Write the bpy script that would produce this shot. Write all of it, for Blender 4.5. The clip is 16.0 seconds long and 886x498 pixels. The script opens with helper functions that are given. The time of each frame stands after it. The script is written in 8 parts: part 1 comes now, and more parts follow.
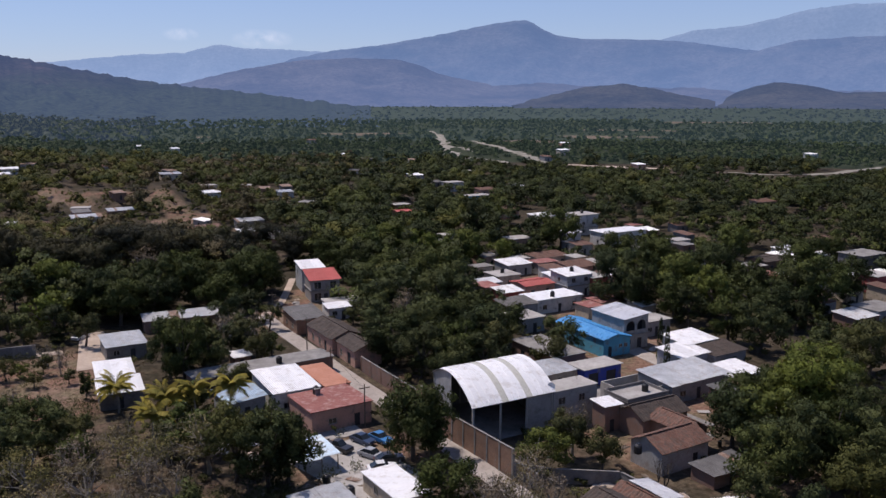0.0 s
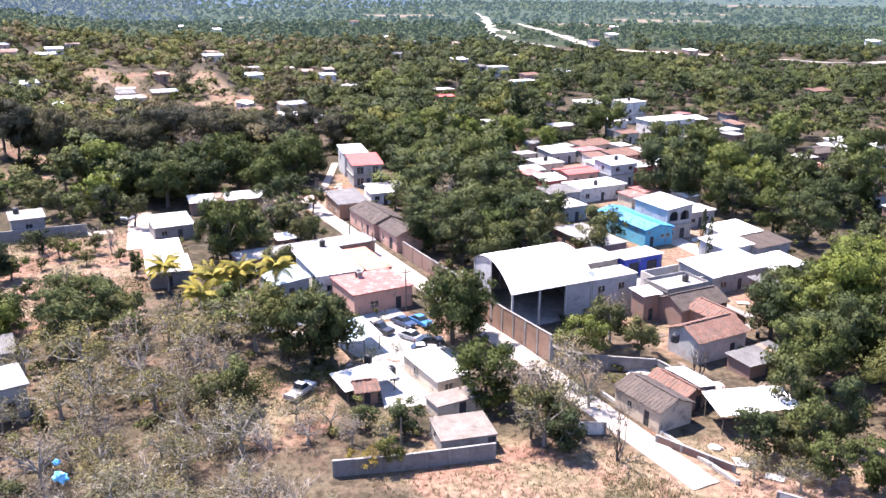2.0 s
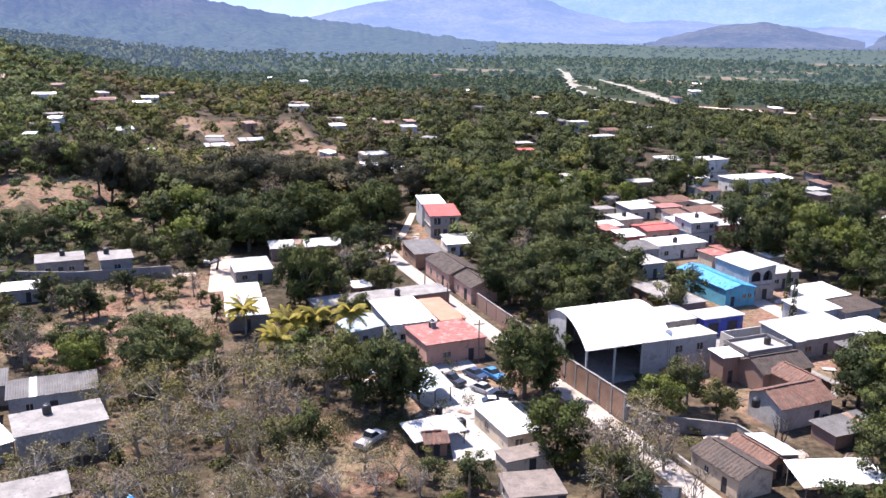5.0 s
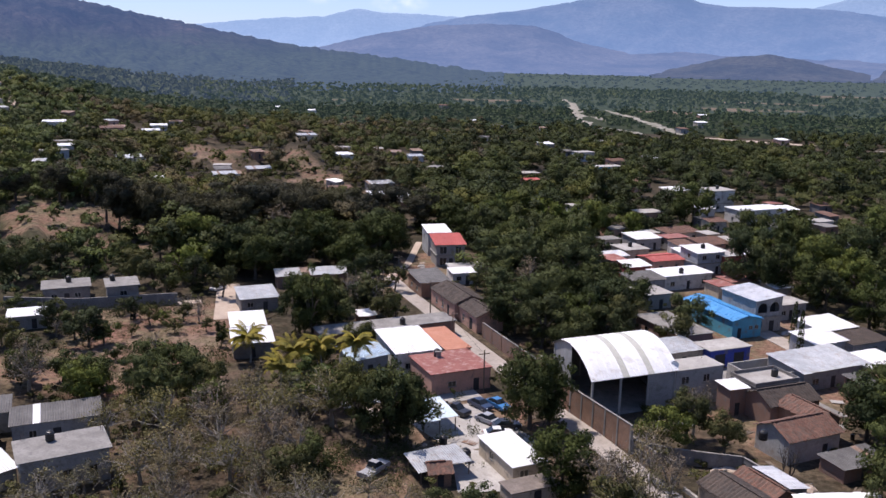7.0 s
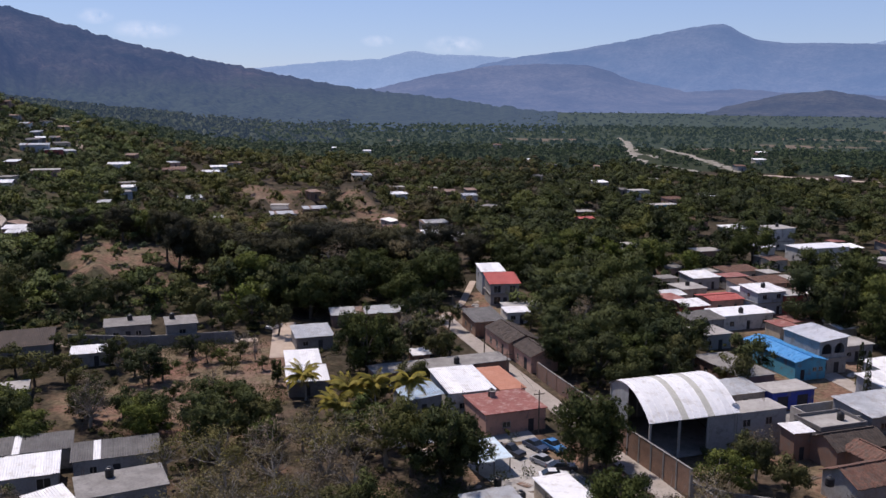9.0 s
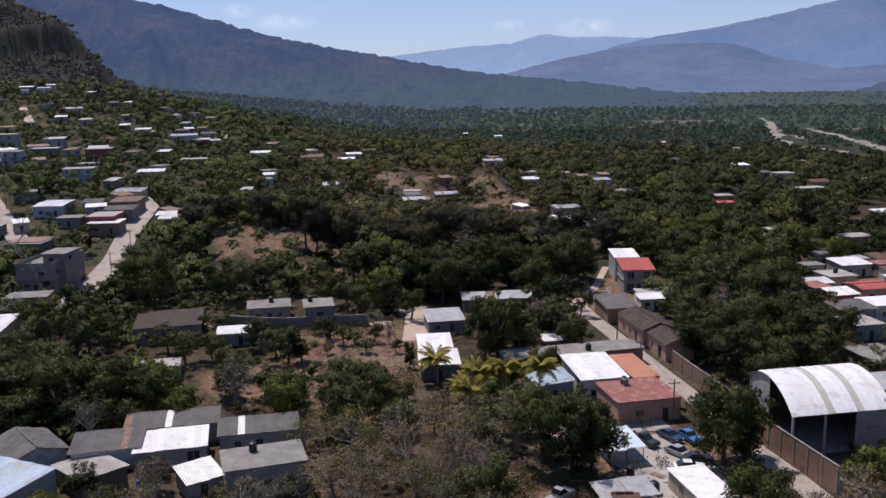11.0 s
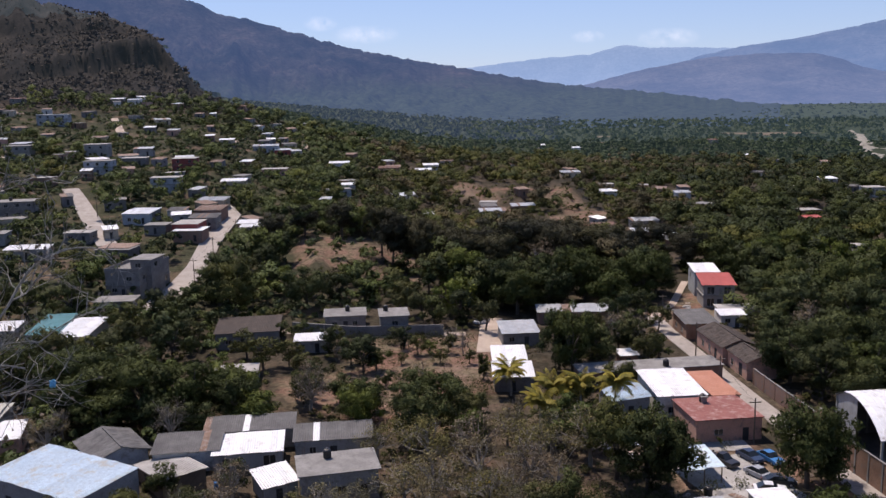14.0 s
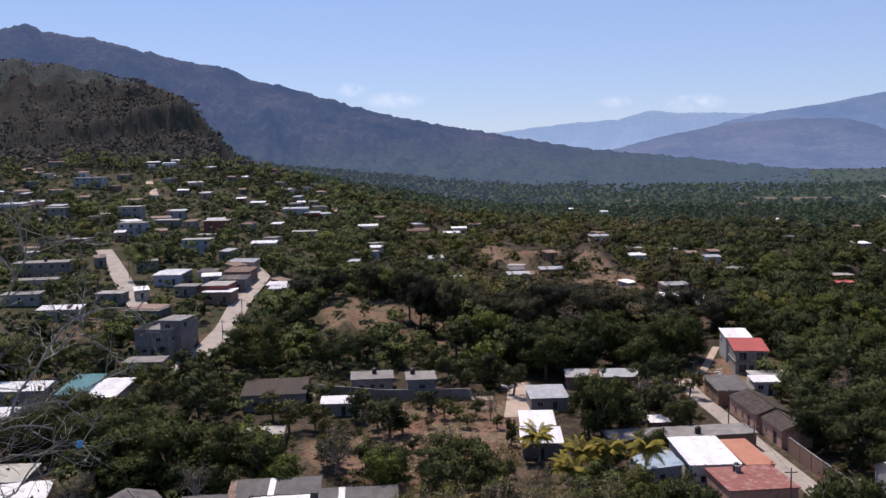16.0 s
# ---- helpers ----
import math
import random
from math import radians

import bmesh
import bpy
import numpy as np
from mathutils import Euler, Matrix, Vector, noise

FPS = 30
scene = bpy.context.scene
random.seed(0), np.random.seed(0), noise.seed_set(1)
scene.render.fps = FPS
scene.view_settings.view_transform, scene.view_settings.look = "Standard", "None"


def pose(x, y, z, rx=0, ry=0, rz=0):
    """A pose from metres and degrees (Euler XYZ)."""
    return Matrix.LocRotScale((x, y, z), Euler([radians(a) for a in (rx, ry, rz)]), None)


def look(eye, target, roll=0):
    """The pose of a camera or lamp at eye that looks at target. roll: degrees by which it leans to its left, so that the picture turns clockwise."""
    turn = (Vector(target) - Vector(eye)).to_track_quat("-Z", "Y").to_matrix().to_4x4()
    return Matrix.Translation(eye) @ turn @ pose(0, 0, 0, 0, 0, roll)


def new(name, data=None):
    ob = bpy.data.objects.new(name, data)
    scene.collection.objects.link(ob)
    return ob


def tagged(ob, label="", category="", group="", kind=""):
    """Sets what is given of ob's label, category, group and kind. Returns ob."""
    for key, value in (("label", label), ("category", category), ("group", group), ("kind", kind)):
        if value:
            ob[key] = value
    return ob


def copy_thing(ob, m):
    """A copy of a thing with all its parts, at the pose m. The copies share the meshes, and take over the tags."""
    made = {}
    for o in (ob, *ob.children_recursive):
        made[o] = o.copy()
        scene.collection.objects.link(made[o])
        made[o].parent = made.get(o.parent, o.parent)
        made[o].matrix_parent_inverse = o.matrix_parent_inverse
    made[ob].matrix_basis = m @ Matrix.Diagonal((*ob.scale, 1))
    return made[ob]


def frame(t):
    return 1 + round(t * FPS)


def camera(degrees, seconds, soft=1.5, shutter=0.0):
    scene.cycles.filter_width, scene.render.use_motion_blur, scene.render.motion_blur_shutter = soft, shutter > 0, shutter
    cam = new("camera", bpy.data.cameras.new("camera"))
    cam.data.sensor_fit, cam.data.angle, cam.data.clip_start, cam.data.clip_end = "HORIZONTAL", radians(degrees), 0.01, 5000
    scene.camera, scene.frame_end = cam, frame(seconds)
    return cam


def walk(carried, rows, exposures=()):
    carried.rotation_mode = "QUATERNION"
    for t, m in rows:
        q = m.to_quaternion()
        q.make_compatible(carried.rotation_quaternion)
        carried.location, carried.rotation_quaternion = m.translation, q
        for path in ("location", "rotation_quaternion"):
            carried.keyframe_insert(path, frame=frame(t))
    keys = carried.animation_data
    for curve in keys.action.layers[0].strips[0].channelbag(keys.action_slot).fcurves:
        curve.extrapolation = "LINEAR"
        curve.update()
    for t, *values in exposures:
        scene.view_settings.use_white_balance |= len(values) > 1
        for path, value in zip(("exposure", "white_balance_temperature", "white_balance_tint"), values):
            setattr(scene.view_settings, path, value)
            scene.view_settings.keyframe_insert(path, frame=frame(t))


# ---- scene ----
cam = camera(53.5, 16.0)
EYE = (0.0, 0.0, 52.0)
# seconds, tilt, lean, bearing in degrees
PATH = [
    (0.0, 79.70, -0.00, 0.00),
    (0.5, 78.13, -0.40, 0.66),
    (1.0, 75.69, -0.93, 0.13),
    (1.1, 75.11, -0.96, 0.27),
    (1.5, 74.30, -0.55, 1.37),
    (2.0, 72.31, -0.30, 2.88),
    (2.5, 71.98, -0.66, 3.50),
    (3.0, 72.48, -0.74, 5.40),
    (3.5, 72.80, -0.58, 6.48),
    (4.0, 73.97, -0.44, 7.65),
    (4.2, 74.47, -0.37, 7.67),
    (6.3, 76.78, -1.44, 8.91),
    (6.5, 77.09, -1.44, 8.55),
    (7.0, 77.52, -1.02, 8.55),
    (7.2, 77.69, -0.82, 8.90),
    (7.5, 78.72, -0.23, 9.73),
    (8.0, 79.50, -0.09, 10.06),
    (8.3, 80.32, -0.27, 9.82),
    (8.5, 80.56, -0.31, 9.92),
    (9.0, 80.02, -0.29, 11.99),
    (9.2, 79.42, -0.33, 13.65),
    (11.3, 79.25, 1.01, 21.15),
    (11.5, 79.79, 0.74, 21.79),
    (12.0, 81.89, 0.92, 23.63),
    (12.5, 81.97, 0.99, 24.49),
    (13.0, 81.36, 1.18, 24.77),
    (13.5, 80.32, 1.70, 24.83),
    (14.0, 79.95, 1.24, 25.38),
    (14.5, 80.10, 0.93, 26.60),
    (15.0, 81.05, 1.26, 28.98),
    (15.5, 82.89, 1.74, 29.28),
    (15.7, 83.16, 1.65, 29.07),
    (16.0, 84.09, 1.15, 27.23),
]
# the clip's own exposure: it opens up while the picture holds no sky
EXPOSURES = [(0.0, -0.28, 6480, 22), (0.5, -0.12, 6500, 22), (1.0, 0.48, 6550, 23), (1.5, 1.5, 6500, 24), (2.2, 2.02, 6350, 24), (4.0, 1.96, 6350, 24), (5.5, 0.9, 6450, 22), (7.0, 0.2, 6450, 22), (7.6, -0.05, 6450, 22), (8.0, -0.22, 6450, 22), (8.5, -0.28, 6480, 22), (9.2, -0.18, 6520, 22), (11.5, -0.18, 6580, 22), (12.5, -0.06, 6600, 22), (16.0, -0.03, 6680, 22)]
walk(cam, [(t, pose(*EYE, rx, ry, rz)) for t, rx, ry, rz in PATH], EXPOSURES)

# ---------------------------------------------------------------- world and sun
SUN_AZ, SUN_EL = 55.0, 62.0          # degrees to the left of the street view, and up
world = bpy.data.worlds.new("world")
scene.world = world
world.use_nodes = True
wt = world.node_tree
sky = wt.nodes.new("ShaderNodeTexSky")
sky.sky_type, sky.sun_disc = "NISHITA", False
sky.sun_elevation, sky.sun_rotation = radians(SUN_EL), radians(-SUN_AZ)
sky.altitude, sky.air_density, sky.dust_density, sky.ozone_density = 900, 1.0, 0.15, 3.5
tint = wt.nodes.new("ShaderNodeMix")
tint.data_type, tint.blend_type = "RGBA", "MULTIPLY"
tint.inputs[0].default_value, tint.inputs[7].default_value = 1.0, (0.94, 0.97, 1.07, 1)
wt.links.new(sky.outputs[0], tint.inputs[6])
veil = wt.nodes.new("ShaderNodeMix")
veil.data_type = "RGBA"
veil.inputs[7].default_value = (2.72, 4.1, 6.45, 1)
aim, updown, thin = wt.nodes.new("ShaderNodeTexCoord"), wt.nodes.new("ShaderNodeSeparateXYZ"), wt.nodes.new("ShaderNodeMapRange")
wt.links.new(aim.outputs["Generated"], updown.inputs[0])
wt.links.new(updown.outputs[2], thin.inputs["Value"])
for _k, _v in (("From Min", 0.0), ("From Max", 0.6), ("To Min", 0.52), ("To Max", 0.04)):
    thin.inputs[_k].default_value = _v
wt.links.new(thin.outputs[0], veil.inputs[0])
wt.links.new(tint.outputs[2], veil.inputs[6])
wt.links.new(veil.outputs[2], wt.nodes["Background"].inputs[0])
wt.nodes["Background"].inputs[1].default_value = 0.121
sun = new("sun", bpy.data.lights.new("sun", "SUN"))
sun.data.energy, sun.data.angle, sun.data.color = 4.9, radians(0.5), (1.0, 0.94, 0.83)
_a, _e = radians(SUN_AZ), radians(SUN_EL)
sun.matrix_world = look((-300 * math.sin(_a) * math.cos(_e), 300 * math.cos(_a) * math.cos(_e), 300 * math.sin(_e)), (0, 0, 0))
tagged(sun, kind="structure")


# ---------------------------------------------------------------- materials
def nodes_of(name):
    m = bpy.data.materials.new(name)
    m.use_nodes = True
    return m, m.node_tree.nodes, m.node_tree.links, m.node_tree.nodes["Principled BSDF"]


def noise_node(n, l, scale, detail=4.0, rough=0.6):
    geo = n.new("ShaderNodeNewGeometry")
    t = n.new("ShaderNodeTexNoise")
    t.inputs["Scale"].default_value, t.inputs["Detail"].default_value, t.inputs["Roughness"].default_value = scale, detail, rough
    l.new(geo.outputs["Position"], t.inputs["Vector"])
    return t.outputs["Fac"]


def ramp_node(n, l, fac, stops):
    r = n.new("ShaderNodeValToRGB")
    while len(r.color_ramp.elements) < len(stops):
        r.color_ramp.elements.new(0.5)
    for e, (p, c) in zip(r.color_ramp.elements, stops):
        e.position, e.color = p, (*c, 1)
    l.new(fac, r.inputs[0])
    return r.outputs[0]


def blend(n, l, a, b, fac, mode="MIX"):
    x = n.new("ShaderNodeMix")
    x.data_type, x.blend_type = "RGBA", mode
    for s, v in ((6, a), (7, b), (0, fac)):
        if isinstance(v, bpy.types.NodeSocket):
            l.new(v, x.inputs[s])
        else:
            x.inputs[s].default_value = v if s == 0 else (*v, 1)
    return x.outputs[2]


def surface(name, c1, c2, scale=0.5, fine=6.0, rough=0.85, bump=0.25, metal=0.0, vary=0.12, stain=None, stain_at=0.52):
    """A weathered surface: two scales of variation, an optional stain colour, and relief."""
    m, n, l, p = nodes_of(name)
    big, small = noise_node(n, l, scale), noise_node(n, l, fine, 5)
    col = ramp_node(n, l, big, [(0.32, c1), (0.68, c2)])
    grain = ramp_node(n, l, small, [(0.3, (1 - 2 * vary,) * 3), (0.7, (1, 1, 1))])
    col = blend(n, l, col, grain, 1.0, "MULTIPLY")
    if stain:
        col = blend(n, l, col, stain, ramp_node(n, l, noise_node(n, l, scale * 2.3, 6, 0.7), [(stain_at, (0, 0, 0)), (stain_at + 0.14, (0.75,) * 3)]))
    info = n.new("ShaderNodeObjectInfo")
    col = blend(n, l, col, ramp_node(n, l, info.outputs["Random"], [(0, (0.86,) * 3), (1, (1, 1, 1))]), 1.0, "MULTIPLY")
    l.new(col, p.inputs["Base Color"])
    p.inputs["Roughness"].default_value, p.inputs["Metallic"].default_value = rough, metal
    if bump:
        b = n.new("ShaderNodeBump")
        b.inputs["Strength"].default_value, b.inputs["Distance"].default_value = bump, 0.05
        l.new(small, b.inputs["Height"])
        l.new(b.outputs[0], p.inputs["Normal"])
    return m


def foliage(name, c1, c2, patch=0.11, through_leaf=0.16, glow=None, drift=0.0, cut=0.0):
    """Leaves: two-tone patches, a drift of tint from crown to crown, ragged sprays where cut is the scale of their
    gaps; glow paints far air haze as emission.
    """
    m, n, l, p = nodes_of(name)
    col = ramp_node(n, l, noise_node(n, l, patch, 3), [(0.35, c1), (0.65, c2)])
    geo = n.new("ShaderNodeNewGeometry")
    col = blend(n, l, col, ramp_node(n, l, geo.outputs["Random Per Island"], [(0, (0.78, 0.79, 0.8)), (0.8, (1, 1, 1)), (1, (1.0, 0.97, 0.88))]), 1.0, "MULTIPLY")
    info = n.new("ShaderNodeObjectInfo")
    col = blend(n, l, col, ramp_node(n, l, info.outputs["Random"], [(0, (0.7, 0.75, 0.8)), (0.5, (1, 0.95, 0.9)), (1, (1.0, 1.0, 0.7))]), 1.0, "MULTIPLY")
    if drift:
        tints = ramp_node(n, l, noise_node(n, l, drift, 2, 0.5), [(0.3, (0.55, 0.64, 0.62)), (0.42, (0.8, 0.86, 0.8)), (0.52, (1.0, 1.0, 1.0)), (0.6, (1.05, 1.09, 0.82)), (0.72, (1.2, 1.14, 0.9))])
        col = blend(n, l, col, tints, 1.0, "MULTIPLY")
    l.new(col, p.inputs["Base Color"])
    p.inputs["Roughness"].default_value = 0.75
    p.inputs["Specular IOR Level"].default_value = 0.15
    tr = n.new("ShaderNodeBsdfTranslucent")
    l.new(col, tr.inputs[0])
    mx = n.new("ShaderNodeMixShader")
    mx.inputs[0].default_value = through_leaf
    l.new(p.outputs[0], mx.inputs[1])
    l.new(tr.outputs[0], mx.inputs[2])
    out, last = n["Material Output"], mx.outputs[0]
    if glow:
        # distance haze painted onto the leaves as emission
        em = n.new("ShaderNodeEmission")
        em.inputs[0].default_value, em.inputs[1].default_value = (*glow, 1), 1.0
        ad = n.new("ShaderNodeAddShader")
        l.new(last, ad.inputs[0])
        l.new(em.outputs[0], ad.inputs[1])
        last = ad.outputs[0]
    if cut:
        gap, hole = n.new("ShaderNodeBsdfTransparent"), n.new("ShaderNodeMixShader")
        l.new(ramp_node(n, l, noise_node(n, l, cut, 2, 0.6), [(0.5, (0, 0, 0)), (0.52, (1, 1, 1))]), hole.inputs[0])
        l.new(last, hole.inputs[1])
        l.new(gap.outputs[0], hole.inputs[2])
        last = hole.outputs[0]
    l.new(last, out.inputs[0])
    return m


def distance_mat(name, c1, c2, glow, scale=0.004, c3=None, wooded=None):
    """A far slope seen through air: rough ground cover plus air haze painted in as emission, thicker near the valley
    floor; woods cover its foot.
    """
    m, n, l, p = nodes_of(name)
    col = ramp_node(n, l, noise_node(n, l, scale, 8, 0.7), [(0.38, c1), (0.6, c2), (0.72, c3 or c2)])
    fine = ramp_node(n, l, noise_node(n, l, scale * 14, 6, 0.75), [(0.35, (0.3,) * 3), (0.65, (1, 1, 1))])
    col = blend(n, l, col, fine, 1.0, "MULTIPLY")
    p.inputs["Roughness"].default_value, p.inputs["Specular IOR Level"].default_value = 1.0, 0.0
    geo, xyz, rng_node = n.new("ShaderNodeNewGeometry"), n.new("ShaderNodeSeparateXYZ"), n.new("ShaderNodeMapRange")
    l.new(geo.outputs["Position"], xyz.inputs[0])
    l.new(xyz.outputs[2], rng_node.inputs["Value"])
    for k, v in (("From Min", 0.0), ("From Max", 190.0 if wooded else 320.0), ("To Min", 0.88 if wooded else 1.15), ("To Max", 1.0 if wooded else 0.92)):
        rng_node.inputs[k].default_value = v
    # blue air haze put into the slope as emission
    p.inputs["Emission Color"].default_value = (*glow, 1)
    if wooded:
        line = n.new("ShaderNodeMath")
        line.operation = "MULTIPLY_ADD"
        l.new(noise_node(n, l, scale * 1.6, 6, 0.7), line.inputs[0])
        line.inputs[1].default_value = 110.0
        l.new(xyz.outputs[2], line.inputs[2])
        edge = n.new("ShaderNodeMapRange")
        for k, v in (("From Min", 95.0), ("From Max", 165.0), ("To Min", 1.0), ("To Max", 0.0)):
            edge.inputs[k].default_value = v
        l.new(line.outputs[0], edge.inputs["Value"])
        woods = ramp_node(n, l, noise_node(n, l, 0.05, 6, 0.75), [(0.35, tuple(0.35 * v for v in wooded)), (0.6, wooded)])
        col = blend(n, l, col, woods, edge.outputs[0])
    l.new(col, p.inputs["Base Color"])
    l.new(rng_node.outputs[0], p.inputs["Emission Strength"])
    return m


def plaster(name, c, stain=(0.16, 0.15, 0.14)):
    return surface(name, tuple(v * 0.82 for v in c), c, 0.35, 5.0, 0.9, 0.2, stain=stain)


CONCRETE = surface("concrete", (0.19, 0.18, 0.168), (0.31, 0.298, 0.28), 0.4, 4.0, 0.9, 0.3, stain=(0.13, 0.125, 0.12))
BLOCK = surface("concrete_block", (0.17, 0.16, 0.155), (0.26, 0.25, 0.24), 0.5, 3.0, 0.92, 0.4, stain=(0.12, 0.11, 0.11))
PALE = surface("bleached_concrete", (0.34, 0.32, 0.295), (0.5, 0.48, 0.45), 0.3, 4.0, 0.9, 0.2, stain=(0.27, 0.25, 0.23))
ROADC = surface("road_concrete", (0.37, 0.325, 0.285), (0.48, 0.43, 0.38), 0.25, 3.0, 0.93, 0.2, stain=(0.25, 0.215, 0.185))
SAND = surface("river_gravel", (0.25, 0.225, 0.185), (0.4, 0.37, 0.31), 0.06, 0.8, 0.95, 0.3, stain=(0.09, 0.095, 0.05), stain_at=0.47)
DIRTROAD = surface("packed_earth", (0.42, 0.33, 0.26), (0.55, 0.45, 0.36), 0.3, 3.0, 0.95, 0.4)
WHITE_SHEET = surface("white_metal_sheet", (0.78, 0.79, 0.8), (0.86, 0.86, 0.86), 0.3, 2.0, 0.45, 0.03, vary=0.05, stain=(0.52, 0.49, 0.45))
ZINC = surface("zinc_sheet", (0.42, 0.44, 0.46), (0.6, 0.62, 0.63), 0.4, 3.0, 0.45, 0.05, 0.3, stain=(0.35, 0.3, 0.26))
GREY_SHEET = surface("weathered_cement_sheet", (0.11, 0.106, 0.105), (0.185, 0.18, 0.176), 0.4, 3.0, 0.9, 0.2, stain=(0.1, 0.1, 0.1))
BLUE_SHEET = surface("blue_metal_sheet", (0.05, 0.27, 0.6), (0.08, 0.36, 0.72), 0.3, 2.0, 0.45, 0.05)
PALEBLUE_SHEET = surface("pale_blue_metal_sheet", (0.6, 0.74, 0.84), (0.68, 0.81, 0.9), 0.25, 2.0, 0.5, 0.05, stain=(0.55, 0.5, 0.4))
TEAL_SHEET = surface("teal_metal_sheet", (0.05, 0.2, 0.22), (0.08, 0.27, 0.29), 0.3, 2.0, 0.5, 0.05)
CLAY = surface("clay_tile", (0.17, 0.08, 0.055), (0.27, 0.14, 0.1), 0.7, 5.0, 0.9, 0.4, vary=0.3, stain=(0.1, 0.075, 0.06), stain_at=0.46)
OLDCLAY = surface("old_clay_tile", (0.08, 0.06, 0.05), (0.135, 0.1, 0.08), 0.7, 5.0, 0.93, 0.5, vary=0.35, stain=(0.06, 0.052, 0.046), stain_at=0.46)
REDSLAB = surface("red_sealed_slab", (0.25, 0.078, 0.062), (0.32, 0.118, 0.096), 0.35, 3.0, 0.8, 0.15, stain=(0.4, 0.26, 0.23), stain_at=0.5)
ORANGESLAB = surface("orange_sealed_slab", (0.42, 0.17, 0.1), (0.5, 0.23, 0.15), 0.3, 3.0, 0.85, 0.15)
REDROOF = surface("red_tile_roof", (0.42, 0.07, 0.06), (0.5, 0.11, 0.09), 0.6, 4.0, 0.7, 0.2)
BRICK = surface("brown_brick", (0.26, 0.15, 0.1), (0.36, 0.22, 0.15), 0.5, 6.0, 0.92, 0.4, vary=0.22, stain=(0.2, 0.15, 0.12))
W_PINK, W_WHITE = plaster("pink_plaster", (0.6, 0.36, 0.28)), plaster("white_plaster", (0.72, 0.7, 0.66))
W_CREAM, W_GREY = plaster("cream_plaster", (0.62, 0.52, 0.4)), plaster("grey_render", (0.36, 0.35, 0.34))
W_BLUE, W_TURQ = plaster("cobalt_plaster", (0.04, 0.07, 0.38)), plaster("turquoise_plaster", (0.1, 0.42, 0.6))
W_PALEBLUE, W_RED, W_BROWN = plaster("pale_blue_plaster", (0.44, 0.48, 0.52)), plaster("red_plaster", (0.34, 0.08, 0.07)), plaster("brown_plaster", (0.28, 0.17, 0.13))
STEEL = surface("galvanised_steel", (0.36, 0.37, 0.38), (0.5, 0.51, 0.52), 1.0, 8.0, 0.45, 0.05, 0.6)
# near-black: the shade of unlit rooms put into the colour
DARK = surface("interior_shade", (0.03, 0.03, 0.035), (0.05, 0.05, 0.055), 0.6, 4.0, 0.9, 0.1)
TANKP = surface("black_plastic", (0.015, 0.015, 0.016), (0.025, 0.025, 0.027), 1.0, 6.0, 0.45, 0.05)
WOODP = surface("weathered_wood", (0.13, 0.1, 0.075), (0.2, 0.16, 0.12), 1.0, 9.0, 0.9, 0.4)
BARK = surface("bark", (0.07, 0.055, 0.045), (0.13, 0.11, 0.09), 1.2, 9.0, 0.95, 0.5)
PALEBARK = surface("pale_bark", (0.22, 0.2, 0.175), (0.36, 0.33, 0.285), 1.2, 9.0, 0.95, 0.4)
FADED_SHEET = surface("faded_clear_sheet", (0.5, 0.5, 0.44), (0.58, 0.57, 0.5), 0.5, 3.0, 0.5, 0.05, stain=(0.4, 0.38, 0.32))
DUSTY = surface("dusty_concrete", (0.15, 0.125, 0.105), (0.24, 0.2, 0.175), 0.5, 4.0, 0.92, 0.3, stain=(0.1, 0.085, 0.075))
TWIG = surface("pale_twigs", (0.34, 0.31, 0.27), (0.5, 0.46, 0.4), 1.2, 9.0, 0.95, 0.3)
RUSTY = surface("rusty_sheet", (0.2, 0.12, 0.08), (0.34, 0.22, 0.16), 0.6, 4.0, 0.85, 0.15, vary=0.2, stain=(0.4, 0.38, 0.36))
GREYBARK = surface("grey_bark", (0.28, 0.26, 0.225), (0.48, 0.45, 0.39), 30.0, 120.0, 0.95, 0.4)
RUBBER = surface("rubber", (0.02, 0.02, 0.02), (0.03, 0.03, 0.03), 3.0, 12.0, 0.8, 0.1)
BAGBLUE = surface("blue_plastic_bag", (0.1, 0.45, 0.75), (0.2, 0.6, 0.85), 6.0, 30.0, 0.4, 0.2)


def glass_mat():
    m, n, l, p = nodes_of("window_glass")
    p.inputs["Base Color"].default_value, p.inputs["Roughness"].default_value = (0.02, 0.025, 0.03, 1), 0.08
    return m


def paint(name, c):
    m = surface(name, c, tuple(v * 1.1 for v in c), 0.8, 5.0, 0.3, 0.0, vary=0.04)
    return m


GLASS = glass_mat()
L_MANGO = foliage("dark_mango_leaves", (0.033, 0.046, 0.019), (0.059, 0.073, 0.028), through_leaf=0.18, cut=4.5)
L_BROAD = foliage("green_leaves", (0.05, 0.068, 0.026), (0.088, 0.106, 0.04), cut=4.5)
L_BRIGHT = foliage("bright_green_leaves", (0.083, 0.110, 0.028), (0.132, 0.160, 0.040), cut=4.5)
L_WOOD_A = foliage("dark_wood_leaves", (0.027, 0.038, 0.021), (0.048, 0.059, 0.031), 0.05, drift=0.05, cut=2.0)
L_WOOD_B = foliage("wood_leaves", (0.043, 0.058, 0.027), (0.074, 0.088, 0.039), 0.05, drift=0.05, cut=2.0)
L_WOOD_C = foliage("olive_wood_leaves", (0.060, 0.069, 0.032), (0.096, 0.100, 0.044), 0.05, drift=0.05, cut=2.0)
L_WOOD_D = foliage("thin_wood_leaves", (0.076, 0.066, 0.050), (0.120, 0.098, 0.076), 0.05, drift=0.05, cut=2.0)
L_OLIVE = foliage("olive_leaves", (0.058, 0.067, 0.026), (0.1, 0.104, 0.038), cut=4.5)
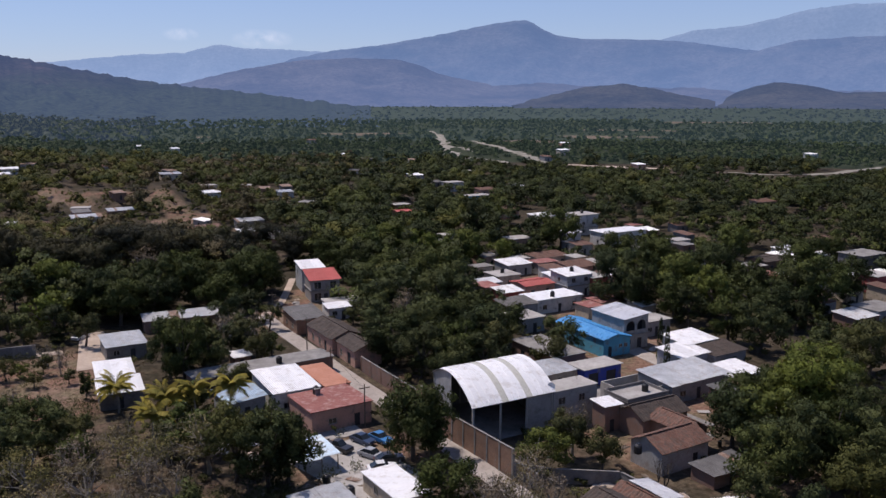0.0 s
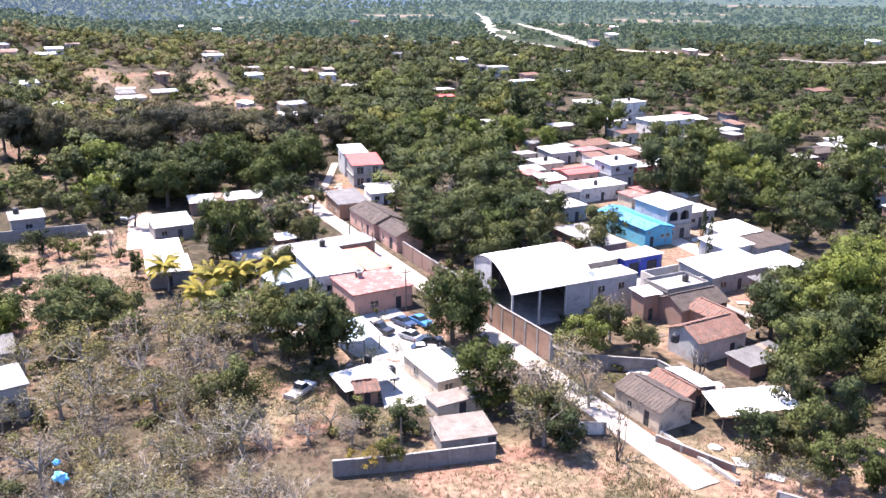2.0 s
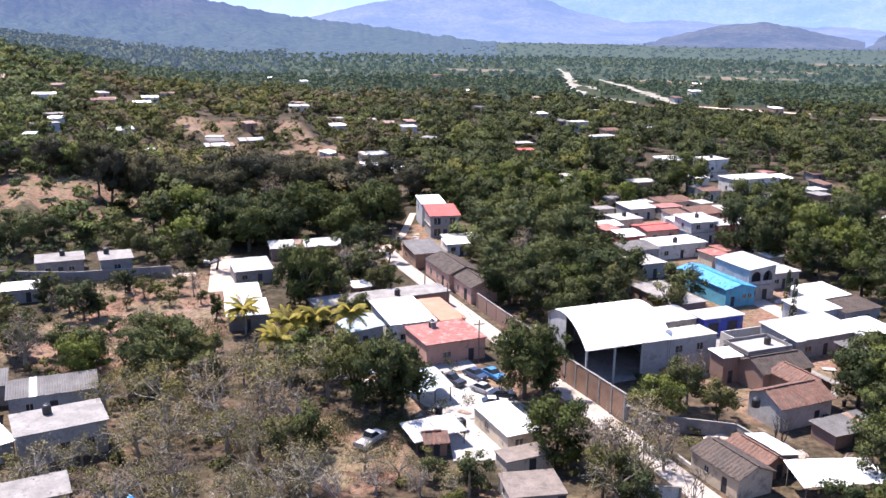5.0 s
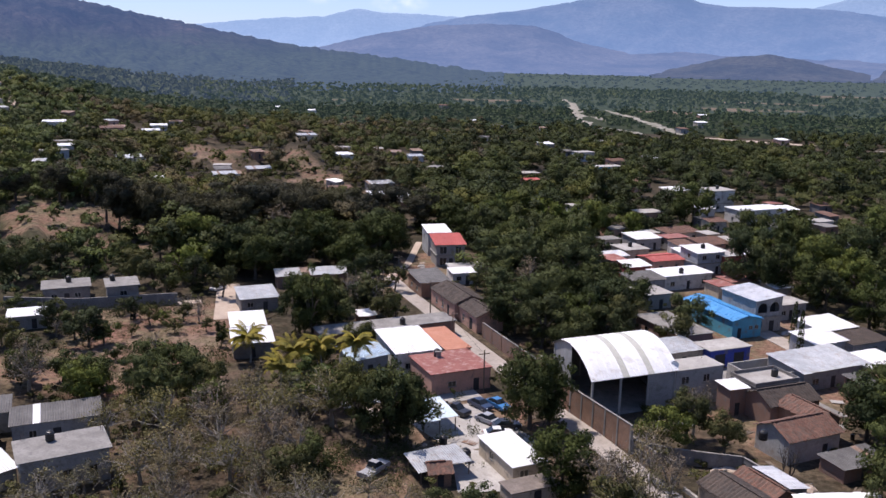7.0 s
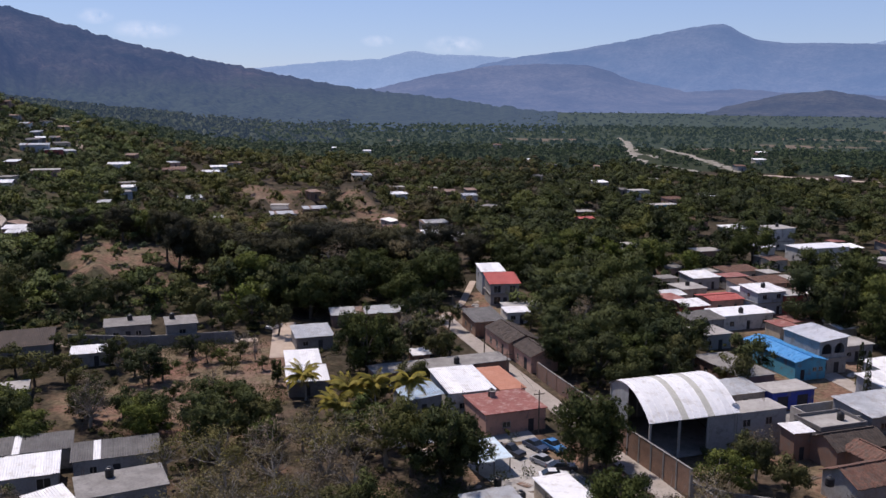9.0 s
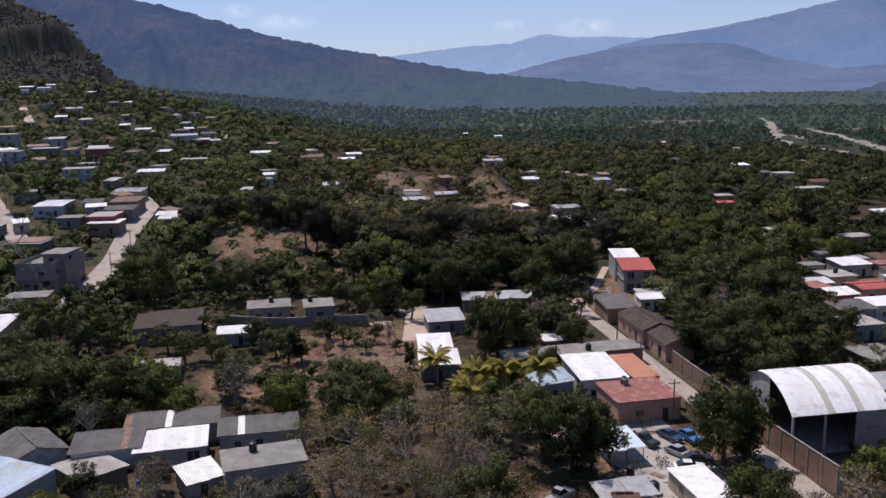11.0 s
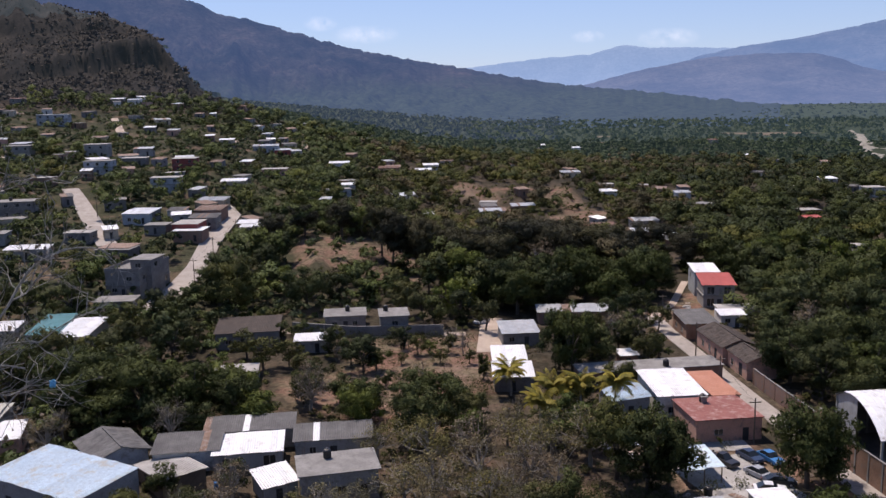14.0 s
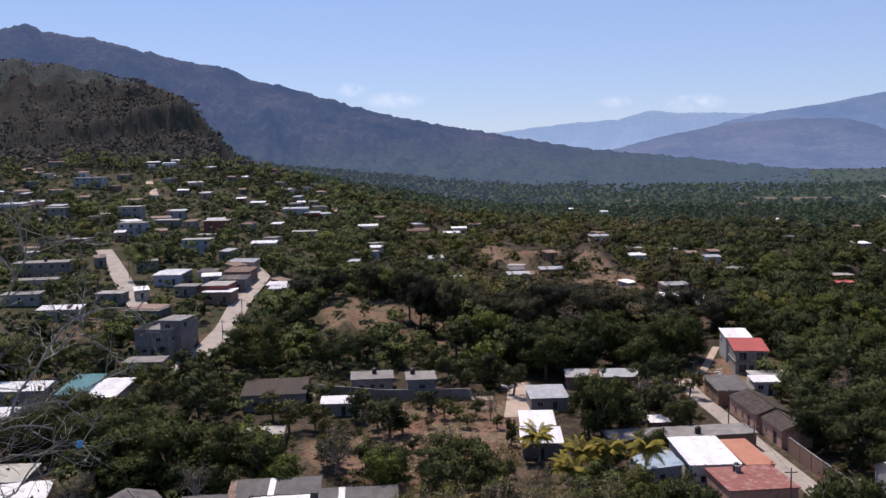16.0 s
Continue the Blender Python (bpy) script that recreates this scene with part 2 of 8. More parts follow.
L_DRY = foliage("dry_leaves", (0.15, 0.125, 0.09), (0.24, 0.2, 0.15), through_leaf=0.15, cut=5.0)
# valley trees and bluff scrub: faint bluish emission stands in for air haze
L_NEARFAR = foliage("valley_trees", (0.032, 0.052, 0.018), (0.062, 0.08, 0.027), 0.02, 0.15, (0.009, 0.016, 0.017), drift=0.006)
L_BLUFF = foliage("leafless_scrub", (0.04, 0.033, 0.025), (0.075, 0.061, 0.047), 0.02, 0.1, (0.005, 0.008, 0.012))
L_THORN = foliage("thorn_leaves", (0.14, 0.13, 0.065), (0.24, 0.215, 0.115), cut=5.0)
# brighter copy of the mango leaves: sunlight on near crowns put into the colour
L_MANGO_LIT = foliage("sunlit_mango_leaves", (0.037, 0.052, 0.019), (0.068, 0.086, 0.029), through_leaf=0.18, cut=4.5)
L_SLOPE = foliage("slope_bush_leaves", (0.068, 0.095, 0.047), (0.115, 0.138, 0.068), 0.03, drift=0.05, cut=2.0)
L_HILL = foliage("hillside_tree_leaves", (0.064, 0.09, 0.044), (0.11, 0.132, 0.063), 0.03, drift=0.05, cut=2.0)
# air haze before the mountain foot is painted in as blue emission
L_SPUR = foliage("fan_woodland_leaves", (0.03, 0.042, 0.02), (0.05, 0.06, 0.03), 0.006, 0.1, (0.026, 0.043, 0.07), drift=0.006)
L_GROVE = foliage("soft_grey_green_leaves", (0.040, 0.042, 0.026), (0.072, 0.070, 0.044), cut=4.5)
L_YELLOW = foliage("yellow_blossom", (0.42, 0.32, 0.05), (0.52, 0.42, 0.12))
L_GOLD = foliage("golden_blossom", (0.24, 0.19, 0.05), (0.38, 0.29, 0.085), 0.6)
L_PALM = foliage("palm_fronds", (0.21, 0.18, 0.032), (0.42, 0.35, 0.08), 0.5, 0.2)
# far woods: haze put into the leaves' emission, stronger farther off
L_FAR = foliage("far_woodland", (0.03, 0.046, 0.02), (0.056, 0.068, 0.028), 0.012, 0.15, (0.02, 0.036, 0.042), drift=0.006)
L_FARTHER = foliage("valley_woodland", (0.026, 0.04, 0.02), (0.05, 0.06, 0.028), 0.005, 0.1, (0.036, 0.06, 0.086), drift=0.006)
GRASS = foliage("dry_grass", (0.17, 0.14, 0.07), (0.26, 0.21, 0.11), 0.2, 0.2)


def bluff_fac(n, l, value):
    r = n.new("ShaderNodeMapRange")
    r.inputs["From Min"].default_value, r.inputs["From Max"].default_value = 1.1, 1.9
    l.new(value, r.inputs["Value"])
    return r.outputs[0]


def earth_mat(name="dry_earth", glow=None):
    """Dry earth, straw, litter and scrub; far off the litter gives way to green undergrowth, and glow paints air haze
    as emission.
    """
    m, n, l, p = nodes_of(name)
    col = ramp_node(n, l, noise_node(n, l, 0.05, 6), [(0.3, (0.19, 0.098, 0.07)), (0.5, (0.26, 0.158, 0.116)), (0.7, (0.32, 0.228, 0.18))])
    grass = ramp_node(n, l, noise_node(n, l, 0.14, 8, 0.7), [(0.42, (0, 0, 0)), (0.56, (0.85,) * 3)])
    col = blend(n, l, col, (0.19, 0.158, 0.1), grass)
    # leaf litter and low scrub under the woods
    scrub = ramp_node(n, l, noise_node(n, l, 0.06, 8, 0.75), [(0.3, (0.034, 0.032, 0.02)), (0.5, (0.07, 0.058, 0.04)), (0.62, (0.12, 0.092, 0.066)), (0.75, (0.19, 0.135, 0.1))])
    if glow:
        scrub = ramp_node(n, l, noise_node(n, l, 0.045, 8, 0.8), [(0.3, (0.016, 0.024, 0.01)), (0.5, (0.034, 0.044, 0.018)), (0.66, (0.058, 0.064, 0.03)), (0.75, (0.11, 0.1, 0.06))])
    # fresh green undergrowth on the inhabited slope
    mead = n.new("ShaderNodeAttribute")
    mead.attribute_name = "meadow"
    fresh = ramp_node(n, l, noise_node(n, l, 0.09, 8, 0.7), [(0.35, (0.036, 0.042, 0.022)), (0.52, (0.075, 0.074, 0.042)), (0.64, (0.17, 0.12, 0.085)), (0.78, (0.27, 0.19, 0.14))])
    scrub = blend(n, l, scrub, fresh, mead.outputs["Fac"])
    at = n.new("ShaderNodeAttribute")
    at.attribute_name = "cover"
    edge = n.new("ShaderNodeMath")
    edge.operation = "MULTIPLY_ADD"
    l.new(noise_node(n, l, 0.2, 6, 0.7), edge.inputs[0])
    edge.inputs[1].default_value = 0.7
    l.new(at.outputs["Fac"], edge.inputs[2])
    col = blend(n, l, col, scrub, ramp_node(n, l, edge.outputs[0], [(0.62, (0, 0, 0)), (0.95, (1, 1, 1))]))
    geo, xyz = n.new("ShaderNodeNewGeometry"), n.new("ShaderNodeSeparateXYZ")
    l.new(geo.outputs["Normal"], xyz.inputs[0])
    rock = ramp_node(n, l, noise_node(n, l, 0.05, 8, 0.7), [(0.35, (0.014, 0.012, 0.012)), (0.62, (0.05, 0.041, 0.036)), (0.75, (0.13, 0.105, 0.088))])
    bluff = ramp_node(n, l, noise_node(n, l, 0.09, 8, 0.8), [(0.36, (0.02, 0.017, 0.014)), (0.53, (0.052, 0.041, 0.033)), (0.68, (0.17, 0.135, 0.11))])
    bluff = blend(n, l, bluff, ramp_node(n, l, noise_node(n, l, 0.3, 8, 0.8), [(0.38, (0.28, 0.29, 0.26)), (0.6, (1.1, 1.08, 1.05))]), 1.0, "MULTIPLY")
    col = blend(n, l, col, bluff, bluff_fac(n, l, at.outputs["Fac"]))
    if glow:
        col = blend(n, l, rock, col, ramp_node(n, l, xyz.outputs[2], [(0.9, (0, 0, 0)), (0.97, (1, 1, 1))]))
    litter = ramp_node(n, l, noise_node(n, l, 0.9, 8, 0.75), [(0.36, (0.36, 0.35, 0.33)), (0.6, (1, 1, 1))])
    l.new(blend(n, l, col, litter, 1.0, "MULTIPLY"), p.inputs["Base Color"])
    p.inputs["Roughness"].default_value, p.inputs["Specular IOR Level"].default_value = 1.0, 0.1
    b = n.new("ShaderNodeBump")
    b.inputs["Strength"].default_value, b.inputs["Distance"].default_value = 0.6, 0.15
    l.new(noise_node(n, l, 2.0, 6), b.inputs["Height"])
    l.new(b.outputs[0], p.inputs["Normal"])
    # bluish air haze painted onto far ground as emission
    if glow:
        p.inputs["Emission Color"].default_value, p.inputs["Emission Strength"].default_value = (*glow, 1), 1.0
    return m


EARTH = earth_mat()
# three far rings of ground, each with more haze put into its emission
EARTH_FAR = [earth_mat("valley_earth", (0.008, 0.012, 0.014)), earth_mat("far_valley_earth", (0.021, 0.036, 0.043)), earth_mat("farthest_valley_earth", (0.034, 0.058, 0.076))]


# ---------------------------------------------------------------- the land
def step(a, b, x):
    t = np.clip((x - a) / (b - a), 0, 1)
    return t * t * (3 - 2 * t)


# the bluff: crest height, and the top of its two dipping cliff bands with their drop, over the bearing
BLUFF_A = (37.5, 39.3, 40.5, 41.8, 43.2, 45.8, 51, 60)
BLUFF_TOP = (40, 47, 58, 80, 109, 134, 150, 160)
BAND_1 = (36, 44, 54, 78, 105, 97, 80, 62)
BAND_2 = (38, 46, 57, 79, 108, 126, 117, 108)
DROP_1 = (0, 1, 6, 14, 25, 22, 12, 8)
DROP_2 = (0, 0, 0, 1, 3, 9, 9, 6)


def land(x, y):
    """Height of the ground: the knoll under the eye, the flat town, eroded banks, the slope and bluff to the left."""
    x, y = np.asarray(x, float), np.asarray(y, float)
    r, a = np.hypot(x, y), np.degrees(np.arctan2(-x, y))
    d = np.minimum(r, 640) - 215
    h = step(20, 46, a) * np.maximum(0, 0.065 * (d + np.sqrt(d * d + 3600)) - 2.0)
    # eroded earth banks that face the knoll
    wave = 9 * np.sin(a * 1.9) + 5 * np.sin(a * 4.3 + 1)
    h = h + 6 * step(15, 17.5, a) * (1 - step(24, 26.5, a)) * step(395, 430, r + wave) * (1 - step(470, 760, r))
    h = h + 3.5 * step(28, 30, a) * (1 - step(34, 36, a)) * step(232, 262, r + wave) * (1 - step(280, 400, r))
    # the bluff in cliff bands
    rr = r + 9 * np.sin(a * 2.9) + 3.5 * np.sin(a * 7.1 + 2)
    top, b1, b2, d1, d2 = (np.interp(a, BLUFF_A, v) for v in (BLUFF_TOP, BAND_1, BAND_2, DROP_1, DROP_2))
    prof = h
    for r0, r1, z1 in ((655, 778, b1 - d1), (778, 792, b1), (792, 870, b2 - d2), (870, 880, b2), (880, 935, top)):
        prof = prof + np.maximum(0, z1 - prof) * np.clip((rr - r0) / (r1 - r0), 0, 1)
    h = h + (prof - h) * step(37.5, 39.3, a) * (a < 100)
    k = 50.4 - 0.82 * np.maximum(0, r - 1.6)
    return h + 0.5 * (k + np.sqrt(k * k + 4.0)) * (r < 90)


def ground_z(x, y):
    r = math.hypot(x, y)
    return float(land(x, y)) + 0.5 * noise.noise((x * 0.02, y * 0.02, 0)) * float(step(66, 120, r))


def link_mesh(name, verts, faces, material, parent=None, label="", smooth=False):
    me = bpy.data.meshes.new(name)
    me.from_pydata([tuple(v) for v in verts] if not isinstance(verts, np.ndarray) else verts.tolist(), [], faces if not isinstance(faces, np.ndarray) else faces.tolist())
    me.update()
    if material:
        me.materials.append(material)
    if smooth:
        me.shade_smooth()
    ob = new(name, me)
    if parent:
        ob.parent = parent
    if label:
        ob["label"] = label
    return ob


def part(name, bm, material, parent, label=""):
    me = bpy.data.meshes.new(name)
    bm.to_mesh(me)
    bm.free()
    me.materials.append(material)
    ob = new(name, me)
    ob.parent = parent
    if label:
        ob["label"] = label
    return ob


def grid_faces(nu, nv, wrap=False):
    i, j = np.meshgrid(np.arange(nu - (0 if wrap else 1)), np.arange(nv - 1), indexing="ij")
    i2 = (i + 1) % nu
    return np.stack([i * nv + j, i2 * nv + j, i2 * nv + j + 1, i * nv + j + 1], -1).reshape(-1, 4)


# open ground: yards and orchard, then bare slopes and fields (centre, half widths)
CLEAR = [(-73, 147, 17, 24), (-66, 128, 11, 15), (-88, 160, 12, 5), (-12, 116, 9, 12), (-25, 102, 6, 5), (4, 84, 16, 6), (26, 84, 12, 9), (42, 86, 14, 5), (-35, 206, 9, 22), (40, 160, 14, 26), (30, 133, 12, 16), (30, 225, 17, 30), (-84, 126, 10, 7), (-24, 96, 7, 8)]
BARE = [(-168, 402, 24, 10), (-150, 368, 24, 10), (-128, 232, 16, 14), (-140, 215, 12, 14), (-105, 350, 16, 40), (-80, 318, 20, 14), (-30, 560, 30, 24), (-100, 1040, 70, 40), (-265, 990, 14, 40), (-230, 860, 12, 24), (180, 980, 70, 40), (250, 1150, 90, 40), (90, 900, 40, 30), (-160, 640, 26, 12), (420, 1400, 120, 50), (-142, 226, 22, 14), (-157, 398, 20, 12), (-133, 408, 9, 14), (-112, 362, 7, 16), (-170, 384, 16, 14), (-122, 388, 8, 16), (-106, 350, 8, 16), (-86, 322, 14, 8), (-180, 300, 18, 5), (-164, 337, 18, 6), (-114, 208, 9, 8)]


def make_ground():
    yaw = np.concatenate([np.arange(-46, 37, 0.5), np.arange(37, 62, 0.25), np.arange(62, 66, 0.5), np.arange(66, 314, 6.2)])
    rr = np.sort(np.concatenate([[0.0], np.geomspace(1.5, 4900, 170), np.arange(640, 940, 4.5)]))
    A, Rr = np.meshgrid(np.radians(yaw), rr, indexing="ij")
    X, Y = -np.sin(A) * Rr, np.cos(A) * Rr
    Z = land(X, Y)
    rough = np.zeros_like(Z)
    flat = X.ravel(), Y.ravel(), Rr.ravel()
    for k, (x, y, r) in enumerate(zip(*flat)):
        if r < 1.6:
            continue
        v = noise.noise((x * 0.02, y * 0.02, 0)) * 0.5
        if r > 620:
            a = math.degrees(math.atan2(-x, y))
            if a > 38:
                v += min(1, (r - 620) / 100) * ((noise.fractal((x * 0.012, y * 0.012, 3), 1.0, 2.0, 5) * 5 + noise.fractal((x * 0.07, y * 0.07, 8), 0.6, 2.0, 4) * 2.2))
        rough.ravel()[k] = v
    Z = Z + rough * step(66, 120, Rr)
    cover = np.clip(0.55 + 0.5 * step(150, 240, Rr), 0, 1)
    for k, (cx, cy, rx, ry) in enumerate(CLEAR + BARE):
        q = np.sqrt(((X - cx) / rx) ** 2 + ((Y - cy) / ry) ** 2)
        cover = np.minimum(cover, step(0.7, 1.35, q) + (0.0 if k < len(CLEAR) else 0.3))
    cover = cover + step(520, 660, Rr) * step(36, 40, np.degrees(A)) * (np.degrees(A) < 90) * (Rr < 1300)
    g = link_mesh("ground", np.stack([X, Y, Z], -1).reshape(-1, 3), grid_faces(len(yaw), len(rr), True), EARTH, smooth=True)
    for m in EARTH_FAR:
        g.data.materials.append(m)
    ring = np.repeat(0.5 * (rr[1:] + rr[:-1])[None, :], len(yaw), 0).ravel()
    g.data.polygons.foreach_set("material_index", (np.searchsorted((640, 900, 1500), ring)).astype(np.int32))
    at = g.data.attributes.new("cover", "FLOAT", "POINT")
    at.data.foreach_set("value", cover.astype(np.float32).ravel())
    at = g.data.attributes.new("meadow", "FLOAT", "POINT")
    at.data.foreach_set("value", (step(29, 37, np.degrees(A)) * step(190, 230, Rr) * (1 - step(560, 680, Rr)) * (np.degrees(A) < 90)).astype(np.float32).ravel())
    return tagged(g, "dry reddish earth with patches of straw grass", "ground", kind="structure")


make_ground()


# ---------------------------------------------------------------- distant ridges
def ridge(name, label, points, r_top, r_base, z_base, material, rough=0.06, seed=0, steps=260, rows=22, gullies=0.12, lean=1.25):
    """A range of hills: its crest given as (bearing, elevation) in degrees, falling towards the valley with spurs and gullies."""
    pa, pe = zip(*points)
    bearing = np.linspace(min(pa), max(pa), steps)
    elev = np.interp(bearing, sorted(pa), [e for _, e in sorted(zip(pa, pe))])
    ker = np.ones(5) / 5
    elev = np.convolve(np.pad(elev, 2, mode="edge"), ker, "valid")
    V = []
    for i, (b, e) in enumerate(zip(bearing, elev)):
        crest = 52 + math.tan(radians(e + rough * noise.fractal((b * 1.1, seed, 0), 0.62, 2.0, 8))) * r_top
        for k in range(rows):
            f = k / (rows - 1)
            spur = noise.fractal((b * 0.3 + f * 1.1, seed + f * 2.4, 1), 0.75, 2.0, 7)
            g = gullies * spur * math.sin(math.pi * min(1, f * 1.02)) * f ** (lean - 1.25)
            r = r_base + (r_top - r_base) * f
            z = z_base + (crest - z_base) * min(1, max(0, f ** lean + g))
            V.append((-math.sin(radians(b)) * r, math.cos(radians(b)) * r, z))
        V.append((-math.sin(radians(b)) * (r_top + 150), math.cos(radians(b)) * (r_top + 150), z_base))
    ob = link_mesh(name, np.array(V), grid_faces(steps, rows + 1), material, smooth=True)
    return tagged(ob, label, "mountains", kind="structure")


# third colour of each: haze painted over the ridge as blue emission
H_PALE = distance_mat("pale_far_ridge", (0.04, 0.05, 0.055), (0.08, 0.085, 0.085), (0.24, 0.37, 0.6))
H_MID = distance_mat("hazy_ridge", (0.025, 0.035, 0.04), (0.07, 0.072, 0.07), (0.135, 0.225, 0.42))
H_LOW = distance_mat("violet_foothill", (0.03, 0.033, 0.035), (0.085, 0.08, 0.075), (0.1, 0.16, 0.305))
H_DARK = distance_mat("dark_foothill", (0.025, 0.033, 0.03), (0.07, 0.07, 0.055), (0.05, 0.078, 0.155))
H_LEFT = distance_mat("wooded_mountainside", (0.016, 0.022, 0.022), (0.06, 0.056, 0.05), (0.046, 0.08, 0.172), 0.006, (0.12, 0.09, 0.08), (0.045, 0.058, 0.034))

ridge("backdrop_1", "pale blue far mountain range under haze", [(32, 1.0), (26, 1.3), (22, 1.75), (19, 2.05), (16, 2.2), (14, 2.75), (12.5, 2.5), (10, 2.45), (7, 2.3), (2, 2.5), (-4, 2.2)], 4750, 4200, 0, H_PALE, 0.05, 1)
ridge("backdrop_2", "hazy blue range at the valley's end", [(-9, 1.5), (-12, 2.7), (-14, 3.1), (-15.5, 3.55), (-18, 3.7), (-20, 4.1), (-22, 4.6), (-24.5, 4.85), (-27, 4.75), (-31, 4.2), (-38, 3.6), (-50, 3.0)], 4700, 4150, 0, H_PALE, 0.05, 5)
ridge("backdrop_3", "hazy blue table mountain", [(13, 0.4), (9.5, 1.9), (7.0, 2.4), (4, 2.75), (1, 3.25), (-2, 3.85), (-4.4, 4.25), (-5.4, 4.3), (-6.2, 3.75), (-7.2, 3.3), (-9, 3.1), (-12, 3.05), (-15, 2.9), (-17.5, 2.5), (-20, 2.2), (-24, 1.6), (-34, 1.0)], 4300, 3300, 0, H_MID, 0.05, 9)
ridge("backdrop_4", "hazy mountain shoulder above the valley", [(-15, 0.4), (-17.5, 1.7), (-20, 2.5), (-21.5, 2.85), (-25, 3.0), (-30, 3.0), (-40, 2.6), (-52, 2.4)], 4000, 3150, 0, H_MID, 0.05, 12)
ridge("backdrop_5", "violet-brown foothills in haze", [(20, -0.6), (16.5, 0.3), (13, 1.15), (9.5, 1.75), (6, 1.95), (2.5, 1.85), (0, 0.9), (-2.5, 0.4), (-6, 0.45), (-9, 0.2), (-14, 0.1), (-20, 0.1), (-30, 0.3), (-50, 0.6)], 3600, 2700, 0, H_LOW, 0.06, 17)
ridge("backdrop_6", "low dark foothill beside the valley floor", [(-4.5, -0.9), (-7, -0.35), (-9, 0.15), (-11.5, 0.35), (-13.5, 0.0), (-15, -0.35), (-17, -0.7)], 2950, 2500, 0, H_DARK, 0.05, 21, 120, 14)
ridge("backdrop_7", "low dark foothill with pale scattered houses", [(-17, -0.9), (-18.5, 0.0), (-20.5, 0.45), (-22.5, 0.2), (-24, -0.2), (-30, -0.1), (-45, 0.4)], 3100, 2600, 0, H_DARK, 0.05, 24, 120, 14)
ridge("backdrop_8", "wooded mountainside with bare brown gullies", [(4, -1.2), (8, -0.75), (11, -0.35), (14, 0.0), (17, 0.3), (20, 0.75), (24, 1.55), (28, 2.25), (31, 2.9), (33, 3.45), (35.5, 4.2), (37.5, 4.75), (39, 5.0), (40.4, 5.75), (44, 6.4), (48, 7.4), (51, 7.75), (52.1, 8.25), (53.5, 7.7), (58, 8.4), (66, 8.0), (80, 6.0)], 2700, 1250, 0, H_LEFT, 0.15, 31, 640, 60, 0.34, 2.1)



# ---------------------------------------------------------------- roads
def strip(name, label, pts, width, material, lift=0.05, kind="structure", ragged=0.0):
    P2 = [Vector(p) for p in pts]
    fine = []
    for a, b in zip(P2, P2[1:]):
        k = max(1, int((b - a).length / 3))
        fine += [a.lerp(b, i / k) for i in range(k)]
    fine.append(P2[-1])
    V = []
    for i, p in enumerate(fine):
        q0, q1 = fine[max(0, i - 1)], fine[min(len(fine) - 1, i + 1)]
        d = (q1 - q0).normalized()
        s = Vector((-d.y, d.x))
        zc = ground_z(p.x, p.y) + lift
        for side, dz in ((-1, -0.6), (-1, 0), (0, 0.04), (1, 0), (1, -0.6)):
            q = p + s * side * width / 2 * (1 + ragged * noise.fractal((p.x * 0.03, p.y * 0.03, side * 5 + width), 1, 2, 4))
            V.append((q.x, q.y, zc + dz + 0.05))
    ob = link_mesh(name, np.array(V), grid_faces(len(fine), 5), material)
    return tagged(ob, label, "road", kind=kind)


STREET = [(24, 82), (-11.6, 144.7), (-36.5, 188), (-42, 199), (-40, 212), (-42, 240)]
strip("road", "pale concrete village street", STREET[:4], 3.6, ROADC)
strip("footpath", "narrow packed-earth path past a red-roofed house", STREET[3:], 1.8, DIRTROAD)
strip("road_main", "pale concrete street climbing between houses", [(-148, 148), (-154, 159), (-160, 174), (-168.6, 191), (-183, 213.5), (-194, 234), (-202, 248), (-211, 255.5), (-222, 262)], 6.5, ROADC, 0.3)
strip("road_upper", "pale concrete road rising up the slope", [(-206, 194), (-226, 208), (-241, 219), (-262, 234), (-275, 243)], 6.0, ROADC, 0.3)
strip("lane", "pale concrete lane between low houses", [(48, 150), (38, 172), (28, 195)], 4.0, ROADC)
strip("path", "pinkish packed-earth yard track", [(-76, 184), (-69, 166), (-66, 158)], 5.0, DIRTROAD)
for _pts in ([(-393, 383), (-373, 366), (-354, 349)], [(-300, 370), (-309, 387), (-318, 406)], [(-288, 420), (-300, 439), (-314, 462)], [(-495, 372), (-478, 369), (-463, 367), (-445, 365)], [(-359, 267), (-352, 270), (-340, 268)]):
    strip("hill_path", "pale dirt path on the hillside", _pts, 4.0, DIRTROAD, 0.4, ragged=0.3)
strip("track", "packed-earth track along a wall", [(-118, 155), (-95, 160), (-76, 169)], 2.5, DIRTROAD)
RIVERS = [[(-40, 1300), (-12, 1144), (3, 804), (18, 709), (35, 670), (49, 635), (58, 606)], [(20, 960), (33, 861), (49, 804), (60, 731), (68, 681), (76, 625)], [(88, 616), (110, 606), (125, 603), (155, 580)], [(180, 554), (200, 536), (216, 531), (242, 548), (274, 574), (304, 603), (370, 655)]]


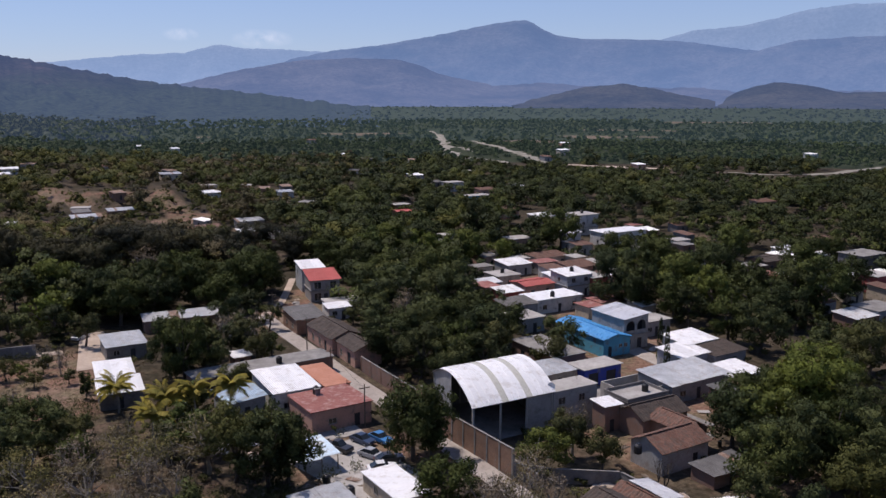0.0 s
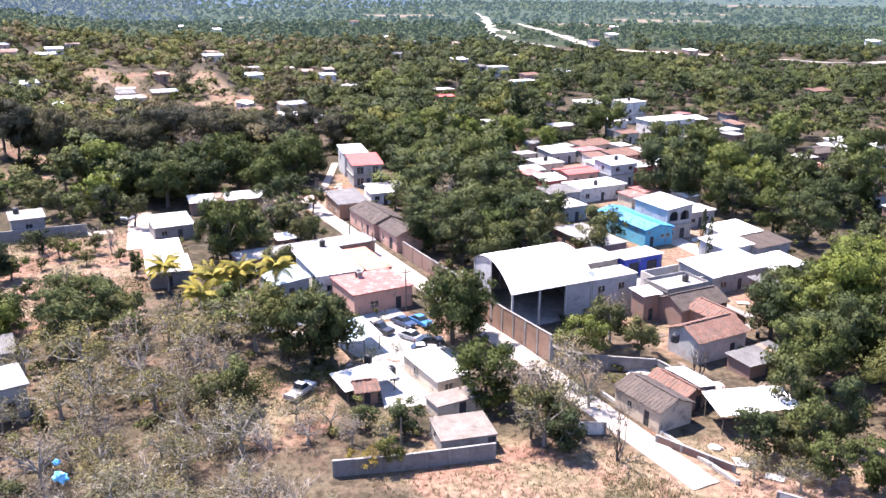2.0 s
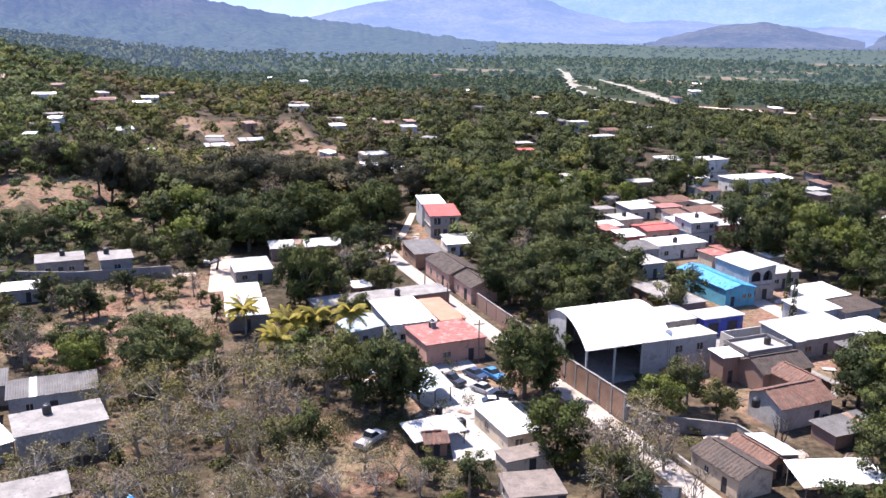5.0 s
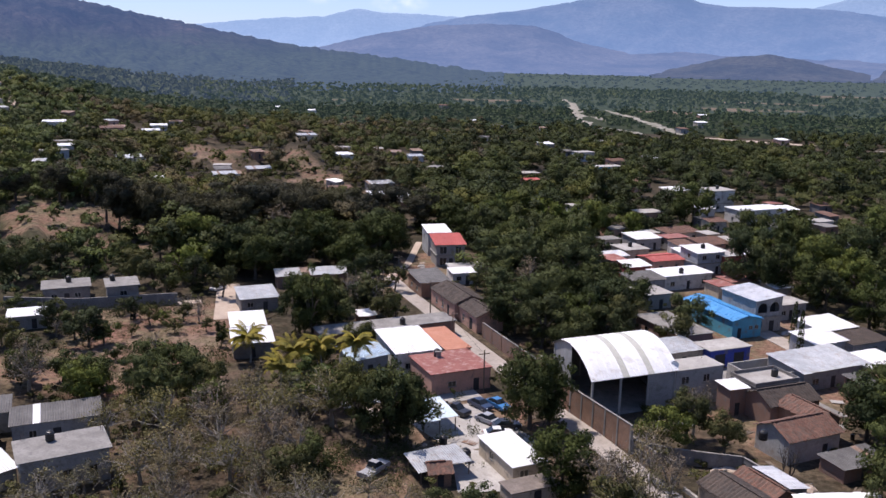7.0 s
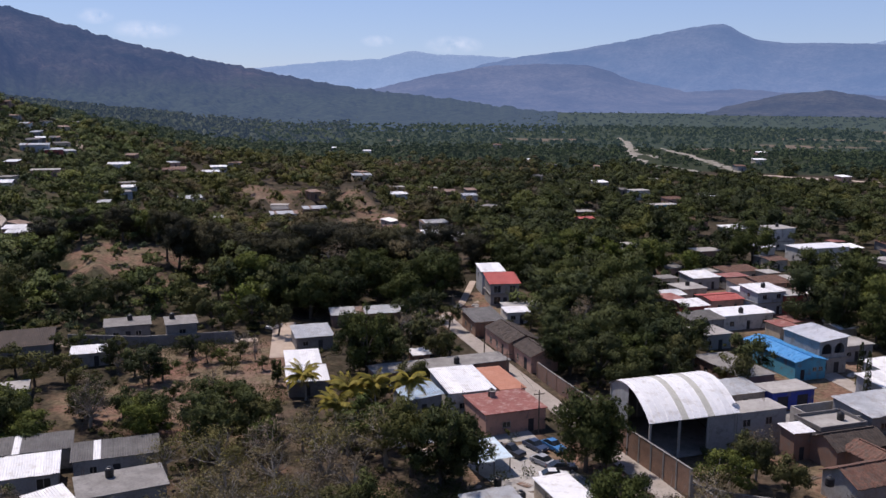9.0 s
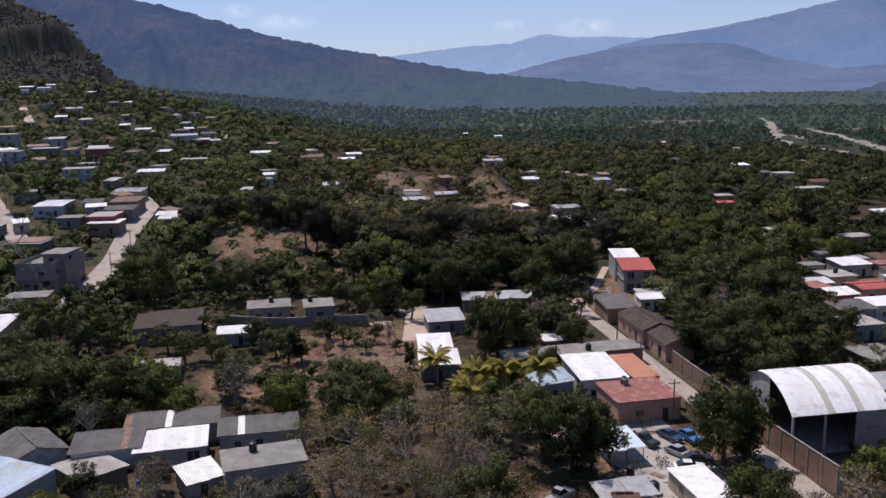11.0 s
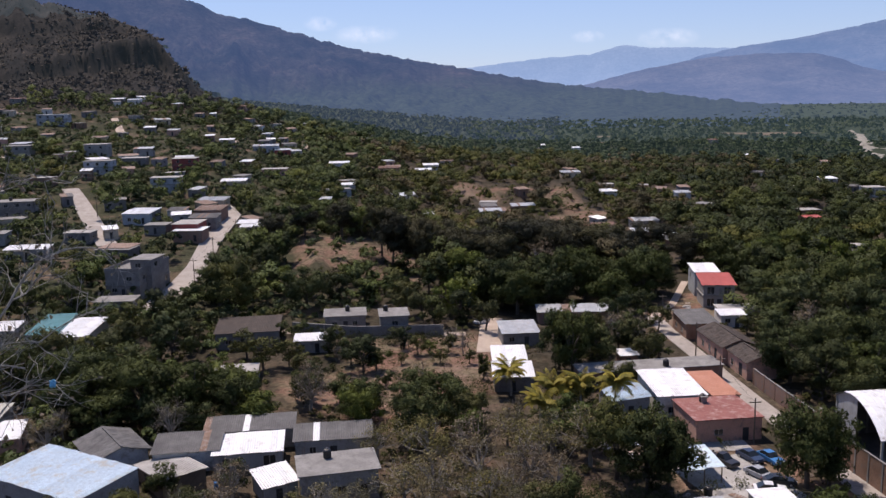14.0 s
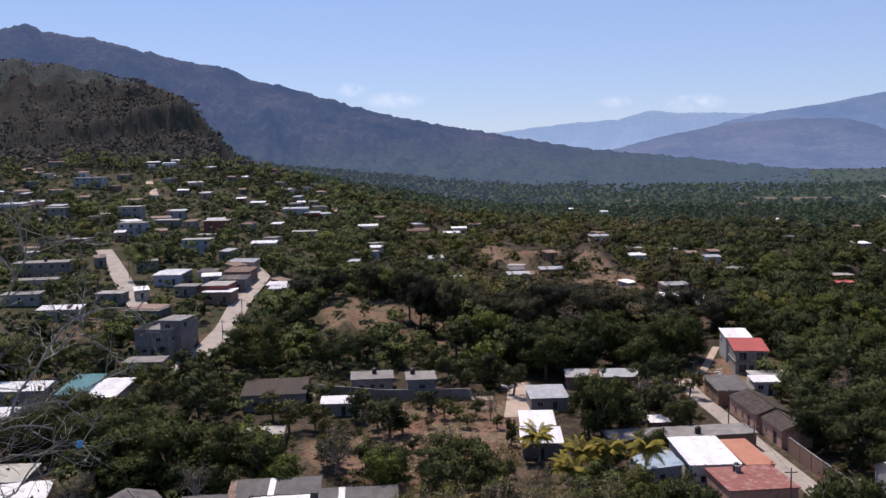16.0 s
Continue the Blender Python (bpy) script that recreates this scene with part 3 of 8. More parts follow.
def gravel_bar(name, label, line, wide, material, seed):
    """A flat gravel bar with a torn outline along a line, thinning to its ends."""
    V, n = [], 46
    P2 = [Vector(p) for p in line]
    for i in range(n + 1):
        f = i / n * (len(P2) - 1)
        k = min(int(f), len(P2) - 2)
        p, d = P2[k].lerp(P2[k + 1], f - k), (P2[k + 1] - P2[k]).normalized()
        side = Vector((-d.y, d.x))
        p = p + side * wide * 0.5 * noise.fractal((f * 2.1, seed, 9), 0.8, 2, 4)
        half = wide * (0.25 + 0.75 * math.sin(math.pi * (i + 0.5) / (n + 1)) ** 0.5)
        for j in range(5):
            u = (j - 2) / 2
            q = p + side * u * half * (0.55 + 0.55 * max(-0.8, noise.fractal((i * 0.45, u * 1.3 + seed, 3), 0.7, 2, 4)))
            V.append((q.x, q.y, ground_z(q.x, q.y) + 0.35 - 0.25 * abs(u)))
    tagged(link_mesh(name, np.array(V), grid_faces(n + 1, 5), material, smooth=True), label, "gravel", kind="structure")


gravel_bar("river_bed", "pale gravel bed of a braided river", [(-14, 1120), (-2, 960), (2, 860), (2, 770), (12, 705)], 9, SAND, 1)
gravel_bar("river_arm", "pale gravel arm beside the river bed", [(2, 740), (12, 690), (30, 658), (50, 630)], 9, SAND, 2)
gravel_bar("river_island", "pale gravel island between river arms", [(14, 800), (26, 760), (36, 730)], 8, SAND, 3)
gravel_bar("river_bank", "pale gravel bank of the braided river", [(30, 900), (44, 840), (56, 785)], 7, SAND, 4)
gravel_bar("river_shore", "pale gravel shore with dark bushes", [(52, 790), (64, 715), (74, 635)], 8, SAND, 5)
gravel_bar("river_flat", "pinkish bare earth flat near the river", [(88, 618), (108, 603), (132, 588), (160, 574)], 8, DIRTROAD, 6)
gravel_bar("river_bend", "pale gravel river bend between trees", [(178, 556), (205, 540), (245, 550), (300, 598)], 7, SAND, 7)


# ---------------------------------------------------------------- building kit
def cuboid(bm, x0, y0, z0, x1, y1, z1):
    v = [bm.verts.new(p) for p in ((x0, y0, z0), (x1, y0, z0), (x1, y1, z0), (x0, y1, z0), (x0, y0, z1), (x1, y0, z1), (x1, y1, z1), (x0, y1, z1))]
    for f in ((0, 3, 2, 1), (4, 5, 6, 7), (0, 1, 5, 4), (1, 2, 6, 5), (2, 3, 7, 6), (3, 0, 4, 7)):
        bm.faces.new([v[i] for i in f])
    return v


def base(name, x, y, ang, label="", category="", group="", z=None):
    e = new(name)
    e.empty_display_size = 0.5
    e.matrix_basis = pose(x, y, ground_z(x, y) if z is None else z, 0, 0, ang)
    return tagged(e, label, category, group)


def side_map(side, w, d):
    """Origin and axes of a wall seen from outside: along, and inwards."""
    return {"front": ((-w / 2, -d / 2), (1, 0), (0, 1), w), "back": ((w / 2, d / 2), (-1, 0), (0, -1), w),
            "left": ((-w / 2, d / 2), (0, -1), (1, 0), d), "right": ((w / 2, -d / 2), (0, 1), (-1, 0), d)}[side]


def wall_cells(bm, side, w, d, z0, h, holes, thick=0.22):
    """One wall of thickness, pierced by holes (from, to, sill, head)."""
    (ox, oy), (ax, ay), (nx, ny), L = side_map(side, w, d)
    lo, hi = (0.0, L) if side in ("front", "back") else (thick, L - thick)
    xs = sorted({lo, hi, *[v for a, b, _, _ in holes for v in (a, b)]})
    zs = sorted({z0, h, *[v for _, _, a, b in holes for v in (a, b)]})
    for xa, xb in zip(xs, xs[1:]):
        za = None
        for zl, zh in zip(zs, zs[1:]):
            hole = any(a <= xa + 1e-6 and xb <= b + 1e-6 and s <= zl + 1e-6 and zh <= t + 1e-6 for a, b, s, t in holes)
            if hole:
                continue
            p, q = (ox + ax * xa, oy + ay * xa), (ox + ax * xb + nx * thick, oy + ay * xb + ny * thick)
            cuboid(bm, min(p[0], q[0]), min(p[1], q[1]), zl, max(p[0], q[0]), max(p[1], q[1]), zh)


def window_in(parent, side, w, d, a, b, s, t, thick=0.22, material=None):
    (ox, oy), (ax, ay), (nx, ny), L = side_map(side, w, d)

    def bar(bm, u0, u1, z0, z1, n0, n1):
        p, q = (ox + ax * u0 + nx * n0, oy + ay * u0 + ny * n0), (ox + ax * u1 + nx * n1, oy + ay * u1 + ny * n1)
        cuboid(bm, min(p[0], q[0]), min(p[1], q[1]), z0, max(p[0], q[0]), max(p[1], q[1]), z1)
    bm = bmesh.new()
    f = 0.06
    for u0, u1, z0, z1 in ((a, a + f, s, t), (b - f, b, s, t), (a + f, b - f, s, s + f), (a + f, b - f, t - f, t), ((a + b) / 2 - f / 2, (a + b) / 2 + f / 2, s + f, t - f)):
        bar(bm, u0, u1, z0, z1, 0.05, 0.11)
    win = part("window", bm, material or STEEL, parent)
    for u0, u1 in ((a + f, (a + b) / 2 - f / 2), ((a + b) / 2 + f / 2, b - f)):
        bm = bmesh.new()
        bar(bm, u0, u1, s + f, t - f, 0.07, 0.085)
        part("pane", bm, GLASS, win)
    bm = bmesh.new()
    bar(bm, a - 0.08, b + 0.08, s - 0.07, s, -0.08, 0.05)
    part("sill", bm, CONCRETE, win)
    return win


def door_in(parent, side, w, d, a, b, t, material, label=""):
    (ox, oy), (ax, ay), (nx, ny), L = side_map(side, w, d)
    bm = bmesh.new()
    for u0, u1, z0, z1, n0, n1 in ((a, b, 0.02, t, 0.08, 0.13), (a + 0.12, b - 0.12, 0.25, t * 0.48, 0.06, 0.08), (a + 0.12, b - 0.12, t * 0.55, t - 0.15, 0.06, 0.08)):
        p, q = (ox + ax * u0 + nx * n0, oy + ay * u0 + ny * n0), (ox + ax * u1 + nx * n1, oy + ay * u1 + ny * n1)
        cuboid(bm, min(p[0], q[0]), min(p[1], q[1]), z0, max(p[0], q[0]), max(p[1], q[1]), z1)
    return part("door", bm, material, parent, label)


def arch_in(parent, side, w, d, a, b, s, t, material, thick=0.22):
    """Rounds the head of an open gallery bay and sets a low parapet behind it, and a back wall whose near-black colour
    is the inner shade.
    """
    (ox, oy), (ax, ay), (nx, ny), L = side_map(side, w, d)
    r, c = (b - a) / 2, (a + b) / 2
    bm = bmesh.new()
    rows = []
    for n in (0.002, thick - 0.002):
        arc = [(c - r * math.cos(math.pi * k / 12), t - r + r * math.sin(math.pi * k / 12)) for k in range(13)]
        rows.append([[bm.verts.new((ox + ax * u + nx * n, oy + ay * u + ny * n, z)) for z in (zz, t)] for u, zz in arc])
    for k in range(12):
        bm.faces.new((rows[0][k][0], rows[0][k + 1][0], rows[0][k + 1][1], rows[0][k][1]))
        bm.faces.new((rows[1][k][0], rows[1][k][1], rows[1][k + 1][1], rows[1][k + 1][0]))
        bm.faces.new((rows[0][k][0], rows[1][k][0], rows[1][k + 1][0], rows[0][k + 1][0]))
    arch = part("arch", bm, material, parent)
    # the back wall's dark colour stands in for the gallery's inner shade
    for name, u0, u1, z0, z1, n0, n1, m in (("parapet", a, b, s, s + 0.7, 0.05, 0.15, material), ("back_wall", a - 0.3, b + 0.3, s - 0.1, t, 1.5, 1.6, DARK)):
        bm = bmesh.new()
        p, q = (ox + ax * u0 + nx * n0, oy + ay * u0 + ny * n0), (ox + ax * u1 + nx * n1, oy + ay * u1 + ny * n1)
        cuboid(bm, min(p[0], q[0]), min(p[1], q[1]), z0, max(p[0], q[0]), max(p[1], q[1]), z1)
        part(name, bm, m, arch)


SHEETS = {}
rusty = random.Random(23)


def sheet_mesh(length, width, material, ribs=3):
    """A ribbed roof sheet along y, of real gauge and rib height; alike sheets share it."""
    key = (round(length, 2), round(width, 2), material.name)
    if key not in SHEETS:
        xs, zs = [], []
        for i in range(ribs):
            x = width * i / ribs
            s = width / ribs
            xs += [x, x + 0.55 * s, x + 0.7 * s, x + 0.85 * s]
            zs += [0, 0, 0.07, 0.07]
        xs.append(width)
        zs.append(0)
        V = [(x - width / 2, y, z + t) for y in (-length / 2, length / 2) for t in (0, -0.02) for x, z in zip(xs, zs)]
        n = len(xs)
        F = [(i, i + 1, 2 * n + i + 1, 2 * n + i) for i in range(n - 1)] + [(n + i, 3 * n + i, 3 * n + i + 1, n + i + 1) for i in range(n - 1)]
        F += [(i, n + i, n + i + 1, i + 1) for i in range(n - 1)] + [(2 * n + i, 2 * n + i + 1, 3 * n + i + 1, 3 * n + i) for i in range(n - 1)]
        me = bpy.data.meshes.new("sheet")
        me.from_pydata(V, [], F)
        me.materials.append(material)
        SHEETS[key] = me
    return SHEETS[key]


def sheet_roof(parent, w, d, h, material, rise=0.5, over=0.35, fall="front", sheet=1.0, cx=0, cy=0, label="", pale=()):
    """Ribbed sheets on purlins, sloping to one side; each sheet is a piece of its own."""
    bm = bmesh.new()
    along_y = fall in ("front", "back")
    W, D = (w, d) if along_y else (d, w)
    rot = {"front": 0, "right": 90, "back": 180, "left": 270}[fall]
    for k in range(4):
        y = -D / 2 + D * k / 3
        z = h + rise * k / 3
        cuboid(bm, -W / 2, y - 0.05, z - 0.02, W / 2, y + 0.05, z + 0.08)
    bmesh.ops.rotate(bm, verts=bm.verts, cent=(0, 0, 0), matrix=Matrix.Rotation(radians(rot), 3, "Z"))
    bmesh.ops.translate(bm, verts=bm.verts, vec=(cx, cy, 0))
    roof = part("roof", bm, STEEL, parent, label)
    L = math.hypot(D + 2 * over, rise * (D + 2 * over) / D)
    n = max(2, round((W + 2 * over) / sheet))
    sw = (W + 2 * over) / n
    me = sheet_mesh(L, sw, material)
    tilt = math.degrees(math.atan2(rise, D))
    for i in range(n):
        old = material.name in ("zinc_sheet", "weathered_cement_sheet") and i not in pale and rusty.random() < 0.05
        o = new("sheet", sheet_mesh(L, sw, WHITE_SHEET if i in pale else RUSTY) if i in pale or old else me)
        if i in pale:
            o["label"] = "pale translucent roof sheet"
        o.parent = roof
        o.matrix_basis = Matrix.Translation((cx, cy, 0)) @ Matrix.Rotation(radians(rot), 4, "Z") @ pose(-(W + 2 * over) / 2 + sw * (i + 0.5), rusty.uniform(-0.1, 0.1), h + rise / 2 + 0.105 + rusty.uniform(0, 0.02), tilt + rusty.uniform(-0.25, 0.25), rusty.uniform(-0.4, 0.4), 0)
    return roof


def slab_roof(parent, w, d, h, material, over=0.3, thick=0.16, parapet=0.0):
    bm = bmesh.new()
    x, y = w / 2 + over, d / 2 + over
    cuboid(bm, -x, -y, h + 0.003, x, y, h + thick)
    bmesh.ops.bevel(bm, geom=bm.edges[:], offset=0.03, segments=1, affect="EDGES")
    roof = part("roof", bm, material, parent)
    if parapet:
        bm = bmesh.new()
        for x0, y0, x1, y1 in ((-x, -y, x, -y + 0.15), (-x, y - 0.15, x, y), (-x, -y + 0.15, -x + 0.15, y - 0.15), (x - 0.15, -y + 0.15, x, y - 0.15)):
            cuboid(bm, x0, y0, h + thick + 0.002, x1, y1, h + thick + parapet)
        part("parapet", bm, BLOCK, roof)
    return roof


def tile_roof(parent, w, d, h, material, rise=1.4, over=0.4, axis="x", wall_bm=None, seed=1):
    """Two pitches of barrel tiles in courses, sagging a little; the ridge runs along axis."""
    rng = np.random.default_rng(seed)
    L, S = (w, d) if axis == "x" else (d, w)
    nx, half = int((L + 2 * over) / 0.28), S / 2 + over
    ny = max(3, int(math.hypot(half, rise) / 0.55))
    roof = None
    for sgn in (-1, 1):
        V = []
        sag = rng.normal(0, 0.03, (nx + 1, ny + 1))
        for i in range(nx + 1):
            for j in range(ny + 1):
                f = j / ny
                x = -L / 2 - over + (L + 2 * over) * i / nx
                y = sgn * half * f
                z = h + rise * (1 - f * half / (S / 2)) + 0.11 + (0.045 if i % 2 else -0.02) + sag[i, j] + (0.03 if j % 2 else 0)
                V.append((x, y, z) if axis == "x" else (-y, x, z))
        n = len(V)
        V += [(x, y, z - 0.09) for x, y, z in V]
        F = [tuple(f) if sgn < 0 else tuple(f[::-1]) for f in grid_faces(nx + 1, ny + 1)]
        F = F + [tuple(q + n for q in f[::-1]) for f in F]
        pitch = link_mesh("pitch" if roof else "roof", np.array(V), F, material, roof or parent)
        roof = roof or pitch
    bm = bmesh.new()
    for k in range(int(L / 0.5)):
        x = -L / 2 - over + 0.5 * k
        p = ((x, -0.14, h + rise + 0.08), (x + 0.52, 0.14, h + rise + 0.24 + 0.03 * (k % 2)))
        if axis == "x":
            cuboid(bm, *p[0], *p[1])
        else:
            cuboid(bm, p[0][1], p[0][0], p[0][2], p[1][1], p[1][0], p[1][2])
    part("ridge_tiles", bm, material, roof)
    return roof


def gables(bm, w, d, h, rise, axis, thick=0.22):
    L, S = (w, d) if axis == "x" else (d, w)
    for sgn in (-1, 1):
        tri = [(-S / 2, h), (S / 2, h), (0, h + rise)]
        rows = []
        for t in (0, thick):
            x = sgn * (L / 2 - t)
            rows.append([bm.verts.new((x, y, z) if axis == "x" else (y, x, z)) for y, z in tri])
        bm.faces.new(rows[0])
        bm.faces.new(rows[1][::-1])
        for i in range(3):
            j = (i + 1) % 3
            bm.faces.new((rows[0][i], rows[0][j], rows[1][j], rows[1][i]))


BUILT = []          # footprints, kept clear of trees
SIGHTS = []         # (bearing, range, height): open to the knoll


def house(label, x, y, ang, w, d, h, wall, roof, roof_mat, windows=(), doors=(), rise=0.5, fall="front", over=0.35, parapet=0.0, axis="x",
          name="house", category="house", group="village houses", door_mat=None, floor_at=None, sheet=1.0, pale=(), arches=()):
    """Walls with real openings, windows, doors and one of the village's roofs."""
    e = base(name, x, y, ang, label, category, group)
    BUILT.append((x, y, ang, w, d))
    for k in (-0.4, 0, 0.4):
        sx, sy = x + k * w * math.cos(radians(ang)), y + k * w * math.sin(radians(ang))
        SIGHTS.append((math.degrees(math.atan2(-sx, sy)), math.hypot(sx, sy), ground_z(x, y) + (0.5 if math.hypot(x, y) < 185 else 1.0) * h))
    holes = {s: [] for s in ("front", "back", "left", "right")}
    for s, a, b, z0, z1 in windows:
        holes[s].append((a, b, z0, z1))
    for s, a, b, z1 in doors:
        holes[s].append((a, b, -0.01, z1))
    for s, a, b, z0, z1 in arches:
        holes[s].append((a, b, z0, z1))
    bm = bmesh.new()
    for s in holes:
        wall_cells(bm, s, w, d, -1.2, h, holes[s])
    if roof == "tile":
        gables(bm, w, d, h, rise, axis)
    elif roof == "sheet":
        # side walls rise with the slope
        t = 0.22
        hi = {"front": "back", "back": "front", "left": "right", "right": "left"}[fall]
        (ox, oy), (ax, ay), (nx, ny), L = side_map(hi, w, d)
        p, q = (ox, oy), (ox + ax * L + nx * t, oy + ay * L + ny * t)
        cuboid(bm, min(p[0], q[0]), min(p[1], q[1]), h, max(p[0], q[0]), max(p[1], q[1]), h + rise - 0.03)
        for s in ("front", "back", "left", "right"):
            if s in (hi, fall):
                continue
            (ox, oy), (ax, ay), (nx, ny), L = side_map(s, w, d)
            mid = Vector((ox, oy))
            fallc = Vector({"front": (0, -d / 2), "back": (0, d / 2), "left": (-w / 2, 0), "right": (w / 2, 0)}[fall])
            start_low = (mid - fallc).length < (mid + Vector((ax, ay)) * L - fallc).length
            hz = [h, h + rise - 0.05] if start_low else [h + rise - 0.05, h]
            vs = []
            for nn in (0, t):
                vs.append([bm.verts.new((ox + ax * u + nx * nn, oy + ay * u + ny * nn, z)) for u, z in ((t, h), (L - t, h), (L - t, hz[1] if hz[1] > h else h + 0.002), (t, hz[0] if hz[0] > h else h + 0.002))])
            bm.faces.new(vs[0])
            bm.faces.new(vs[1][::-1])
            for i in range(4):
                j = (i + 1) % 4
                bm.faces.new((vs[0][i], vs[0][j], vs[1][j], vs[1][i]))
    bmesh.ops.remove_doubles(bm, verts=bm.verts, dist=0.002)
    bmesh.ops.recalc_face_normals(bm, faces=bm.faces)
    part("wall", bm, wall, e)
    if floor_at:
        bm = bmesh.new()
        cuboid(bm, -w / 2 - 0.25, -d / 2 - 0.25, floor_at, w / 2 + 0.25, d / 2 + 0.25, floor_at + 0.18)
        part("floor_band", bm, CONCRETE, e)
    bm = bmesh.new()
    cuboid(bm, -w / 2 + 0.25, -d / 2 + 0.25, 0.0, w / 2 - 0.25, d / 2 - 0.25, 0.04)
    part("floor", bm, CONCRETE, e)
    for s, a, b, z0, z1 in windows:
        window_in(e, s, w, d, a, b, z0, z1)
    for s, a, b, z0, z1 in arches:
        arch_in(e, s, w, d, a, b, z0, z1, wall)
    for s, a, b, z1 in doors:
        door_in(e, s, w, d, a, b, z1, door_mat or DARK)
    if roof == "flat":
        slab_roof(e, w, d, h, roof_mat, over, parapet=parapet)
    elif roof == "sheet":
        sheet_roof(e, w, d, h, roof_mat, rise, over, fall, sheet, pale=pale)
    elif roof == "tile":
        tile_roof(e, w, d, h, roof_mat, rise, over, axis, seed=int(abs(x * 7 + y)))
    return e


def simple(label, x, y, w, d, h, wall, roof, roof_mat, ang=30, seed=0, **kw):
    """A small village house with a plain row of windows and a door."""
    rng = random.Random(int(x * 13 + y * 7 + seed))
    win, dr = [], []
    n = max(1, int(w / 3.6))
    storeys = 2 if h > 5 else 1
    for s in range(storeys):
        zb = s * 2.9
        for k in range(n):
            c = w * (k + 0.5) / n
            if s == 0 and k == n // 2:
                dr.append(("front", c - 0.45, c + 0.45, 2.05))
            else:
                win.append(("front", c - 0.6, c + 0.6, zb + 1.0, zb + 2.1))
        m = max(1, int(d / 4.5))
        for k in range(m):
            c = d * (k + 0.5) / m
            if rng.random() < 0.75:
                win.append(("left", c - 0.5, c + 0.5, zb + 1.0, zb + 2.0))
            if rng.random() < 0.5:
                win.append(("right", c - 0.5, c + 0.5, zb + 1.0, zb + 2.0))
    return house(label, x, y, ang, w, d, h, wall, roof, roof_mat, win, dr, floor_at=2.9 if storeys == 2 else None, **kw)


def wall_run(name, label, pts, h, material, thick=0.2, pillar=3.0, pillar_mat=None, cap=True, group=""):
    """A boundary wall: panels between pillars, with a coping."""
    x0, y0 = pts[0]
    e = base(name, x0, y0, 0, label, "wall", group)
    z0 = e.location.z
    for (xa, ya), (xb, yb) in zip(pts, pts[1:]):
        L, a = math.hypot(xb - xa, yb - ya), math.atan2(yb - ya, xb - xa)
        n = max(1, round(L / pillar))
        for k in range(n + 1):
            px, py = xa + (xb - xa) * k / n, ya + (yb - ya) * k / n
            dz = ground_z(px, py) - z0
            M = Matrix.Translation((px - x0, py - y0, dz)) @ Matrix.Rotation(a, 4, "Z")
            bm = bmesh.new()
            cuboid(bm, -0.16, -0.16, -0.8, 0.16, 0.16, h + 0.08)
            p = part("pillar", bm, pillar_mat or CONCRETE, e)
            p.matrix_basis = M
            if k < n:
                bm = bmesh.new()
                cuboid(bm, 0.16, -thick / 2, -0.8, L / n - 0.16, thick / 2, h)
                p = part("panel", bm, material, e)
                p.matrix_basis = M
                if cap:
                    bm = bmesh.new()
                    cuboid(bm, 0.16, -thick / 2 - 0.05, h + 0.002, L / n - 0.16, thick / 2 + 0.05, h + 0.09)
                    c = part("coping", bm, CONCRETE, p)
    return e


# ---------------------------------------------------------------- plants
def leaf_cloud(centres, normals, sizes, rng, stretch=1.5):
    """Bent leaf sprays: one folded quad each, facing roughly outwards."""
    n = len(centres)
    nrm = normals + rng.normal(0, 0.55, (n, 3))
    nrm /= np.linalg.norm(nrm, axis=1, keepdims=True) + 1e-9
    t = np.cross(nrm, rng.normal(0, 1, (n, 3)))
    t /= np.linalg.norm(t, axis=1, keepdims=True) + 1e-9
    b = np.cross(nrm, t)
    s = sizes[:, None]
    fold = nrm * s * 0.25
    V = np.stack([centres - t * s * stretch / 2 - fold, centres - b * s / 2, centres + t * s * stretch / 2 - fold, centres + b * s / 2], 1)
    return V.reshape(-1, 3), np.arange(4 * n).reshape(-1, 4)


def leaf_normals(normals, rng, spread=0.36):
    """Soft normals: sprays of one clump turn the same way to the light."""
    n = normals + rng.normal(0, spread, normals.shape)
    n /= np.linalg.norm(n, axis=1, keepdims=True) + 1e-9
    return np.repeat(n, 4, 0)


def soften(me, normals):
    me.shade_smooth()
    me.normals_split_custom_set_from_vertices(normals.tolist())


def crown_points(n, R, Hc, zc, lobes, rng, flat=1.0, hollow=0.7):
    """Leaf places on a crown of overlapping lobes with an uneven outline."""
    d = rng.normal(0, 1, (lobes, 3))
    d[:, 2] = d[:, 2] * 0.9 + 0.1
    d /= np.linalg.norm(d, axis=1, keepdims=True)
    rad = rng.uniform(0.38, 0.92, lobes)
    C = d * rad[:, None] * np.array([R, R, Hc * flat])
    lr = rng.uniform(0.2, 0.42, lobes) * R
    pick = rng.choice(lobes, n, p=lr ** 2 / np.sum(lr ** 2))
    u = rng.normal(0, 1, (n, 3))
    u /= np.linalg.norm(u, axis=1, keepdims=True)
    u[:, 2] = np.where(rng.random(n) < 0.6, np.abs(u[:, 2]), u[:, 2])
    P3 = C[pick] + u * lr[pick, None] * np.array([1, 1, 0.8]) * rng.uniform(hollow, 1.08, n)[:, None]
    P3[:, 2] += zc
    return P3, u, C + np.array([0, 0, zc]), lr


_w = np.array([(x, y, z) for x in (-1, 1) for y in (-1, 1) for z in (-1, 1)] + [(2, 0, 0), (-2, 0, 0), (0, 2, 0), (0, -2, 0), (0, 0, 2), (0, 0, -2)], float)
CORE_V = _w / np.linalg.norm(_w, axis=1, keepdims=True)
CORE_F = []
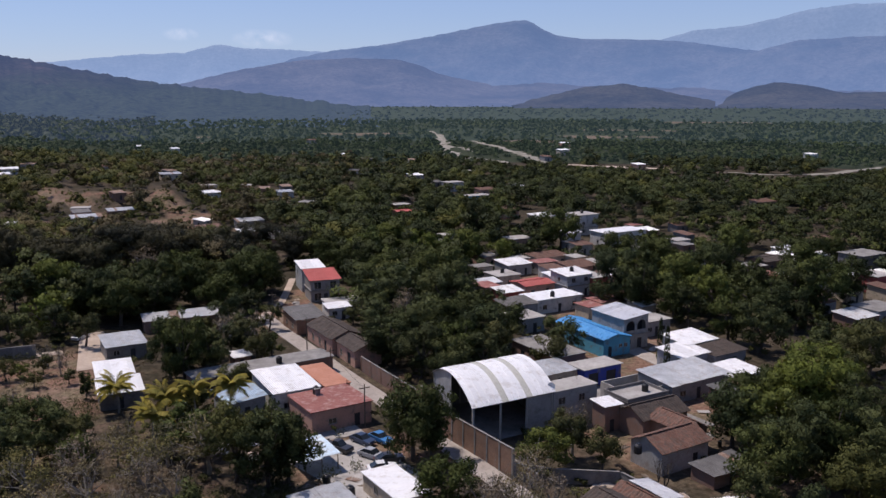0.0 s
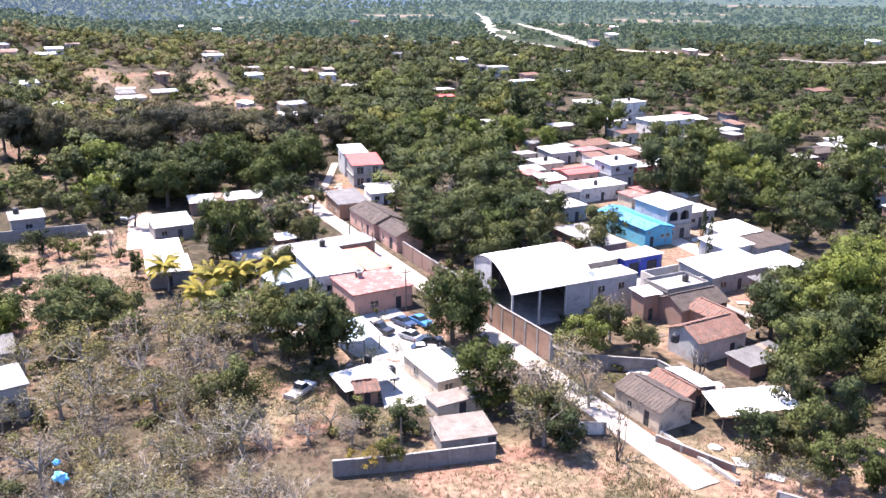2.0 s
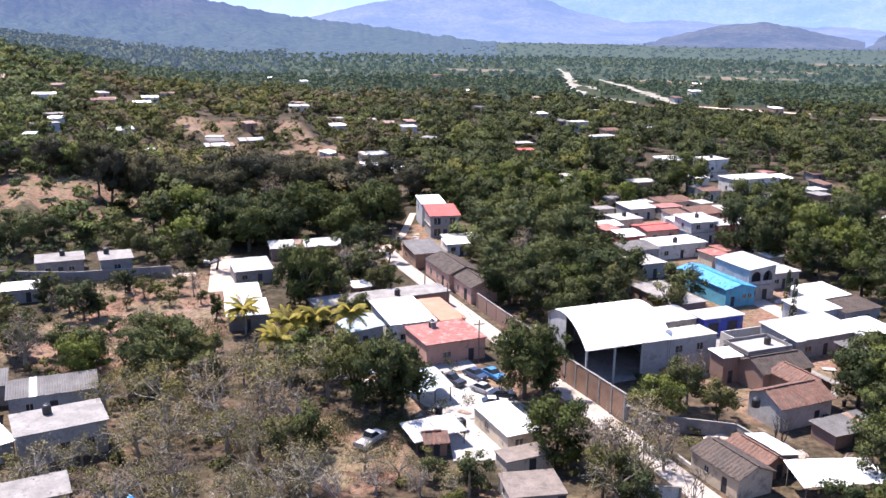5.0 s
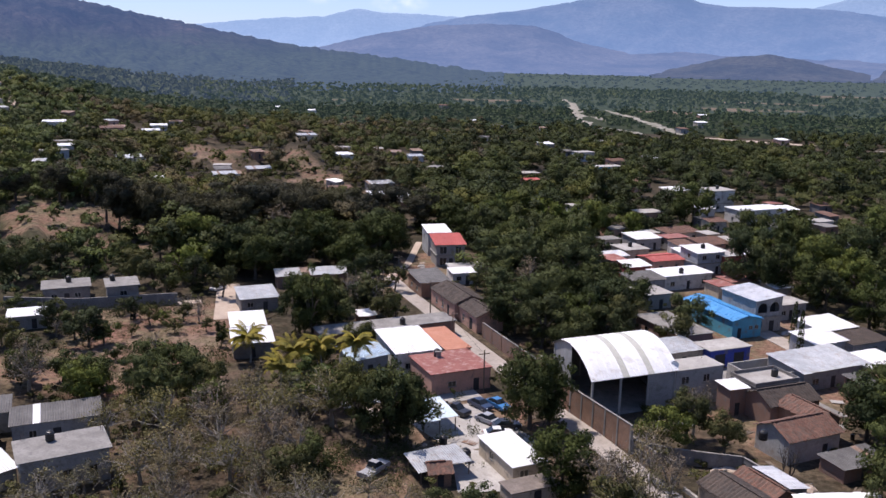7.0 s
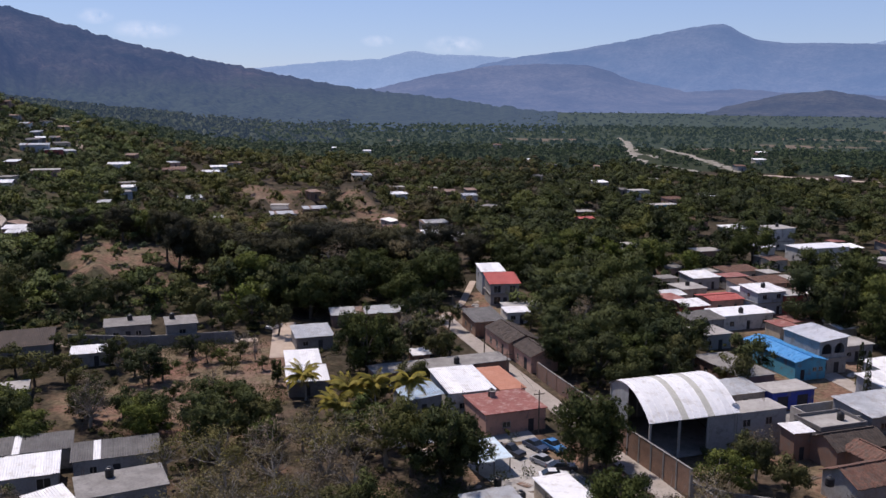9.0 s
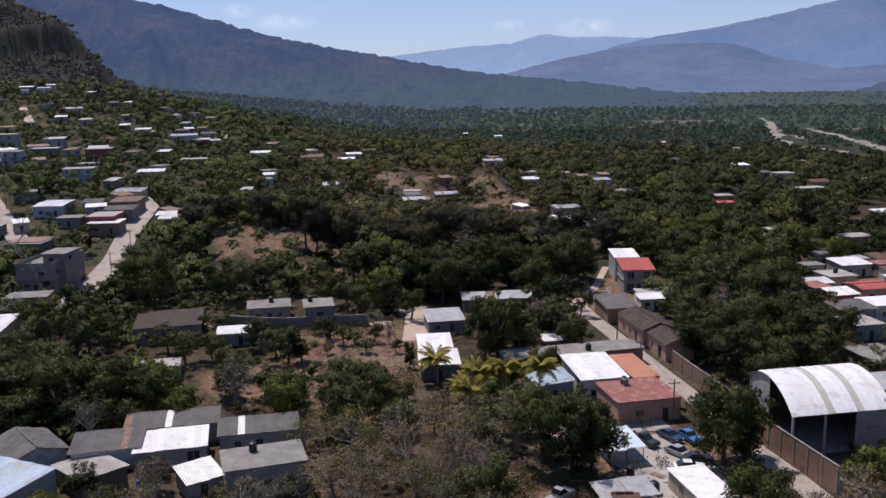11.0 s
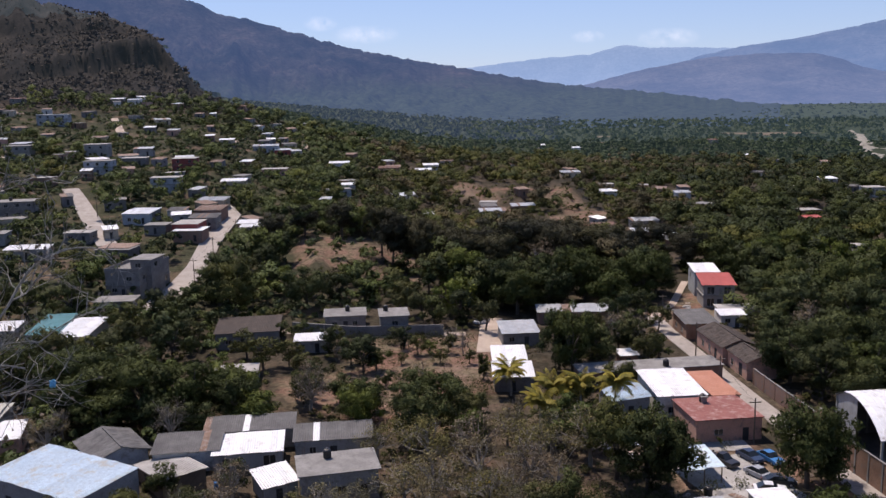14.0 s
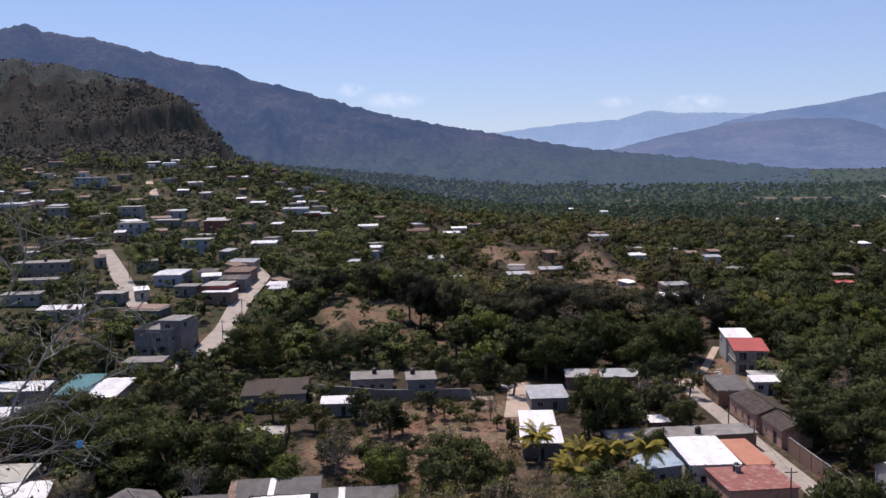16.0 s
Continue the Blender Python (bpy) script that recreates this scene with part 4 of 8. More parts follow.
for _a in range(8, 14):
    for _b in range(_a + 1, 14):
        if abs(np.dot(_w[_a], _w[_b])) < 1e-6:
            _m = [k for k in range(8) if np.dot(_w[k], _w[_a]) > 0 and np.dot(_w[k], _w[_b]) > 0]
            _q = [_a, _m[0], _b, _m[1]]
            _n = np.cross(_w[_q[1]] - _w[_q[0]], _w[_q[2]] - _w[_q[1]])
            CORE_F.append(_q if np.dot(_n, _w[_a] + _w[_b]) > 0 else _q[::-1])
CORE_F = np.array(CORE_F)


def cores(C, lr, rng, middle, fill=0.72):
    """The dense inner foliage of each lobe, with its soft normals."""
    V, N, F = [], [], []
    for k, (c, r) in enumerate(zip(C, lr)):
        d = CORE_V * rng.uniform(0.78, 1.12, (14, 1))
        V.append(c + d * r * fill * np.array([1, 1, 0.8]))
        out = c - middle
        out = out / (np.linalg.norm(out) + 1e-9)
        n = 0.75 * CORE_V + 0.45 * out + rng.normal(0, 0.2, (14, 3))
        N.append(n / np.linalg.norm(n, axis=1, keepdims=True))
        F.append(CORE_F + 14 * k)
    return np.concatenate(V), np.concatenate(F), np.concatenate(N)


def tube(V, F, p, q, r0, r1, sides=5):
    p, q = Vector(p), Vector(q)
    d = (q - p)
    if d.length < 1e-4:
        return
    rot = d.to_track_quat("Z", "Y")
    k = len(V)
    for c, r in ((p, r0), (q, r1)):
        for i in range(sides):
            a = 2 * math.pi * i / sides
            V.append(tuple(c + rot @ Vector((r * math.cos(a), r * math.sin(a), 0))))
    for i in range(sides):
        j = (i + 1) % sides
        F.append((k + i, k + j, k + sides + j, k + sides + i))


def limb(V, F, p, q, r0, r1, rng, segs=3, wob=0.12, sides=5):
    p, q = Vector(p), Vector(q)
    L = (q - p).length
    prev, rp = p, r0
    for i in range(1, segs + 1):
        f = i / segs
        c = p.lerp(q, f) + (Vector(rng.normal(0, wob * L * 0.3, 3)) if i < segs else Vector((0, 0, 0))) + Vector((0, 0, 0.08 * L * math.sin(math.pi * f)))
        r = r0 + (r1 - r0) * f
        tube(V, F, prev, c, rp, r, sides)
        prev, rp = c, r


PROTO = {}


def make_tree(kind, seed, near):
    """Builds one tree of its kind: a tapered trunk with limbs, and a crown of many leaf sprays. Size 1 is 10 m tall."""
    rng = np.random.default_rng(seed * 31 + sum(map(ord, kind)))
    spec = {"mango": (L_MANGO, 1750, 4.6, 4.9, 5.0, 30, 0.56), "broad": (L_BROAD, 1600, 4.7, 4.3, 5.4, 26, 0.54), "bright": (L_BRIGHT, 1600, 4.6, 4.5, 5.3, 26, 0.56),
            "olive": (L_OLIVE, 1450, 5.0, 3.9, 5.8, 24, 0.46), "dry": (L_DRY, 1000, 4.8, 4.2, 5.4, 26, 0.36), "thorn": (L_THORN, 1500, 5.6, 3.6, 5.2, 34, 0.36),
            "grove": (L_GROVE, 2000, 4.9, 4.0, 5.9, 34, 0.42)}[kind]
    airy = kind in ("dry", "thorn")
    leafm, n, R, Hc, zc, lobes, size = spec
    # near mango trees take the copy with sunlight painted in
    leafm = L_MANGO_LIT if near and kind == "mango" else leafm
    lobes = lobes if near else int(lobes * 0.65)
    n, size = (int(n * 1.2), size * 0.75) if near else (int(n * 0.3), size * 1.25)
    P3, u, C, lr = crown_points(n, R, Hc, zc, lobes, rng, hollow=0.78 if not airy else 0.15)
    V, F = leaf_cloud(P3, u, size * rng.uniform(0.6, 1.3, n), rng)
    whole = P3 - np.array([0, 0, zc])
    whole /= np.linalg.norm(whole, axis=1, keepdims=True) + 1e-9
    soft = leaf_normals(0.75 * u + 0.45 * whole, rng)
    if not airy:
        V2, F2, N2 = cores(C, lr, rng, np.array([0, 0, zc]))
        F = np.concatenate([F, F2 + len(V)])
        V, soft = np.concatenate([V, V2]), np.concatenate([soft, N2])
    tv, tf = [], []
    fork = Vector((rng.normal(0, 0.2), rng.normal(0, 0.2), 2.6))
    limb(tv, tf, (0, 0, -0.6), fork, 0.34, 0.24, rng, 3, 0.05, 7)
    for c in C[: (16 if airy else 7)]:
        mid = fork.lerp(Vector(c), 0.55) + Vector((0, 0, 0.3))
        limb(tv, tf, fork, mid, 0.17, 0.09, rng, 2, sides=4)
        limb(tv, tf, mid, c, 0.09, 0.03, rng, 1, sides=3)
        for _ in range(7 if airy else 0):
            e = Vector(c) + Vector(rng.normal(0, 1.1, 3))
            limb(tv, tf, mid.lerp(Vector(c), rng.uniform(0.3, 1)), e, 0.04, 0.012, rng, 1, sides=3)
    words = {"mango": "dense dark green mango tree", "broad": "leafy green broad-crowned tree", "bright": "bright green leafy tree", "olive": "olive-green spreading thorn tree", "dry": "grey-brown half-bare dry-season tree", "thorn": "airy grey-green thorn tree with fine twigs", "grove": "tall soft-leaved grey-green tree on a dark trunk"}[kind]
    e = new({"mango": "mango_tree", "broad": "broadleaf_tree", "bright": "green_tree", "olive": "olive_green_tree", "dry": "dry_tree", "thorn": "thorn_tree", "grove": "tall_tree"}[kind])
    tagged(e, words + " growing from dry earth", "tree", "trees of the village")
    link_mesh("trunk", np.array(tv), tf, PALEBARK if airy else BARK, e)
    crown = link_mesh("crown", V, F, leafm, e)
    soften(crown.data, soft)
    return e


def tree(kind, x, y, hgt, wide=1.0, turn=None):
    """Places a tree; the first of each form is built, later ones are copies."""
    rng = random.Random(int(x * 91 + y * 37))
    form = rng.randrange(3)
    t = rng.uniform(0, 360) if turn is None else turn
    s = hgt / 10.0
    m = pose(x, y, ground_z(x, y), 0, 0, t)
    key = (kind, form, math.hypot(x, y) < (152 if hgt < 11 else 290))
    if key not in PROTO:
        e = PROTO[key] = make_tree(kind, form + 1, key[2])
        e.matrix_basis = m
    else:
        e = copy_thing(PROTO[key], m)
    e.scale = (s * wide, s * wide, s)
    TREES.append((x, y, 4.2 * s * wide))
    return e


TREES = []


def palm(x, y, hgt, seed):
    """A coconut palm: ringed leaning trunk and arching fronds of many leaflets."""
    rng = np.random.default_rng(seed)
    e = base("palm", x, y, float(rng.uniform(0, 360)), "coconut palm with yellowing arched fronds", "palm", "coconut palms")
    tv, tf = [], []
    lean = Vector((rng.normal(0, 0.5), rng.normal(0, 0.5), hgt))
    pts = [Vector((0, 0, -0.5)).lerp(lean, i / 8) + Vector((0.25 * math.sin(i * 0.5), 0, 0)) for i in range(9)]
    for i in range(8):
        tube(tv, tf, pts[i], pts[i + 1], 0.2 - 0.008 * i, 0.185 - 0.008 * i, 7)
    link_mesh("trunk", np.array(tv), tf, PALEBARK, e)
    top = pts[-1]
    for k in range(24):
        az, up = 2 * math.pi * k * 0.382 + rng.normal(0, 0.15), rng.uniform(0.0, 1.45)
        L = rng.uniform(3.4, 4.4)
        V, F, prev = [], [], top.copy()
        out = Vector((math.cos(az), math.sin(az), 0))
        side = Vector((-math.sin(az), math.cos(az), 0))
        el, drop = up, rng.uniform(1.3, 2.1)
        for i in range(1, 13):
            f = i / 12
            p = prev + (out * math.cos(el) + Vector((0, 0, math.sin(el)))) * (L / 12)
            el -= drop / 12 * (0.5 + f)
            tube(V, F, prev, p, 0.04 * (1.1 - f), 0.04 * (1.02 - f), 3)
            w = 0.75 * math.sin(math.pi * min(1, 0.12 + 0.88 * f)) + 0.12
            for sg in (-1, 1):
                for q in (0.0, 0.5):
                    a = prev.lerp(p, q)
                    b = a + side * sg * w * rng.uniform(0.7, 1.0) + out * 0.3 * w - Vector((0, 0, 0.6 * w))
                    k0 = len(V)
                    V += [tuple(a - out * 0.09), tuple(a + out * 0.13), tuple(b + out * 0.07), tuple(b - out * 0.05)]
                    F.append((k0, k0 + 1, k0 + 2, k0 + 3))
            prev = p
        link_mesh("frond", np.array(V), F, L_PALM, e)
    return e


def cypress(x, y, hgt, seed):
    rng = np.random.default_rng(seed)
    e = base("cypress", x, y, 0, "slim dark columnar cypress beside a lane", "tree", "cypress pair")
    n = 700
    z = rng.uniform(0.4, hgt, n)
    r = 0.6 * np.sqrt(np.clip(1 - z / hgt, 0, 1)) + 0.08
    a = rng.uniform(0, 2 * math.pi, n)
    P3 = np.stack([r * np.cos(a), r * np.sin(a), z], 1)
    V, F = leaf_cloud(P3, np.stack([np.cos(a), np.sin(a), 0.6 * np.ones(n)], 1), rng.uniform(0.2, 0.4, n), rng)
    tv, tf = [], []
    tube(tv, tf, (0, 0, -0.4), (0, 0, hgt * 0.8), 0.14, 0.04, 6)
    link_mesh("trunk", np.array(tv), tf, BARK, e)
    link_mesh("crown", V, F, L_MANGO, e)
    return e


def twigs(V, F, p, d, L, r, depth, rng, tips, sides=4, spread=0.55, fine=True):
    """Grows forking bare twigs."""
    q = Vector(p) + d * L
    mid = Vector(p).lerp(q, 0.5) + Vector(rng.normal(0, 0.06 * L, 3))
    if fine:
        tube(V, F, p, mid, r, r * 0.85, sides)
        tube(V, F, mid, q, r * 0.85, r * 0.7, sides)
    else:
        tube(V, F, p, q, r, r * 0.7, 3)
    if depth == 0:
        tips.append((tuple(q), tuple(d)))
        return
    for _ in range(2 if rng.random() < 0.55 else 3):
        nd = (d + Vector(rng.normal(0, spread, 3)) + Vector((0, 0, 0.12))).normalized()
        twigs(V, F, q if rng.random() < 0.7 else mid, nd, L * rng.uniform(0.6, 0.85), r * 0.62, depth - 1, rng, tips, max(3, sides - 1), spread, fine)


SHRUBS = {}


WEEDS = []


def weed_tuft(x, y, size, seed):
    """Marks a knee-high clump of small leaves; all are joined later."""
    rng = np.random.default_rng(600 + seed)
    tips = np.stack([rng.normal(0, 0.5, 60), rng.normal(0, 0.5, 60), rng.uniform(0.1, 1.2, 60)], 1) * size
    WEEDS.append((tips + np.array([x, y, ground_z(x, y)]), rng.uniform(0.1, 0.26, 60) * size))


def wiry_bush(x, y, size, seed):
    """A wiry bare bush close to the knoll: long thin arching twigs with a few small leaves."""
    form = seed % 4
    m = pose(x, y, ground_z(x, y) - 0.1, 0, 0, (seed * 67) % 360)
    if ("wiry", form) not in SHRUBS:
        rng = np.random.default_rng(90 + form)
        V, F, tips = [], [], []
        for k in range(9):
            d = Vector((rng.normal(0, 0.45), rng.normal(0, 0.45), 1)).normalized()
            twigs(V, F, Vector((rng.normal(0, 0.15), rng.normal(0, 0.15), 0)), d, 1.0, 0.02, 3, rng, tips, 3, 0.45, False)
        e = new("bush")
        tagged(e, "wiry leafless pale bush with thin arching twigs", "bush", "hillside bushes")
        link_mesh("stem", np.array(V), F, TWIG, e)
        P3, N3 = np.array([t[0] for t in tips])[::2], np.array([t[1] for t in tips])[::2]
        LV, LF = leaf_cloud(P3, N3, rng.uniform(0.03, 0.085, len(P3)), rng, 1.7)
        link_mesh("leaves", LV, LF, (L_THORN, L_DRY, L_THORN, L_YELLOW)[form], e)
        SHRUBS[("wiry", form)] = e
        e.matrix_basis = m
    else:
        e = copy_thing(SHRUBS[("wiry", form)], m)
    e.scale = (size, size, size)
    return e


def shrub(kind, x, y, size):
    """A dry-season bush: many bare stems, with a few leaves or blossoms at the tips."""
    rnd = random.Random(int(x * 71 + y * 29))
    form = rnd.randrange(3)
    m = pose(x, y, ground_z(x, y) - 0.1, 0, 0, rnd.uniform(0, 360))
    if (kind, form) not in SHRUBS:
        rng = np.random.default_rng(form * 7 + sum(map(ord, kind)))
        V, F, tips = [], [], []
        for k in range(8):
            d = Vector((rng.normal(0, 0.55), rng.normal(0, 0.55), 1)).normalized()
            twigs(V, F, Vector((rng.normal(0, 0.2), rng.normal(0, 0.2), 0)), d, 1.05, 0.04, 3, rng, tips, 3, 0.55, False)
        words = {"bare": "leafless grey twiggy bush", "leafy": "grey-green twiggy bush with small leaves", "yellow": "bare bush with clusters of yellow blossom"}[kind]
        e = new("bush")
        tagged(e, words + " on the dry hillside", "bush", "hillside bushes")
        link_mesh("stem", np.array(V), F, TWIG, e)
        P3 = np.array([t[0] for t in tips])
        N3 = np.array([t[1] for t in tips])
        k = {"bare": 2, "leafy": 7, "yellow": 3}[kind]
        P3 = np.repeat(P3, k, 0) + rng.normal(0, 0.18, (len(P3) * k, 3))
        N3 = np.repeat(N3, k, 0)
        if kind == "bare":
            P3, N3 = P3[::2], N3[::2]
        if kind == "yellow":
            keep = (np.sin(P3[:, 0] * 2.3 + 1) + np.sin(P3[:, 2] * 2.1)) > 0.2
            P3, N3 = P3[keep], N3[keep]
        LV, LF = leaf_cloud(P3, N3, rng.uniform(0.07, 0.16, len(P3)) * (1.1 if kind == "yellow" else 1.0), rng, 1.6)
        link_mesh("blossoms" if kind == "yellow" else "leaves", LV, LF, {"bare": L_DRY, "leafy": L_THORN, "yellow": L_YELLOW}[kind], e)
        SHRUBS[(kind, form)] = e
        e.matrix_basis = m
    else:
        e = copy_thing(SHRUBS[(kind, form)], m)
    e.scale = (size, size, size)
    return e


# ---------------------------------------------------------------- the arched hall and the street
def arched_hall(x, y, ang, w, d, h, rise):
    """An open steel hall under a barrel roof of curved sheets; the barrel runs along its width."""
    e = base("arched_hall", x, y, ang, "open steel hall with white barrel-vaulted sheet roof", "hall")
    BUILT.append((x, y, ang, w, d))
    R = (d * d / 4 + rise * rise) / (2 * rise)
    half = math.asin(d / 2 / R)

    def arc(n, lift=0.0, over=0.0):
        return [((R + lift) * math.sin(t), h + (R + lift) * math.cos(t) - (R - rise)) for t in np.linspace(-half - over, half + over, n)]
    n = 14
    sw = (w + 0.8) / n
    V = []
    prof = arc(19, 0.1, 0.03)
    for i in range(4):
        xx = (-sw / 2, sw / 2 - 0.12, sw / 2 - 0.06, sw / 2)[i]
        for yy, zz in prof:
            V.append((xx, yy, zz + (0.1 if i in (2,) else 0.0)))
    k = len(V)
    V += [(a, b, c - 0.03) for a, b, c in V]
    F = [tuple(f) for f in grid_faces(4, 19)]
    F = [f[::-1] for f in F] + [tuple(q + k for q in f) for f in F]
    me = bpy.data.meshes.new("sheet")
    me.from_pydata(V, [], F)
    me.materials.append(WHITE_SHEET)
    clear = me.copy()
    clear.materials[0] = FADED_SHEET
    roof = None
    for xx in np.linspace(-w / 2, w / 2, 5):
        a = arc(15, -0.1)
        bm = bmesh.new()
        rows = [[bm.verts.new((xx + dx, yy, zz + dz)) for dx, dz in ((-0.08, -0.16), (0.08, -0.16), (0.08, 0), (-0.08, 0))] for yy, zz in a]
        for q0, q1 in zip(rows, rows[1:]):
            for i in range(4):
                bm.faces.new((q0[i], q0[(i + 1) % 4], q1[(i + 1) % 4], q1[i]))
        o = part("rib" if roof else "roof", bm, STEEL, roof or e)
        roof = roof or o
    for i in range(n):
        o = new("sheet", clear if i in (5, 9) else me)
        o.parent = roof
        o.matrix_basis = pose(-w / 2 - 0.4 + sw * (i + 0.5), 0, 0)
    for xx in np.linspace(-w / 2, w / 2, 4):
        for yy in (-d / 2, d / 2):
            bm = bmesh.new()
            cuboid(bm, xx - 0.15, yy - 0.15, -0.8, xx + 0.15, yy + 0.15, h + 0.05)
            part("column", bm, PALE, e)
    for yy in (-d / 2, d / 2):
        bm = bmesh.new()
        cuboid(bm, -w / 2 + 0.15, yy - 0.1, h - 0.45, w / 2 - 0.15, yy + 0.1, h - 0.05)
        part("eaves_beam", bm, W_GREY, e)
    # closed back and right walls, half-closed front
    bm = bmesh.new()
    cuboid(bm, -w / 2 + 0.2, d / 2 - 0.12, -0.8, w / 2 - 0.2, d / 2 + 0.06, h - 0.5)
    part("back_wall", bm, BLOCK, e)
    bm = bmesh.new()
    cuboid(bm, w / 2 - 0.1, -d / 2 + 0.2, -0.8, w / 2 + 0.08, d / 2 - 0.2, h)
    part("side_wall", bm, BLOCK, e)
    bm = bmesh.new()
    cuboid(bm, w / 6 + 0.2, -d / 2 - 0.06, -0.8, w / 2 - 0.2, -d / 2 + 0.1, h - 0.5)
    part("front_wall", bm, W_GREY, e)
    # sheeted gable ends: the street end is closed only over its rear half
    for sx, lo in ((-1, -0.6), (1, h - 0.2)):
        a = [p for p in arc(25, -0.05) if sx > 0 or p[0] > 0.5]
        V2, F2 = [], []
        for t in (0, 0.06):
            for yy, zz in a:
                V2 += [(sx * (w / 2 - t), yy, lo), (sx * (w / 2 - t), yy, max(lo + 0.01, zz))]
        m2 = len(a) * 2
        for i in range(len(a) - 1):
            F2 += [(2 * i, 2 * i + 1, 2 * i + 3, 2 * i + 2), (m2 + 2 * i, m2 + 2 * i + 2, m2 + 2 * i + 3, m2 + 2 * i + 1)]
        link_mesh("gable", np.array(V2), F2, ZINC, e)
    bm = bmesh.new()
    cuboid(bm, -w / 2 + 0.3, -d / 2 + 0.3, 0.0, w / 2 - 0.3, d / 2 - 0.3, 0.06)
    part("floor", bm, CONCRETE, e)
    # the plot runs askew to the street
    for me2 in {o.data for o in e.children_recursive if o.type == "MESH"}:
        for v in me2.vertices:
            v.co.x += 0.18 * v.co.y
    return e


arched_hall(7.76, 134.0, 30, 14.4, 16.8, 6.3, 2.3)
house("grey concrete annex with a pale flat roof", 19.7, 133.4, 30, 8.6, 4.4, 5.8, W_GREY, "flat", PALE, [("front", 1.0, 2.4, 3.6, 4.8), ("front", 5.0, 6.2, 3.6, 4.8)], over=0.1, name="annex", category="building")
house("small brown store with a white sheet lid", 25.3, 129.5, 30, 3.0, 3.0, 4.2, W_BROWN, "sheet", WHITE_SHEET, [], [("front", 1.0, 1.9, 2.0)], rise=0.2, name="store", category="building")
house("pink plastered house with a red flat roof", -18.1, 133.7, 32, 10.2, 9.2, 3.5, W_PINK, "flat", REDSLAB, [("front", 2.8, 4.2, 1.1, 2.0)], [("front", 7.2, 8.2, 2.05)], over=0.25)
house("low wing with an orange sealed roof", -20.6, 145.6, 30, 4.4, 12.2, 3.5, W_PINK, "flat", ORANGESLAB, [("right", 3, 4.2, 1.1, 2.1), ("right", 8, 9.2, 1.1, 2.1)], over=0.2)
house("house under white metal sheets", -26.6, 141.5, 30, 7.6, 11.4, 3.9, W_WHITE, "sheet", WHITE_SHEET, [("front", 1.5, 2.7, 1.1, 2.1)], [("front", 4.5, 5.4, 2.05)], rise=0.6)
house("lean-to with a grey-blue metal roof", -33.4, 137.5, 32, 6.0, 8.0, 2.9, W_GREY, "sheet", PALEBLUE_SHEET, [], [("front", 2.5, 3.4, 2.0)], rise=0.5, fall="left", name="lean_to", category="shed")
house("long low shed with a grey flat roof", -33.0, 153.5, 33, 26.0, 5.4, 2.9, W_BROWN, "flat", CONCRETE, [("front", 3, 4.2, 1, 2), ("front", 9, 10.2, 1, 2), ("front", 18, 19.2, 1, 2)], [("front", 13, 14, 2.05)], over=0.3, name="shed", category="shed")
house("small brick hut under pale sheets", -38.5, 160.5, 33, 3.2, 3.0, 2.4, BRICK, "sheet", WHITE_SHEET, [], [("front", 1.0, 1.9, 1.9)], rise=0.3, name="hut", category="shed")

# right side of the street
house("brown brick house with a grey sheet roof", -30.6, 188.0, 28, 6.6, 9.5, 3.3, BRICK, "sheet", GREY_SHEET, [("left", 2, 3.2, 1, 2), ("left", 6, 7.2, 1, 2)], [("front", 2.6, 3.5, 2.05)], rise=0.6, over=0.4)
house("row house with an old brown tile roof", -22.2, 175.0, 30, 7.0, 13.0, 3.4, W_PINK, "tile", OLDCLAY, [("left", 2.5, 3.7, 0.9, 2.2), ("left", 6.0, 7.2, 0.9, 2.2)], [("left", 9.0, 10.2, 2.3), ("front", 3.0, 4.0, 2.1)], rise=1.3, axis="y")
house("row house part with a pinkish street front", -16.4, 165.2, 30, 5.6, 8.6, 3.3, W_PINK, "tile", OLDCLAY, [("left", 1.5, 2.6, 0.9, 2.1)], [("left", 5.0, 6.6, 2.4)], rise=1.1, axis="y")
wall_run("street_wall", "brown plastered street wall with stone coping", [(-15.2, 158.0), (-9.0, 147.2), (-4.2, 139.0)], 2.9, W_BROWN, pillar=4.0, pillar_mat=BRICK)
wall_run("brick_wall", "tall brown brick wall with concrete pillars", [(-3.6, 137.6), (-0.2, 127.0), (9.5, 112.2)], 4.1, BRICK, pillar=3.2)
wall_run("brick_wall", "lower brown brick wall along the street", [(1.4, 126.6), (9.8, 114.0), (12.5, 109.5)], 1.8, BRICK, pillar=3.0)
wall_run("concrete_wall", "grey concrete yard wall with coping", [(9.8, 112.2), (15.0, 110.5), (23.6, 109.6), (27.2, 104.2)], 2.0, BLOCK, pillar=3.0)
house("red-roofed two-storey house with grey walls", -30.6, 217.0, 20, 7.2, 8.0, 5.6, W_GREY, "sheet", REDROOF, [("front", 0.8, 2.6, 0.4, 2.3), ("front", 4.8, 6.4, 0.4, 2.3), ("front", 0.8, 2.6, 3.3, 5.1), ("front", 4.8, 6.4, 3.3, 5.1)], [("front", 3.2, 4.2, 2.1)], rise=1.1, over=0.5, floor_at=2.9)
house("house with a white sheet roof", -35.4, 229.0, 20, 6.0, 9.0, 6.2, W_PALEBLUE, "sheet", WHITE_SHEET, [("front", 1, 2.4, 3.8, 5.0), ("left", 2, 3.4, 3.8, 5.0)], [("front", 3.6, 4.5, 2.1)], rise=0.5)
house("low white-roofed store beside the street", -23.8, 202.5, 24, 8.6, 5.0, 2.9, W_WHITE, "flat", PALE, [("front", 1.5, 2.7, 1, 2)], [("front", 5, 6, 2.05)], over=0.3)
